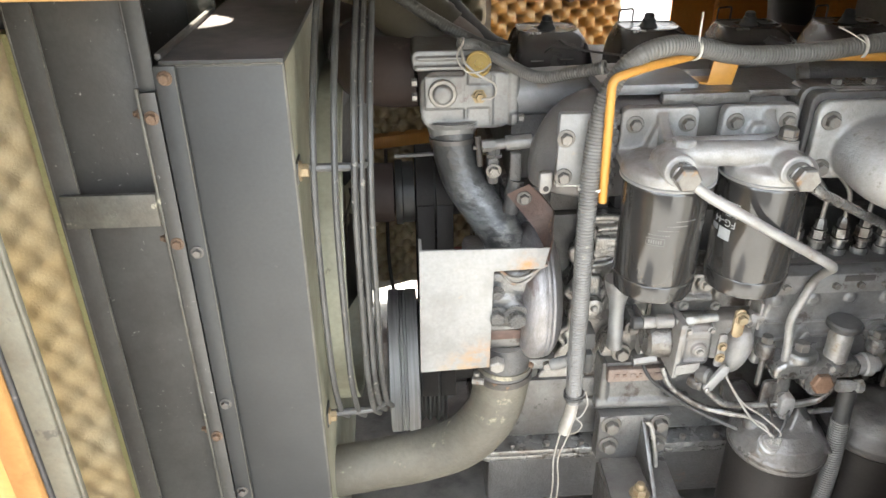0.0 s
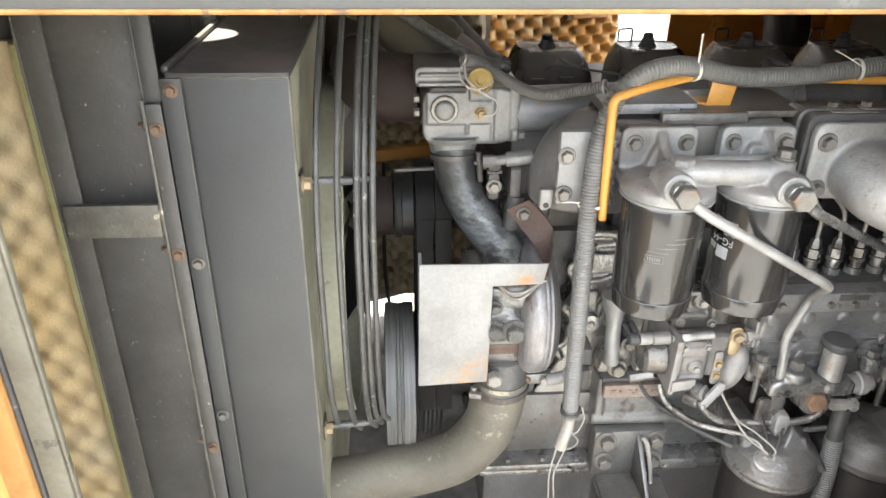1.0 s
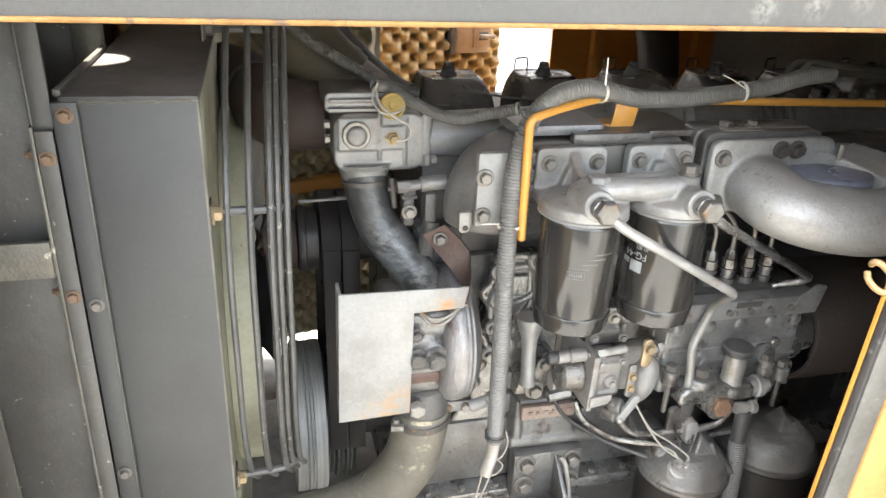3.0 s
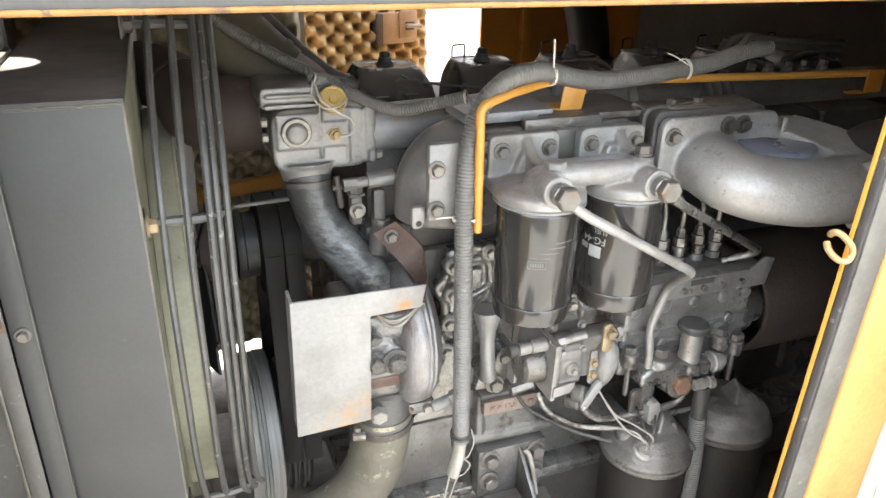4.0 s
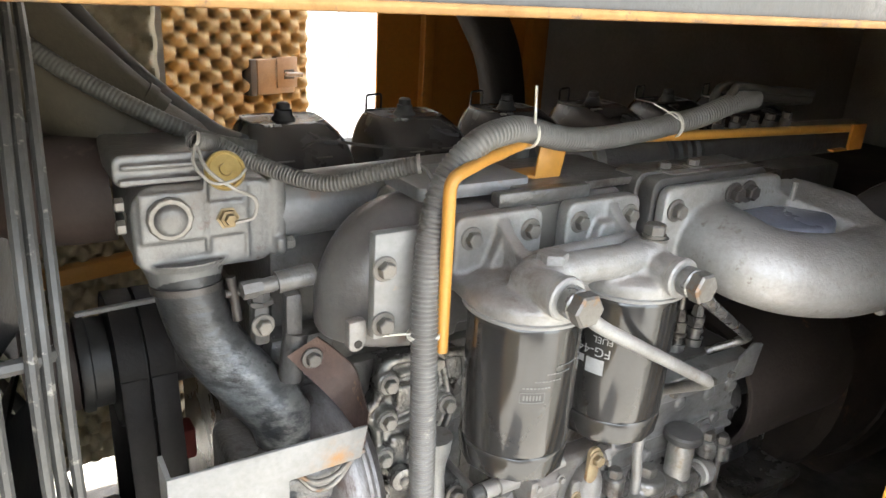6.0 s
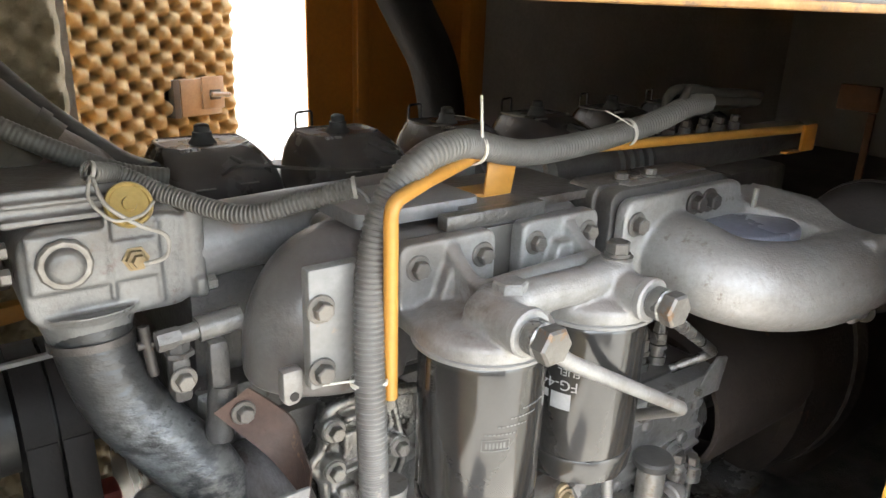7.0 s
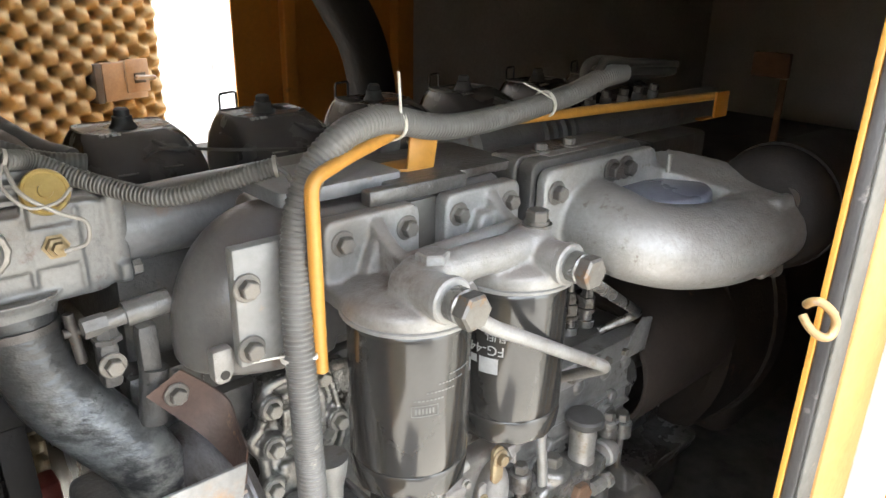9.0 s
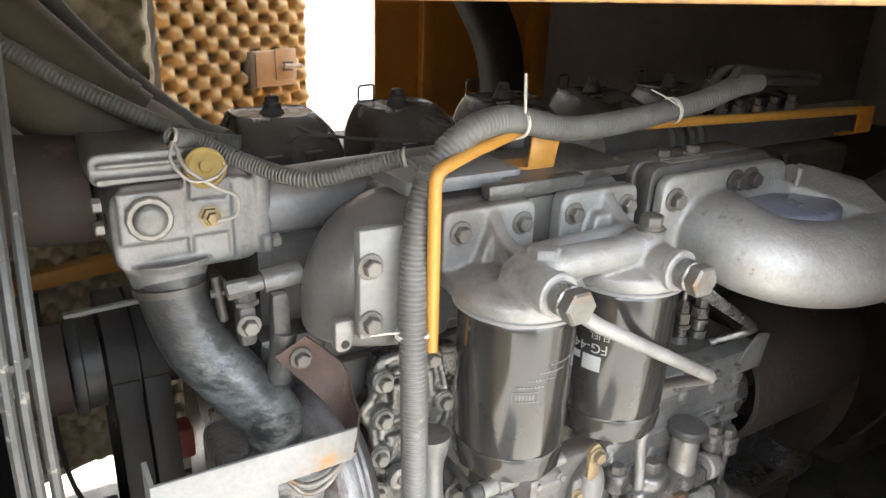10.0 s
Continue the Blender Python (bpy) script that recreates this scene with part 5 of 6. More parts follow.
box(bm, (0.130, 0.948, 1.185), (0.146, 0.968, 1.225), 0.005)
lathe(bm, (0.139, 0.957, 1.225), (0, 0, 1), [(0, 0.012), (0.004, 0.012), (0.004, 0.009), (0.012, 0.009)], 6)
box(bm, (0.160, 0.948, 1.175), (0.178, 0.965, 1.232), 0.006)
cyl(bm, (0.165, 0.955, 1.14), (0.172, 0.955, 1.19), 0.012)
part("tensioner_link", bm, "engine_dark", man)

strap = thing("rusty_strap", (0.2, 0.93, 1.09), "bent rusty steel strap holding the guard plate", "bracket")
up = smooth_path([(0.186, 0.936, 1.190), (0.206, 0.934, 1.170), (0.219, 0.922, 1.154), (0.214, 0.895, 1.143), (0.209, 0.870, 1.138)], 6)
low = smooth_path([(0.156, 0.936, 1.176), (0.176, 0.935, 1.150), (0.196, 0.925, 1.125), (0.206, 0.897, 1.108), (0.205, 0.870, 1.104)], 6)
bm = B()
face = []
for a, b in zip(up, low):
    face.append([bm.verts.new(p + q) for p, q in ((a, V(0, 0, 0)), (b, V(0, 0, 0)), (b, V(0.0025, 0.0022, -0.001)), (a, V(0.0025, 0.0022, -0.001)))])
for A, C in zip(face, face[1:]):
    for q in range(4):
        bm.faces.new((A[q], A[(q + 1) % 4], C[(q + 1) % 4], C[q]))
bm.faces.new(face[0][::-1])
bm.faces.new(face[-1])
part("strap_body", bm, "rust", strap)
bolt(strap, (0.180, 0.9345, 1.170), size=0.0145, material="bolt")

gp = thing("guard_plate", (0.1, 0.867, 0.93), "pale galvanised sheet metal guard with rust stains", "guard plate")
bm = B()
plate(bm, [(0.028, 0.928), (0.129, 0.932), (0.131, 1.094), (0.200, 1.096), (0.206, 1.128), (0.030, 1.130)], 0.864, 0.868, 0.0012)
part("face", bm, "plate", gp)
bm = B()
plate(bm, [(0.030, 0.868), (0.034, 0.868), (0.034, 0.90), (0.030, 0.90)], 0.93, 1.13, axes="xy")
part("return_edge", bm, "plate", gp)
bm = B()
box(bm, (0.196, 0.868, 1.096), (0.206, 0.93, 1.100), 0.001)
part("return_edge", bm, "plate", gp)

# ---------- water pump ----------
pump = thing("water_pump", (0.17, 0.93, 0.90), "cast water pump with a worn round volute", "pump")
bm = B()
lathe(bm, (0.176, 0.952, 1.008), (1, 0, 0), [(0, 0.04), (0, 0.080), (0.004, 0.092), (0.010, 0.099), (0.020, 0.1035), (0.030, 0.1035), (0.033, 0.1015), (0.036, 0.103), (0.040, 0.1005), (0.043, 0.101), (0.050, 0.093), (0.056, 0.083), (0.056, 0.04)], 64)
part("volute", bm, "volute", pump, "worn bulging volute")
bm = B()
cyl(bm, (0.222, 0.872, 0.925), (0.246, 0.862, 0.94), 0.009, 16, bev=0.002)
cyl(bm, (0.246, 0.862, 0.94), (0.262, 0.858, 0.95), 0.012, 6)
part("drain_fitting", bm, "plate", pump, "pale drain fitting")
bm = B()
box(bm, (0.10, 0.885, 0.945), (0.182, 1.02, 1.075), 0.012, 3)
lathe(bm, (0.148, 0.90, 1.02), (0, -1, 0), [(0, 0.03), (0.02, 0.028), (0.024, 0.022)], 24)
lathe(bm, (0.165, 0.90, 1.018), (0, -1, 0), [(0, 0.022), (0.026, 0.018), (0.028, 0.015)], 20)
lathe(bm, (0.138, 0.90, 1.018), (0, -1, 0), [(0, 0.019), (0.022, 0.016), (0.024, 0.013)], 20)
box(bm, (0.12, 0.88, 1.04), (0.20, 0.93, 1.085), 0.012, 3)
part("body", cast(bm, 0.0020, 4), "engine", pump)
for x, y, z, s in ((0.138, 0.872, 1.018, 0.022), (0.165, 0.868, 1.018, 0.026), (0.137, 0.872, 1.055, 0.015)):
    bolt(pump, (x, y, z), size=s, material="alu_dirty", kind="hex")
bm = B()
box(bm, (0.108, 0.8825, 0.966), (0.178, 0.892, 0.984), 0.004)
part("band", bm, "rust", pump, "rusty band")
bm = B()
lathe(bm, (0.157, 0.915, 0.945), (0, 0, -1), [(0, 0.036), (0.02, 0.04), (0.045, 0.041), (0.048, 0.044), (0.056, 0.044)], 32)
part("inlet_neck", bm, "engine_dark", pump)
bolt(pump, (0.140, 0.872, 0.936), axis=(0, -1, -0.2), size=0.024, kind="plain", material="steel")
bm = B()
cyl(bm, (0.112, 0.88, 0.912), (0.112, 0.88, 0.895), 0.005, 10)
cyl(bm, (0.105, 0.876, 0.90), (0.122, 0.872, 0.90), 0.006, 8)
part("clamp_screw", bm, "bolt", pump)
bm = B()
for k, r in ((0.0, 0.012), (0.008, 0.014)):
    sweep(bm, smooth_path([(0.14, 0.875, 1.092), (0.155, 0.868, 1.082 - k), (0.175, 0.868, 1.082 - k), (0.195, 0.872, 1.092)], 6), 0.0025, 8)
part("wire_loop", bm, "bolt", pump)
bm = B()
box(bm, (0.185, 0.90, 0.895), (0.235, 0.96, 0.915), 0.004)
part("foot_bracket", bm, "engine", pump)
bolt(pump, (0.196, 0.90, 0.905), size=0.012, kind="round", material="bolt_rust")
bolt(pump, (0.222, 0.90, 0.905), size=0.014, kind="plain", material="steel")

# ---------- fuel filter bracket ----------
FX = (0.328, 0.449)
FYC, FR = 0.806, 0.0508
br = thing("filter_bracket", (0.39, 0.84, 1.24), "cast aluminium twin fuel filter bracket, dusty", "filter bracket")
bm = B()
for a, b in ((0.279, 0.376), (0.406, 0.502)):
    plate(bm, rrect(a, 1.252, b, 1.322, 0.010), 0.851, 0.868, 0.002)
for k, x in enumerate(FX):
    lathe(bm, (x, FYC, 1.2555), (0, 0, 1), [(0, 0.0535), (0.002, 0.0558), (0.011, 0.0558), (0.014, 0.054), (0.018, 0.047), (0.021, 0.03), (0.022, 0.012)], 48)
    plate(bm, [(x - 0.0545, FYC), (x + 0.0545, FYC), (x + 0.049, 0.862), (x - 0.049, 0.862)], 1.2557, 1.269, 0.002, axes="xy")
    prof = [(0.856, 1.318), (0.849, 1.317), (0.838, 1.306), (0.825, 1.299), (0.81, 1.295), (0.79, 1.293), (0.77, 1.290), (0.765, 1.266), (0.856, 1.266)]
    plate(bm, prof, x - 0.006 + 0.012 * k, x + 0.008 + 0.012 * k, 0.003, 2, axes="yz")
    plate(bm, [(x - 0.036, 1.256), (x + 0.040, 1.256), (x + 0.022, 1.276), (x + 0.012, 1.302), (x - 0.008, 1.302), (x - 0.018, 1.276)], 0.838, 0.858, 0.003, 2)
    lathe(bm, (x, 0.789, 1.262), (0, 0, 1), [(0, 0.040), (0.008, 0.033), (0.016, 0.026), (0.030, 0.020), (0.036, 0.0165), (0.038, 0.012)], 28)
sweep(bm, smooth_path([(0.320, 0.785, 1.287), (0.36, 0.785, 1.288), (0.42, 0.787, 1.286), (0.456, 0.787, 1.285)], 6), 0.0150, 22)
sweep(bm, smooth_path([(0.33, 0.812, 1.289), (0.38, 0.814, 1.290), (0.458, 0.817, 1.290)], 6), 0.0085, 14)
lathe(bm, (0.456, 0.788, 1.285), (0, 0, 1), [(0, 0.0135), (0.017, 0.0135), (0.018, 0.011)], 20)
for x, z in ((0.317, 1.284), (0.450, 1.279)):
    cyl(bm, (x, 0.80, z - 0.004), (x, 0.748, z), 0.0172, 22, bev=0.002)
part("casting", cast(bm, 0.0017, 6), "alu", br)
bm = B()
lathe(bm, (FX[0] + 0.004, 0.783, 1.300), (0, 0, 1), [(0, 0.0135), (0.006, 0.0135), (0.0075, 0.012)], 6)
part("cap_screw", bm, "alu", br)
for k, x in enumerate(FX):
    bm = B()
    lathe(bm, (x, FYC, 1.2525), (0, 0, 1), [(0, 0.046), (0, 0.0545), (0.0012, 0.0565), (0.0036, 0.0565), (0.0048, 0.0550), (0.0048, 0.046)], 56)
    part("sealing_rim", bm, "plate", br, "bright machined rim")
for x in (0.296, 0.361, 0.421, 0.487):
    bolt(br, (x, 0.8515, 1.302), size=0.0150, turn=x * 900)
bm = B()
box(bm, (0.376, 0.866, 1.25), (0.408, 0.8695, 1.318), 0.001)
part("gasket_face", bm, "panel_black", br)
for x, z in ((0.317, 1.284), (0.450, 1.279)):
    bm = B()
    cyl(bm, (x, 0.750, z), (x, 0.742, z), 0.0185, 24, bev=0.0015)
    boss = part("port_collar", bm, "alu", br)
    bm = B()
    cyl(bm, (x, 0.742, z), (x, 0.728, z), 0.0135, 22, bev=0.002)
    part("banjo_ring", bm, "alu_dirty", boss)
    bm = B()
    lathe(bm, (x, 0.728, z), (0, -1, 0), [(0, 0.0145), (0.010, 0.0145), (0.012, 0.0125)], 6)
    part("banjo_bolt", bm, "bolt", boss)
bm = B()
lathe(bm, (0.456, 0.788, 1.300), (0, 0, 1), [(0, 0.0135), (0.003, 0.0135), (0.003, 0.011), (0.006, 0.011)], 20)
lathe(bm, (0.456, 0.788, 1.306), (0, 0, 1), [(0, 0.0105), (0.008, 0.0105), (0.0095, 0.009)], 6)
part("bleed_screw", bm, "bolt", br, "passivated bleed screw")


def fuel_filter(x, label):
    t = thing("fuel_filter", (x, FYC, 1.05), label, "fuel filter", "twin spin-on fuel filters")
    bm = B()
    lathe(bm, (x, FYC, 1.096), (0, 0, 1), [(0, 0.028), (0.001, 0.041), (0.003, 0.0445), (0.007, 0.0468), (0.029, 0.0488), (0.033, FR), (0.150, FR), (0.154, FR - 0.001), (0.157, FR - 0.003)], 72)
    can = part("canister", bm, "filter", t)
    bm = B()
    lathe(bm, (x, FYC, 1.0985), (0, 0, 1), [(0, 0.0445), (0.003, 0.0492), (0.024, 0.0516), (0.026, 0.0505)], 12)
    part("grip_ring", bm, "filter", can)
    bm = B()
    lathe(bm, (x, FYC, 1.2525), (0, 0, 1), [(0, 0.046), (0, 0.0500), (0.004, 0.0500), (0.004, 0.046)], 48)
    part("gasket", bm, "rubber_plain", t)
    return can


f1 = fuel_filter(FX[0], "glossy black spin-on fuel filter with faded print")
f2 = fuel_filter(FX[1], "glossy black spin-on fuel filter with white upside-down lettering")


def wrap_text(parent, txt, x, ang, z, size, flip=True, bars=None, ink="print"):
    """Lettering bent round a canister; ang 0 faces the engine side door."""
    if bars:
        bm = B()
        for u0, w0, u1, w1 in bars:
            k = max(1, int(abs(u1 - u0) / 0.003))
            for i in range(k):
                a, b = u0 + (u1 - u0) * i / k, u0 + (u1 - u0) * (i + 1) / k
                bm.faces.new([bm.verts.new((p, q, 0)) for p, q in ((a, w0), (b, w0), (b, w1), (a, w1))])
        me = bpy.data.meshes.new("print")
        bm.to_mesh(me)
        bm.free()
    else:
        cu = bpy.data.curves.new("lettering", "FONT")
        cu.body, cu.size, cu.align_x = txt, size, "CENTER"
        cu.resolution_u = 3
        tmp = bpy.data.objects.new("tmp", cu)
        scene.collection.objects.link(tmp)
        me = bpy.data.meshes.new_from_object(tmp.evaluated_get(bpy.context.evaluated_depsgraph_get()))
        bpy.data.objects.remove(tmp)
        bpy.data.curves.remove(cu)
    for v in me.vertices:
        px, py = (-v.co.x, -v.co.y) if flip else (v.co.x, v.co.y)
        a = radians(ang) + px / FR
        rr = FR + 0.0004
        v.co = (x + rr * math.sin(a), FYC - rr * math.cos(a), z + py)
    me.materials.clear()
    me.materials.append(M[ink])
    ob = new("print", me)
    return under(ob, parent)


wrap_text(f2, "FG-44", FX[1], -71, 1.2015, 0.0135)
wrap_text(f2, "FUEL", FX[1], -62, 1.2125, 0.0092)
wrap_text(f2, "", FX[1], -76, 1.223, 0, False, [(0.020 - 0.0034 * j, 0.0, 0.0225 - 0.0034 * j, 0.0022) for j in range(11)])
wrap_text(f2, "", FX[1], -68, 1.173, 0, False, [(-0.009, 0.001, 0.009, 0.0165), (-0.024, 0.009, -0.0115, 0.0165)])
wrap_text(f1, "", FX[0], -25, 1.183, 0, False, [(-0.011, 0.0, 0.011, 0.0008), (-0.011, 0.0092, 0.011, 0.010), (-0.011, 0.0, -0.0103, 0.010), (0.0103, 0.0, 0.011, 0.010)] + [(-0.008 + 0.0028 * j, 0.0025, -0.0064 + 0.0028 * j, 0.0075) for j in range(6)]
          + [(-0.009 + 0.0032 * j + 0.010 * i, 0.0135 + 0.0062 * i, -0.0068 + 0.0032 * j + 0.010 * i, 0.0148 + 0.0062 * i) for i in range(4) for j in range(8)], "print_faded")

# ---------- fuel pipes ----------
fp = thing("fuel_pipe", (0.45, 0.75, 0.93), "bent bare metal fuel pipe from the first filter", "pipe")
bm = B()
sweep(bm, bend_path([(0.322, 0.735, 1.278), (0.350, 0.737, 1.256), (0.530, 0.749, 1.150), (0.578, 0.847, 1.075), (0.557, 0.848, 1.005), (0.562, 0.846, 0.97), (0.564, 0.844, 0.922)], 0.018), 0.0062, 14)
part("pipe_run", bm, "alu", fp)
fp2 = thing("fuel_pipe", (0.6, 0.78, 1.1), "bent bare metal fuel pipe from the second filter", "pipe")
bm = B()
sweep(bm, bend_path([(0.455, 0.735, 1.273), (0.48, 0.738, 1.255), (0.62, 0.803, 1.176), (0.752, 0.859, 1.100), (0.71, 0.89, 1.075)], 0.02), 0.006, 14)
part("pipe_run", bm, "alu_dirty", fp2)

# ---------- intake elbow ----------
el = thing("intake_elbow", (0.65, 0.78, 1.22), "large cast aluminium intake elbow", "intake elbow")
bm = B()
plate(bm, rrect(0.512, 1.232, 0.70, 1.332, 0.014), 0.828, 0.842, 0.002)
path = smooth_path([(0.592, 0.850, 1.270), (0.584, 0.805, 1.268), (0.588, 0.775, 1.262), (0.612, 0.751, 1.256), (0.66, 0.736, 1.250), (0.705, 0.729, 1.249), (0.775, 0.727, 1.252)], 10)
sweep(bm, resample(path, 0.005), lambda s: 0.049 - 0.006 * min(1.0, s * 3) + 0.004 * s + 0.002 * math.sin(math.pi * s), 44, flat=0.88)
b2 = bmesh.new()
top = [(0.655, 0.842, 1.326), (0.74, 0.842, 1.322), (0.785, 0.80, 1.310), (0.790, 0.72, 1.296), (0.752, 0.706, 1.285), (0.733, 0.745, 1.290), (0.722, 0.788, 1.298), (0.700, 0.822, 1.308), (0.672, 0.830, 1.316)]
va = [b2.verts.new(p) for p in top]
vb = [b2.verts.new((p[0], p[1], 1.225)) for p in top]
b2.faces.new(va)
b2.faces.new(vb[::-1])
for q in range(len(top)):
    b2.faces.new((va[q], vb[q], vb[(q + 1) % len(top)], va[(q + 1) % len(top)]))
join_bm(bm, b2)
cyl(bm, (0.735, 0.710, 1.208), (0.766, 0.710, 1.208), 0.008, 16)
cyl(bm, (0.735, 0.706, 1.285), (0.766, 0.706, 1.287), 0.008, 16)
part("elbow_body", cast(bm, 0.0026, 7), "elbow", el)
bm = B()
plate(bm, rrect(0.508, 1.230, 0.69, 1.338, 0.014), 0.843, 0.862, 0.002)
part("spacer", bm, "engine_dark", el)
bm = B()
plate(bm, rrect(0.504, 1.228, 0.69, 1.340, 0.014), 0.863, 0.90, 0.003)
part("heater_plate", bm, "engine", el)
bm = B()
plate(bm, arc(0.668, 0.797, 0.064, 0, 345, 23, 0.046), 1.235, 1.296, 0.006, 3, axes="xy")
part("pocket_floor", bm, "pocket_blue", el, "smooth blue grey pocket behind the bend")
bm = B()
lathe(bm, (0.727, 0.737, 1.262), (1, 0.02, 0), [(0.036, 0.040), (0.042, 0.058), (0.052, 0.066), (0.070, 0.0705), (0.085, 0.0715), (0.089, 0.070), (0.24, 0.070)], 44)
part("rubber_sleeve", bm, "sleeve", el, "black rubber sleeve")
bm = B()
lathe(bm, (0.815, 0.739, 1.262), (1, 0.02, 0), [(0, 0.070), (0, 0.0735), (0.010, 0.0735), (0.010, 0.070)], 44, cap=False)
part("clamp", bm, "sleeve", el)
for x, z, s in ((0.528, 1.308, 0.0165), (0.528, 1.247, 0.0165)):
    bolt(el, (x, 0.828, z), size=s)
for x in (0.612, 0.636):
    bolt(el, (x, 0.826, 1.318), size=0.0170, material="bolt_dark")
bm = B()
cyl(bm, (0.688, 0.806, 1.308), (0.689, 0.806, 1.328), 0.0028, 8)
part("stud", bm, "steel", el)
bm = B()
box(bm, (0.54, 0.85, 1.335), (0.60, 0.885, 1.339), 0.001)
part("clip_strap", bm, "steel", el)
for x in (0.548, 0.592):
    bolt(el, (x, 0.868, 1.339), axis=(0, 0, 1), size=0.013, material="bolt")
bolt(el, (0.766, 0.706, 1.287), axis=(1, 0, 0), size=0.018, material="bolt_dark", kind="nut")
bolt(el, (0.766, 0.710, 1.208), axis=(1, 0, 0), size=0.018, material="bolt_dark", kind="nut")

# ---------- injection pump ----------
ip = thing("injection_pump", (0.62, 0.88, 0.88), "grey cast inline fuel injection pump", "injection pump")
bm = B()
box(bm, (0.53, 0.872, 0.905), (0.768, 0.975, 1.045), 0.008, 3)
box(bm, (0.535, 0.866, 0.985), (0.765, 0.88, 0.990), 0.002)
plate(bm, [(0.565, 0.925), (0.574, 0.925), (0.60, 0.965), (0.60, 0.975), (0.592, 0.975)], 0.858, 0.874, 0.002)
for x in (0.545, 0.60, 0.655, 0.71, 0.755):
    lathe(bm, (x, 0.874, 1.022), (0, -1, 0), [(0, 0.010), (0.004, 0.009), (0.006, 0.007)], 14)
sweep(bm, [V(0.54, 0.871, 0.955), V(0.60, 0.869, 0.962), V(0.765, 0.869, 0.962)], 0.004, 8)
box(bm, (0.735, 0.864, 0.90), (0.768, 0.89, 0.945), 0.004)
part("pump_body", cast(bm, 0.0018, 4), "pump_paint", ip)
bm = B()
box(bm, (0.50, 0.858, 1.040), (0.775, 0.97, 1.072), 0.004)
plate(bm, [(0.72, 1.04), (0.775, 1.04), (0.785, 1.085), (0.765, 1.09), (0.74, 1.072)], 0.857, 0.862, 0.002)
part("top_rail", bm, "pump_paint", ip)
bm = B()
box(bm, (0.50, 0.885, 1.072), (0.76, 0.965, 1.078), 0.002)
part("valve_deck", bm, "panel_black", ip)
for i in range(6):
    bolt(ip, (0.545 + i * 0.036, 0.858, 1.054), size=0.011, kind="plain")
bm = B()
box(bm, (0.628, 0.8565, 1.060), (0.672, 0.8585, 1.069), 0.0005)
part("nameplate", bm, "panel_black", ip, "small black nameplate")
for i in range(6):
    x = 0.537 + i * 0.034
    bm = B()
    lathe(bm, (x, 0.91, 1.078), (0, 0, 1), [(0, 0.013), (0.010, 0.013), (0.010, 0.0095), (0.020, 0.0095), (0.021, 0.0125), (0.026, 0.0125), (0.027, 0.009)], 16)
    lathe(bm, (x, 0.91, 1.105), (0, 0, 1), [(0, 0.0112), (0.014, 0.0112), (0.015, 0.0085), (0.026, 0.0078), (0.030, 0.005)], 6)
    v = part("delivery_valve", bm, "alu_dirty", ip)
    bm = B()
    sweep(bm, bend_path([(x, 0.91, 1.134), (x, 0.91, 1.175), (x - 0.02, 0.935, 1.20), (x - 0.035, 1.0, 1.205), (x - 0.04, 1.06, 1.21)], 0.025), 0.0034, 10)
    part("injector_pipe", bm, "steel", ip)
bm = B()
cyl(bm, (0.505, 0.862, 1.005), (0.505, 0.845, 1.005), 0.0125, 18, bev=0.003)
part("plug", bm, "alu_dirty", ip)
bm = B()
cyl(bm, (0.722, 0.872, 0.985), (0.722, 0.862, 0.985), 0.009, 16, bev=0.002)
part("plug", bm, "engine", ip)
bm = B()      # drive end behind the pump
lathe(bm, (0.768, 0.93, 0.96), (1, 0, 0), [(0, 0.045), (0.03, 0.045), (0.035, 0.035), (0.06, 0.033)], 28)
part("drive_end", bm, "engine", ip)
# governor: plate, box, cast cover steps
bm = B()
plate(bm, [(0.400, 0.905), (0.408, 0.905), (0.412, 1.0), (0.402, 1.0)], 0.852, 0.97, 0.0015)
part("governor_flange", bm, "alu", ip)
bm = B()
box(bm, (0.409, 0.862, 0.918), (0.458, 0.965, 0.990), 0.008, 3)
box(bm, (0.415, 0.858, 0.968), (0.452, 0.866, 0.984), 0.003)
box(bm, (0.458, 0.875, 0.915), (0.53, 0.965, 0.995), 0.012, 3)
sweep(bm, [V(0.414, 0.861, 0.972), V(0.414, 0.861, 0.928), V(0.450, 0.861, 0.930)], 0.003, 8)
lathe(bm, (0.437, 0.862, 0.950), (0, -1, 0), [(0, 0.012), (0.005, 0.011), (0.006, 0.008)], 18)
part("governor_box", cast(bm, 0.0016, 3), "alu", ip)
bm = B()
box(bm, (0.405, 0.895, 0.992), (0.47, 0.965, 1.022), 0.008, 3)
box(bm, (0.425, 0.90, 1.018), (0.53, 0.965, 1.062), 0.008, 3)
box(bm, (0.46, 0.89, 1.0), (0.525, 0.92, 1.035), 0.007, 3)
sweep(bm, bend_path([(0.42, 0.897, 1.055), (0.455, 0.893, 1.058), (0.462, 0.889, 1.035), (0.50, 0.889, 1.032), (0.528, 0.893, 1.05)], 0.01), 0.004, 8)
lathe(bm, (0.445, 0.90, 1.042), (0, -1, 0), [(0, 0.013), (0.007, 0.012), (0.008, 0.009)], 18)
part("governor_cover", cast(bm, 0.0016, 3), "alu_dirty", ip)
for x, y, z, sz in ((0.445, 0.892, 1.042, 0.013), (0.418, 0.893, 1.007, 0.010), (0.463, 0.888, 1.008, 0.010), (0.520, 0.888, 1.010, 0.010), (0.437, 0.856, 0.950, 0.010), (0.418, 0.861, 0.984, 0.008), (0.452, 0.861, 0.984, 0.008)):
    bolt(ip, (x, y, z), size=sz, kind="hex", material="steel", turn=x * 800)
bm = B()
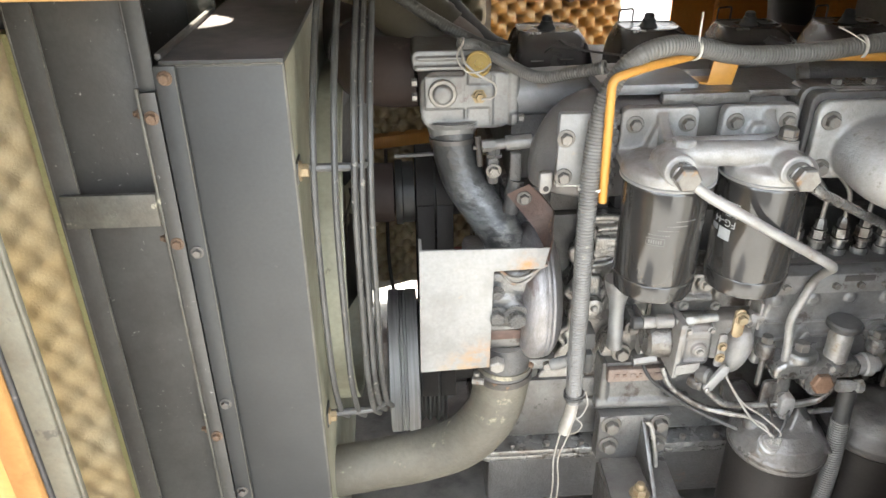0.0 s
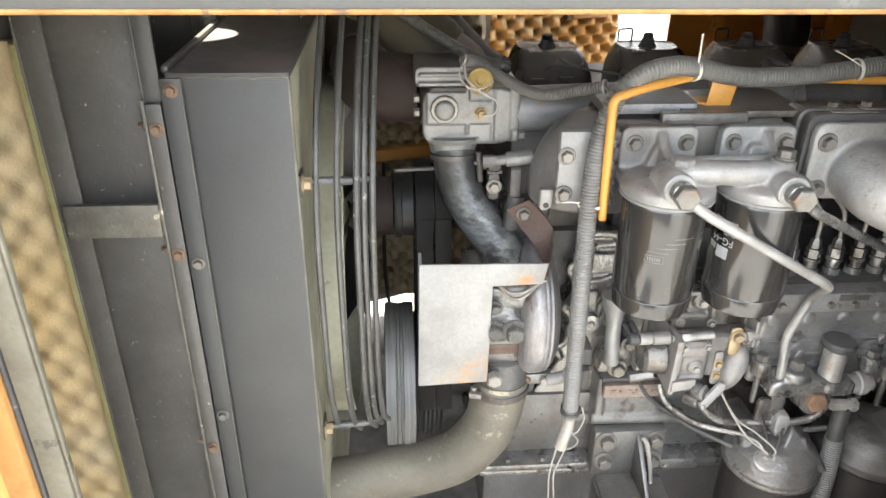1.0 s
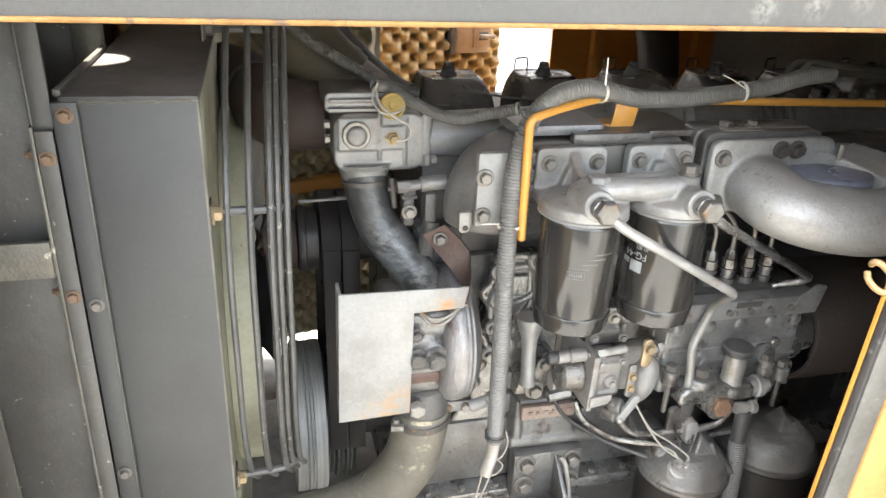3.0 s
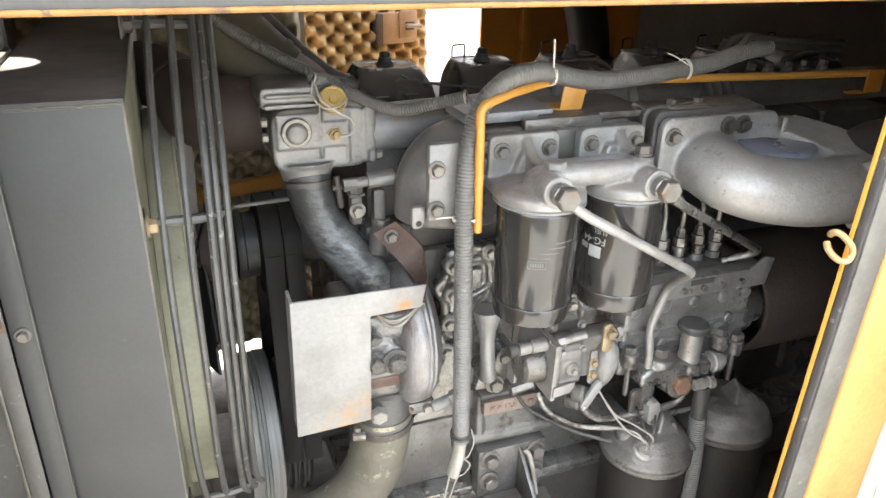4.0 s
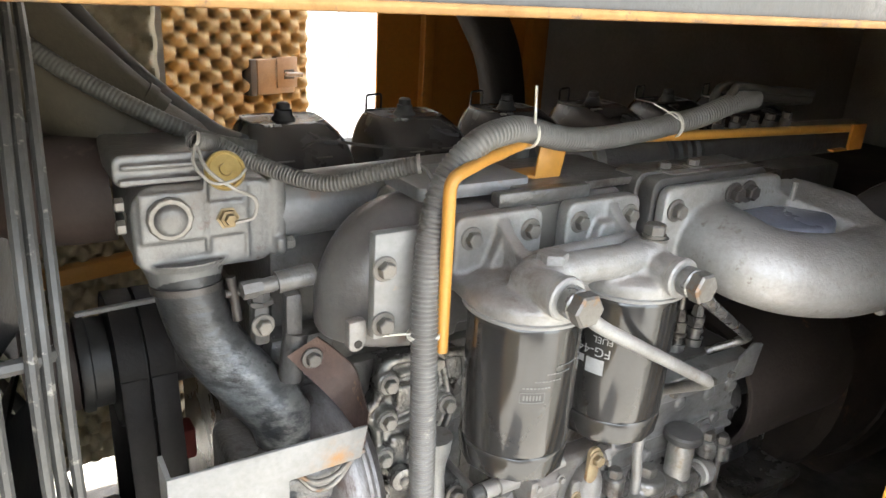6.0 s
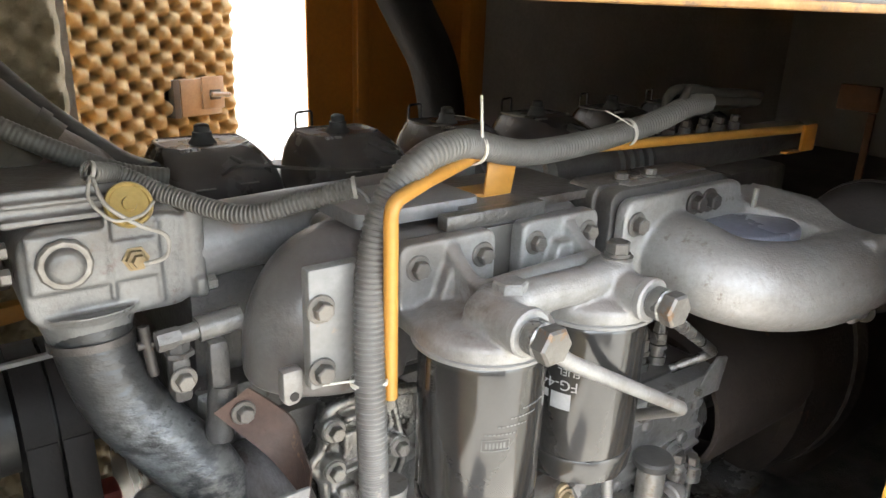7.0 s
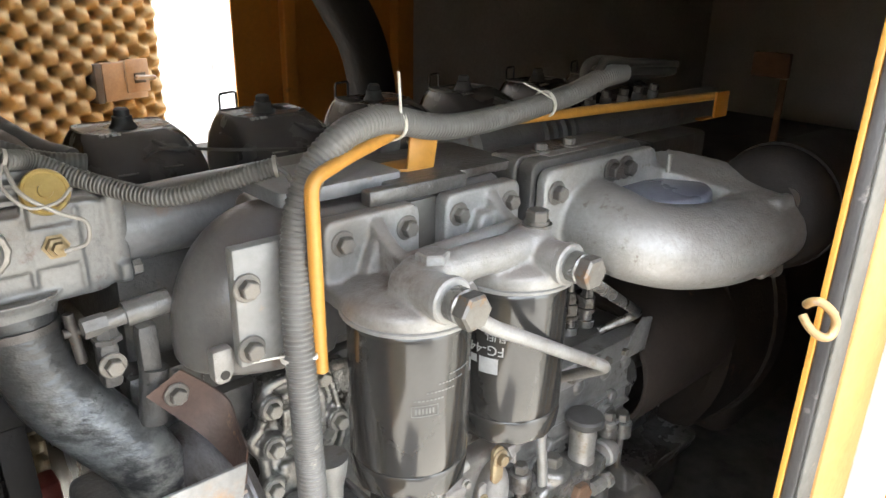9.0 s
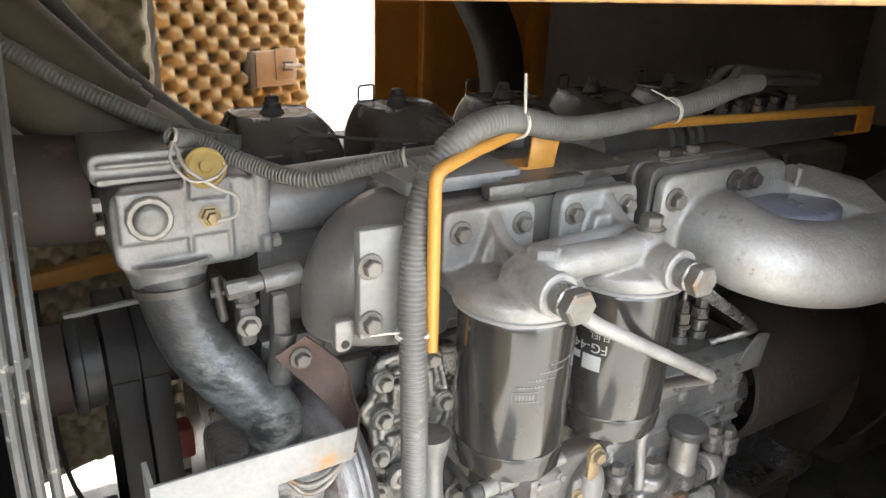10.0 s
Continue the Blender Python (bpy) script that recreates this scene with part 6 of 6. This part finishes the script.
bmesh.ops.create_uvsphere(bm, u_segments=28, v_segments=18, radius=1, matrix=Matrix.Translation((0.497, 0.868, 0.943)) @ Matrix.Rotation(radians(14), 4, "Y") @ Matrix.Diagonal((0.021, 0.022, 0.042, 1)))
part("governor_dome", bm, "alu", ip, "smooth pale dome")
bm = B()
lathe(bm, (0.366, 0.90, 0.945), (1, 0, 0), [(0, 0.012), (0.001, 0.022), (0.006, 0.027), (0.034, 0.030), (0.036, 0.036), (0.042, 0.036)], 28)
part("end_cap", bm, "alu_dirty", ip)
bm = B()
cyl(bm, (0.350, 0.885, 0.915), (0.385, 0.885, 0.92), 0.0085, 6)
part("end_fitting", bm, "bolt", ip)
bm = B()
cyl(bm, (0.336, 0.875, 0.992), (0.352, 0.875, 0.993), 0.0095, 14, bev=0.002)
part("stop_boot", bm, "rubber_plain", ip, "black rubber boot")
bm = B()
lathe(bm, (0.352, 0.875, 0.993), (1, 0, 0.02), [(0, 0.0098), (0.016, 0.0098), (0.017, 0.0085), (0.019, 0.0085), (0.020, 0.0105), (0.044, 0.0105), (0.046, 0.008)], 12)
part("stop_screw", bm, "alu", ip)
bm = B()
cyl(bm, (0.400, 0.872, 0.994), (0.412, 0.872, 0.995), 0.005, 12)
cyl(bm, (0.412, 0.870, 0.996), (0.424, 0.870, 0.997), 0.0095, 6)
cyl(bm, (0.424, 0.870, 0.997), (0.46, 0.870, 1.0), 0.0065, 14)
cyl(bm, (0.418, 0.868, 0.985), (0.418, 0.868, 0.96), 0.0022, 8)
part("link_rod", bm, "steel", ip)
bm = B()
plate(bm, rrect(0.470, 0.985, 0.486, 1.032, 0.0075), 0.838, 0.843, 0.001)
part("control_lever", bm, "bolt_gold", ip, "rusty passivated control lever")
bm = B()
plate(bm, rrect(0.458, 0.928, 0.470, 0.985, 0.004), 0.846, 0.851, 0.001)
part("side_lever", bm, "alu", ip)
for x, y, z, s in ((0.479, 0.838, 1.018, 0.014), (0.464, 0.846, 0.965, 0.010), (0.464, 0.846, 0.945, 0.010)):
    bolt(ip, (x, y, z), size=s, kind="hex", material="bolt_gold")
bm = B()
cyl(bm, (0.486, 0.845, 1.012), (0.512, 0.845, 1.016), 0.0075, 12)
cyl(bm, (0.494, 0.845, 1.013), (0.500, 0.845, 1.014), 0.012, 6)
box(bm, (0.505, 0.84, 0.995), (0.510, 0.87, 1.04), 0.002)
part("spring_anchor", bm, "alu", ip)
bm = B()
plate(bm, [(0.403, 0.912), (0.438, 0.918), (0.438, 0.934), (0.403, 0.93)], 0.849, 0.853, 0.001)
lathe(bm, (0.412, 0.8495, 0.921), (0, -1, 0), [(0, 0.0042), (0.0006, 0.0042), (0.0006, 0.0028), (-0.002, 0.0025)], 12)
part("ear", bm, "alu", ip)
bm = B()
lm = Matrix.Translation((0.461, 0.838, 0.913)) @ Matrix.Rotation(radians(32), 4, "Y")
plate(bm, [(p[0], p[1]) for p in rrect(-0.007, -0.026, 0.007, 0.026, 0.0065)], -0.003, 0.003, 0.001)
bm.transform(lm)
part("stop_lever", bm, "plate", ip, "pale stop lever")
bolt(ip, (0.449, 0.835, 0.894), size=0.009, kind="round", material="steel")
bm = B()
cyl(bm, (0.440, 0.855, 0.912), (0.452, 0.84, 0.915), 0.013, 16, bev=0.003)
cyl(bm, (0.432, 0.86, 0.895), (0.446, 0.842, 0.897), 0.010, 12, bev=0.002)
part("lever_shaft", bm, "engine", ip)
bm = B()
sweep(bm, smooth_path([(0.470, 0.842, 0.93), (0.482, 0.838, 0.905), (0.50, 0.833, 0.875), (0.522, 0.820, 0.845), (0.545, 0.800, 0.832), (0.546, 0.800, 0.824)], 8), 0.0016, 6)
sweep(bm, smooth_path([(0.468, 0.842, 0.928), (0.485, 0.836, 0.90), (0.508, 0.832, 0.868), (0.535, 0.820, 0.852), (0.556, 0.800, 0.838), (0.557, 0.800, 0.824)], 8), 0.0014, 6)
part("stop_wire", bm, "wire_pale", ip, "thin brown stop wire")
for k, pts in enumerate(([(0.555, 0.802, 0.826), (0.563, 0.806, 0.845), (0.578, 0.826, 0.850), (0.60, 0.85, 0.84)], [(0.546, 0.802, 0.826), (0.535, 0.812, 0.842), (0.515, 0.838, 0.838), (0.49, 0.87, 0.825)], [(0.550, 0.803, 0.828), (0.548, 0.815, 0.852), (0.552, 0.84, 0.862), (0.57, 0.87, 0.86)])):
    bm = B()
    sweep(bm, smooth_path(pts, 8), 0.0017, 6)
    part("switch_wire", bm, ("rubber_plain", "wire_pale", "starter")[k], ip, "thin loose switch wire")
# lift pump with primer
lp = thing("lift_pump", (0.62, 0.84, 0.90), "fuel lift pump with a hand primer", "lift pump")
bm = B()
plate(bm, [(0.545, 0.908), (0.60, 0.905), (0.60, 0.885), (0.635, 0.885), (0.64, 0.905), (0.678, 0.905), (0.678, 0.930), (0.645, 0.938), (0.56, 0.938), (0.545, 0.928)], 0.832, 0.878, 0.006, 3)
cyl(bm, (0.588, 0.85, 0.932), (0.588, 0.85, 0.95), 0.024, 24, bev=0.004)
box(bm, (0.575, 0.87, 0.895), (0.65, 0.90, 0.95), 0.01)
lathe(bm, (0.618, 0.86, 0.902), (0, -1, 0.12), [(0, 0.028), (0.022, 0.026), (0.026, 0.024)], 24)
lathe(bm, (0.641, 0.848, 0.915), (0, 0, 1), [(0, 0.022), (0.014, 0.020), (0.016, 0.017)], 24)
part("body", cast(bm, 0.0017, 4), "alu_dirty", lp)
bm = B()
lathe(bm, (0.676, 0.850, 0.917), (1, 0, 0), [(0, 0.015), (0.012, 0.015), (0.014, 0.018), (0.024, 0.018), (0.026, 0.013), (0.036, 0.012)], 20)
part("outlet", bm, "alu", lp)
bolt(lp, (0.588, 0.85, 0.95), axis=(0, 0, 1), size=0.022, kind="plain")
bm = B()
lathe(bm, (0.641, 0.848, 0.930), (0, 0, 1), [(0, 0.015), (0.003, 0.0165), (0.006, 0.0175), (0.008, 0.0165), (0.044, 0.0170), (0.048, 0.0155), (0.052, 0.0135), (0.056, 0.0135)], 32)
part("primer_barrel", bm, "steel", lp)
bm = B()
lathe(bm, (0.641, 0.848, 0.984), (0, 0, 1), [(0, 0.0145), (0.003, 0.022), (0.006, 0.0245), (0.012, 0.0245), (0.015, 0.022), (0.0145, 0.002)], 36)
part("primer_knob", bm, "rubber_plain", lp, "black plastic primer knob")
bm = B()
lathe(bm, (0.618, 0.836, 0.902), (0, -1, 0.12), [(0, 0.024), (0.006, 0.024), (0.006, 0.0205)], 24)
part("plug_seat", bm, "alu_dirty", lp)
bm = B()
lathe(bm, (0.618, 0.830, 0.9027), (0, -1, 0.12), [(0, 0.0165), (0.008, 0.0165), (0.010, 0.014)], 6)
part("plug", bm, "orange_rust", lp, "rusty hexagon plug")
bm = B()
lathe(bm, (0.646, 0.832, 0.893), (1, 0, -0.05), [(0, 0.006), (0.001, 0.0095), (0.022, 0.0095), (0.023, 0.007), (0.028, 0.007), (0.029, 0.011), (0.038, 0.011), (0.04, 0.008)], 8)
part("tap", bm, "steel", lp, "bright steel tap fitting")
for x, z in ((0.536, 0.968), (0.739, 0.952), (0.706, 0.968)):
    bm = B()
    lathe(bm, (x, 0.856, z - 0.03), (0, 0, 1), [(0, 0.011), (0.001, 0.0135), (0.022, 0.0135), (0.024, 0.011)], 20)
    cyl(bm, (x + 0.002, 0.858, z - 0.085), (x, 0.856, z - 0.03), 0.0045, 10)
    box(bm, (x - 0.008, 0.862, z - 0.028), (x + 0.008, 0.88, z - 0.01), 0.003)
    u = part("union", bm, "engine", lp)
    bolt(lp, (x, 0.856, z - 0.006), axis=(0, 0, 1), size=0.018, kind="plain")
bm = B()
lathe(bm, (0.708, 0.872, 0.965), (0, -1, 0), [(0, 0.02), (0.006, 0.02), (0.007, 0.014), (0.014, 0.013)], 24)
part("inspection_plug", bm, "engine", lp)
for x, z0, z1 in ((0.553, 0.83, 0.895), (0.572, 0.855, 0.905)):
    bm = B()
    plate(bm, rrect(x - 0.011, z0, x + 0.011, z1, 0.008), 0.846, 0.853, 0.0015)
    lathe(bm, (x, 0.8465, z0 + 0.014), (0, -1, 0), [(0, 0.0065), (0.004, 0.0065), (0.0045, 0.005)], 6)
    part("hanger", bm, "engine", lp)
# small return pipes
rp = thing("return_pipe", (0.55, 0.84, 0.85), "thin steel return pipes held by a clip", "pipe")
bm = B()
sweep(bm, bend_path([(0.448, 0.86, 0.90), (0.462, 0.85, 0.875), (0.488, 0.85, 0.852), (0.527, 0.85, 0.848), (0.602, 0.842, 0.852), (0.632, 0.84, 0.860), (0.648, 0.842, 0.885)], 0.02), 0.0058, 12)
part("pipe_run", bm, "alu_dirty", rp)
bm = B()
sweep(bm, bend_path([(0.405, 0.90, 0.89), (0.415, 0.89, 0.86), (0.46, 0.87, 0.832), (0.53, 0.852, 0.822), (0.67, 0.855, 0.826)], 0.03), 0.005, 12)
part("pipe_run", bm, "alu_dirty", rp)
bm = B()
sweep(bm, bend_path([(0.388, 0.96, 0.87), (0.40, 0.93, 0.84), (0.46, 0.88, 0.815), (0.52, 0.85, 0.80)], 0.03), 0.003, 8)
part("dark_wire", bm, "rubber_plain", rp)
bm = B()
plate(bm, [(0.568, 0.868), (0.575, 0.874), (0.588, 0.872), (0.592, 0.862), (0.590, 0.835), (0.583, 0.829), (0.573, 0.832), (0.569, 0.842)], 0.832, 0.862, 0.003)
part("clip", bm, "alu", rp)
bolt(rp, (0.580, 0.832, 0.838), size=0.010, kind="round")
# oil filters
def oil_filter(x, y, z, r, label, switch, paint="engine"):
    t = thing("oil_filter", (x, y, z - 0.2), label, "oil filter", "two oil filters")
    bm = B()
    lathe(bm, (x, y, z - 0.012), (0, 0, 1), [(0, r - 0.003), (0.002, r), (0.006, r), (0.008, r - 0.003), (0.010, r - 0.001), (0.014, r), (0.018, r - 0.003), (0.036, r - 0.011), (0.050, r - 0.03), (0.054, r - 0.05)], 44)
    b2 = bmesh.new()
    base = [(-0.048, -0.052, 0.008), (0.045, -0.052, 0.008), (0.05, 0.03, 0.02), (-0.03, 0.03, 0.02)]
    vs = [b2.verts.new((x + 0.02 + p[0], y + p[1], z + p[2])) for p in base]
    tip = [b2.verts.new((x + 0.012, y - 0.012, z + 0.066)), b2.verts.new((x + 0.026, y + 0.012, z + 0.068))]
    b2.faces.new((vs[0], vs[1], tip[0]))
    b2.faces.new((vs[1], vs[2], tip[1], tip[0]))
    b2.faces.new((vs[2], vs[3], tip[1]))
    b2.faces.new((vs[3], vs[0], tip[0], tip[1]))
    b2.faces.new(vs[::-1])
    bmesh.ops.bevel(b2, geom=b2.edges[:], offset=0.004, segments=2, profile=0.5, affect="EDGES", clamp_overlap=True)
    join_bm(bm, b2)
    box(bm, (x - 0.06, y - 0.01, z + 0.012), (x - 0.015, y + 0.10, z + 0.045), 0.010, 3)
    sweep(bm, [V(x + 0.030, y - 0.020, z + 0.052), V(x + 0.040, y - 0.045, z + 0.012)], 0.0035, 8)
    lathe(bm, (x - 0.036, y - 0.028, z + 0.004), (0, -0.45, 0.9), [(0, 0.024), (0.014, 0.021), (0.018, 0.017)], 20)
    part("filter_head", cast(bm, 0.0020, 3), paint, t)
    bm = B()
    lathe(bm, (x, y, z - 0.20), (0, 0, 1), [(0, r - 0.02), (0.01, r - 0.006), (0.185, r - 0.005), (0.187, r - 0.010)], 40)
    part("canister", bm, "rubber_sooty", t)
    if switch:
        bm = B()
        lathe(bm, (x - 0.036, y - 0.035, z + 0.018), (0, -0.45, 0.9), [(0, 0.017), (0.012, 0.017), (0.014, 0.014), (0.022, 0.013)], 18)
        part("switch", bm, "alu", t, "dirty pressure switch")
        for k in range(2):
            bolt(t, (x - 0.041 + 0.011 * k, y - 0.046, z + 0.038), axis=(0, -0.45, 0.9), size=0.010, kind="nut", material="steel")
    return t


oil_filter(0.585, 0.845, 0.782, 0.074, "grey cast oil filter head with a pressure switch and canister", True)
# darker paint than its twin imitates the shade further in
oil_filter(0.775, 0.885, 0.765, 0.086, "cast oil filter head beside its twin, shade put into its darker paint", False, "engine_dark")
drain = thing("drain_hose", (0.65, 0.82, 0.5), "grey corrugated drain hose beside the oil filter", "hose")
bm = B()
cyl(bm, (0.669, 0.835, 0.885), (0.670, 0.832, 0.82), 0.0125, 18)
part("upper_sleeve", bm, "rubber_plain", drain)
bm = B()
corrugated(bm, [(0.670, 0.832, 0.826), (0.670, 0.829, 0.80), (0.669, 0.822, 0.74), (0.664, 0.815, 0.66), (0.655, 0.81, 0.5)], 0.0142)
part("hose_body", bm, "conduit", drain)
# starter motor
st = thing("starter_motor", (0.95, 0.93, 0.82), "dark brown dusty starter motor beside the pump", "starter motor")
bm = B()
lathe(bm, (0.80, 0.965, 0.965), (1, 0, 0), [(0.10, 0.02), (0.10, 0.094), (0.002, 0.096), (0.0, 0.098), (0.0, 0.104), (0.004, 0.106), (0.25, 0.104), (0.26, 0.09), (0.27, 0.03)], 48)
part("body", bm, "starter", st)
bm = B()
lathe(bm, (0.775, 0.965, 0.975), (1, 0, 0), [(0, 0.03), (0.002, 0.045), (0.125, 0.05)], 28)
part("nose", bm, "engine_dark", st)

# ---------- loom conduits, yellow bar ----------
loom = thing("cable_conduit", (0.25, 0.84, 0.88), "grey corrugated cable conduit tied along the engine", "conduit")
bm = B()
corrugated(bm, [(0.250, 0.835, 0.888), (0.246, 0.828, 0.96), (0.243, 0.826, 1.08), (0.241, 0.828, 1.18), (0.244, 0.838, 1.26), (0.252, 0.846, 1.32), (0.268, 0.850, 1.362), (0.295, 0.848, 1.388), (0.330, 0.855, 1.395), (0.364, 0.872, 1.390), (0.42, 0.885, 1.376), (0.47, 0.892, 1.372), (0.53, 0.897, 1.374), (0.586, 0.902, 1.378), (0.64, 0.903, 1.386), (0.69, 0.905, 1.398), (0.74, 0.914, 1.400)], 0.0121, 0.0042, 0.0010)
part("conduit_run", bm, "conduit", loom)
for k, (dy, dz, r) in enumerate(((0.0, 0.0, 0.0062), (0.010, 0.008, 0.0055), (-0.004, 0.009, 0.0048), (0.014, -0.003, 0.0055))):
    bm = B()
    sweep(bm, smooth_path([(0.64 + 0.015 * k, 0.904, 1.388), (0.665 + 0.01 * k, 0.909 + dy, 1.396 + dz * 1.5), (0.70, 0.912 + dy, 1.402 + dz * 1.7), (0.76, 0.918 + dy, 1.401 + dz), (0.86, 0.935 + dy, 1.393 + dz), (0.95, 0.98 + dy, 1.381 + dz), (1.02, 1.10 + dy, 1.35 + dz), (1.06, 1.24 + dy, 1.29)], 8), r, 10)
    part("bare_cable", bm, "conduit_dark", loom, "dark cable leaving the conduit")
bm = B()
sweep(bm, smooth_path([(0.250, 0.836, 0.888), (0.247, 0.835, 0.86), (0.238, 0.832, 0.83)], 6), 0.011, 12, flat=0.8)
part("bundle_end", bm, "wire_pale", loom, "pale taped wire bundle")
for k, pts in enumerate(([(0.245, 0.835, 0.862), (0.262, 0.838, 0.85), (0.275, 0.845, 0.868), (0.272, 0.85, 0.89)], [(0.243, 0.835, 0.86), (0.252, 0.84, 0.83), (0.246, 0.842, 0.80), (0.238, 0.845, 0.76), (0.243, 0.848, 0.70), (0.240, 0.848, 0.62)],
                         [(0.240, 0.835, 0.85), (0.236, 0.842, 0.81), (0.231, 0.845, 0.76), (0.234, 0.848, 0.69), (0.225, 0.848, 0.60)], [(0.247, 0.835, 0.86), (0.268, 0.84, 0.835), (0.262, 0.845, 0.815), (0.246, 0.845, 0.812)])):
    bm = B()
    sweep(bm, smooth_path(pts, 8), 0.0013, 6)
    part("loose_wire", bm, "wire_pale", loom)
bm = B()
for dz in (0, 0.006):
    lathe(bm, (0.250, 0.8355, 0.893 + dz), (0, 0.05, 1), [(0, 0.0125), (0, 0.0148), (0.004, 0.0148), (0.004, 0.0125)], 20, cap=False)
part("tape_wrap", bm, "rubber_plain", loom)
bar = thing("yellow_bar", (0.27, 0.845, 1.21), "bent yellow painted steel rod holding the conduit", "rod")
bm = B()
sweep(bm, bend_path([(0.2605, 0.833, 1.208), (0.2545, 0.826, 1.366), (0.300, 0.844, 1.374), (0.376, 0.882, 1.378), (0.42, 0.898, 1.372), (0.583, 0.900, 1.366), (0.925, 0.888, 1.360)], 0.012), 0.0055, 14)
part("rod", bm, "yellow", bar)
bm = B()
box(bm, (0.910, 0.880, 1.332), (0.942, 0.884, 1.366), 0.001)
part("end_tab", bm, "yellow_in", bar)
bm = B()
box(bm, (0.878, 0.8805, 1.3315), (0.9095, 0.890, 1.3345), 0.001)
part("end_foot", bm, "yellow_in", bar)
bm = B()
plate(bm, [(0.402, 1.372), (0.436, 1.370), (0.430, 1.336), (0.398, 1.337)], 0.896, 0.899, 0.001)
plate(bm, [(0.378, 0.914), (0.398, 0.896), (0.430, 0.896), (0.430, 0.93), (0.385, 0.93)], 1.335, 1.338, 0.001, axes="xy")
part("tab", bm, "yellow", bar)
loose = thing("cable_conduit", (0.17, 0.93, 1.35), "cut end of a grey corrugated conduit lying on the pipe", "conduit")
bm = B()
corrugated(bm, [(0.094, 0.982, 1.374), (0.118, 1.000, 1.366), (0.148, 0.985, 1.350), (0.19, 0.935, 1.340), (0.23, 0.908, 1.352), (0.262, 0.888, 1.363)], 0.0079, 0.0034, 0.0008, 12, cap=False)
part("conduit_run", bm, "conduit_old", loose)
for p, a in (((0.094, 0.982, 1.374), (-0.75, -0.1, 0.3)), ((0.262, 0.888, 1.363), (0.8, -0.5, 0.15))):
    bm = B()
    lathe(bm, p, a, [(-0.002, 0.0068), (-0.002, 0.0088), (0.0008, 0.0088), (0.0008, 0.0068)], 20, cap=False)
    part("cut_end", bm, "wire_pale", loose, "pale cut end of the conduit")
bm = B()
sweep(bm, smooth_path([(0.245, 0.898, 1.363), (0.262, 0.884, 1.362), (0.268, 0.874, 1.35), (0.262, 0.862, 1.345)], 6), 0.0022, 8)
part("wire_end", bm, "conduit", loose)
cable2 = thing("black_cable", (0.0, 1.1, 1.38), "thick black cables slung over the thermostat", "cable")
bm = B()
sweep(bm, smooth_path([(0.165, 1.08, 1.345), (0.14, 1.12, 1.355), (0.09, 1.2, 1.40), (0.05, 1.27, 1.45), (0.0, 1.34, 1.52)], 8), 0.011, 12)
part("cable_run", bm, "rubber_plain", cable2)
for p, a, tail, thick in (((0.364, 0.874, 1.387), (1, 0.35, 0), (0.366, 0.868, 1.43), 0.0013), ((0.589, 0.902, 1.378), (1, 0.05, 0.05), (0.556, 0.903, 1.402), 0.0008), ((0.244, 0.838, 1.225), (0, 0.05, 1), (0.214, 0.856, 1.222), 0.0010)):
    tie = thing("cable_tie", p, "white nylon cable tie round the conduit", "cable tie", "white cable ties")
    bm = B()
    lathe(bm, Vector(p) - Vector(a).normalized() * 0.002, a, [(0, 0.0132), (0, 0.0147), (0.004, 0.0147), (0.004, 0.0132)], 24, cap=False)
    part("strap", bm, "white_plastic", tie)
    bm = B()
    q = Vector(p)
    sweep(bm, smooth_path([q + V(0, -0.012, 0.006), q.lerp(Vector(tail), 0.5) + V(0, -0.006, 0.004), tail], 6), thick, 6)
    part("tail", bm, "white_plastic", tie)
lead = thing("black_cable", (-0.02, 1.76, 0.5), "thin black lead hanging before the far foam", "cable")
bm = B()
sweep(bm, smooth_path([(-0.026, 1.775, 0.93), (-0.029, 1.772, 0.80), (-0.031, 1.765, 0.655), (-0.028, 1.76, 0.58), (-0.020, 1.75, 0.52), (-0.004, 1.73, 0.47)], 8), 0.005, 8)
part("cable_run", bm, "rubber_plain", lead)
exh = thing("exhaust_hose", (0.95, 1.6, 1.3), "black flexible exhaust hose hanging in the canopy", "hose")
bm = B()
sweep(bm, smooth_path([(0.60, 1.60, 1.80), (0.70, 1.60, 1.62), (0.79, 1.60, 1.475), (0.842, 1.60, 1.39), (0.866, 1.60, 1.31), (0.872, 1.59, 1.22), (0.872, 1.55, 1.10)], 10), 0.047, 28)
part("hose_body", bm, "rubber_sooty", exh)
bm = B()
lathe(bm, (0.876, 1.595, 1.27), (-0.06, 0.05, -1), [(0, 0.047), (0, 0.050), (0.014, 0.050), (0.014, 0.047)], 32, cap=False)
part("clamp", bm, "rust", exh, "rusty hose clamp")
upc = thing("cable_conduit", (0.0, 1.1, 1.4), "grey corrugated conduit lying along the wide hose", "conduit")
bm = B()
corrugated(bm, [(0.17, 1.055, 1.346), (0.13, 1.06, 1.355), (0.07, 1.068, 1.385), (0.0, 1.100, 1.428), (-0.08, 1.145, 1.495), (-0.16, 1.195, 1.57)], 0.0088, 0.0040, 0.0005)
part("conduit_run", bm, "conduit_dark", upc)
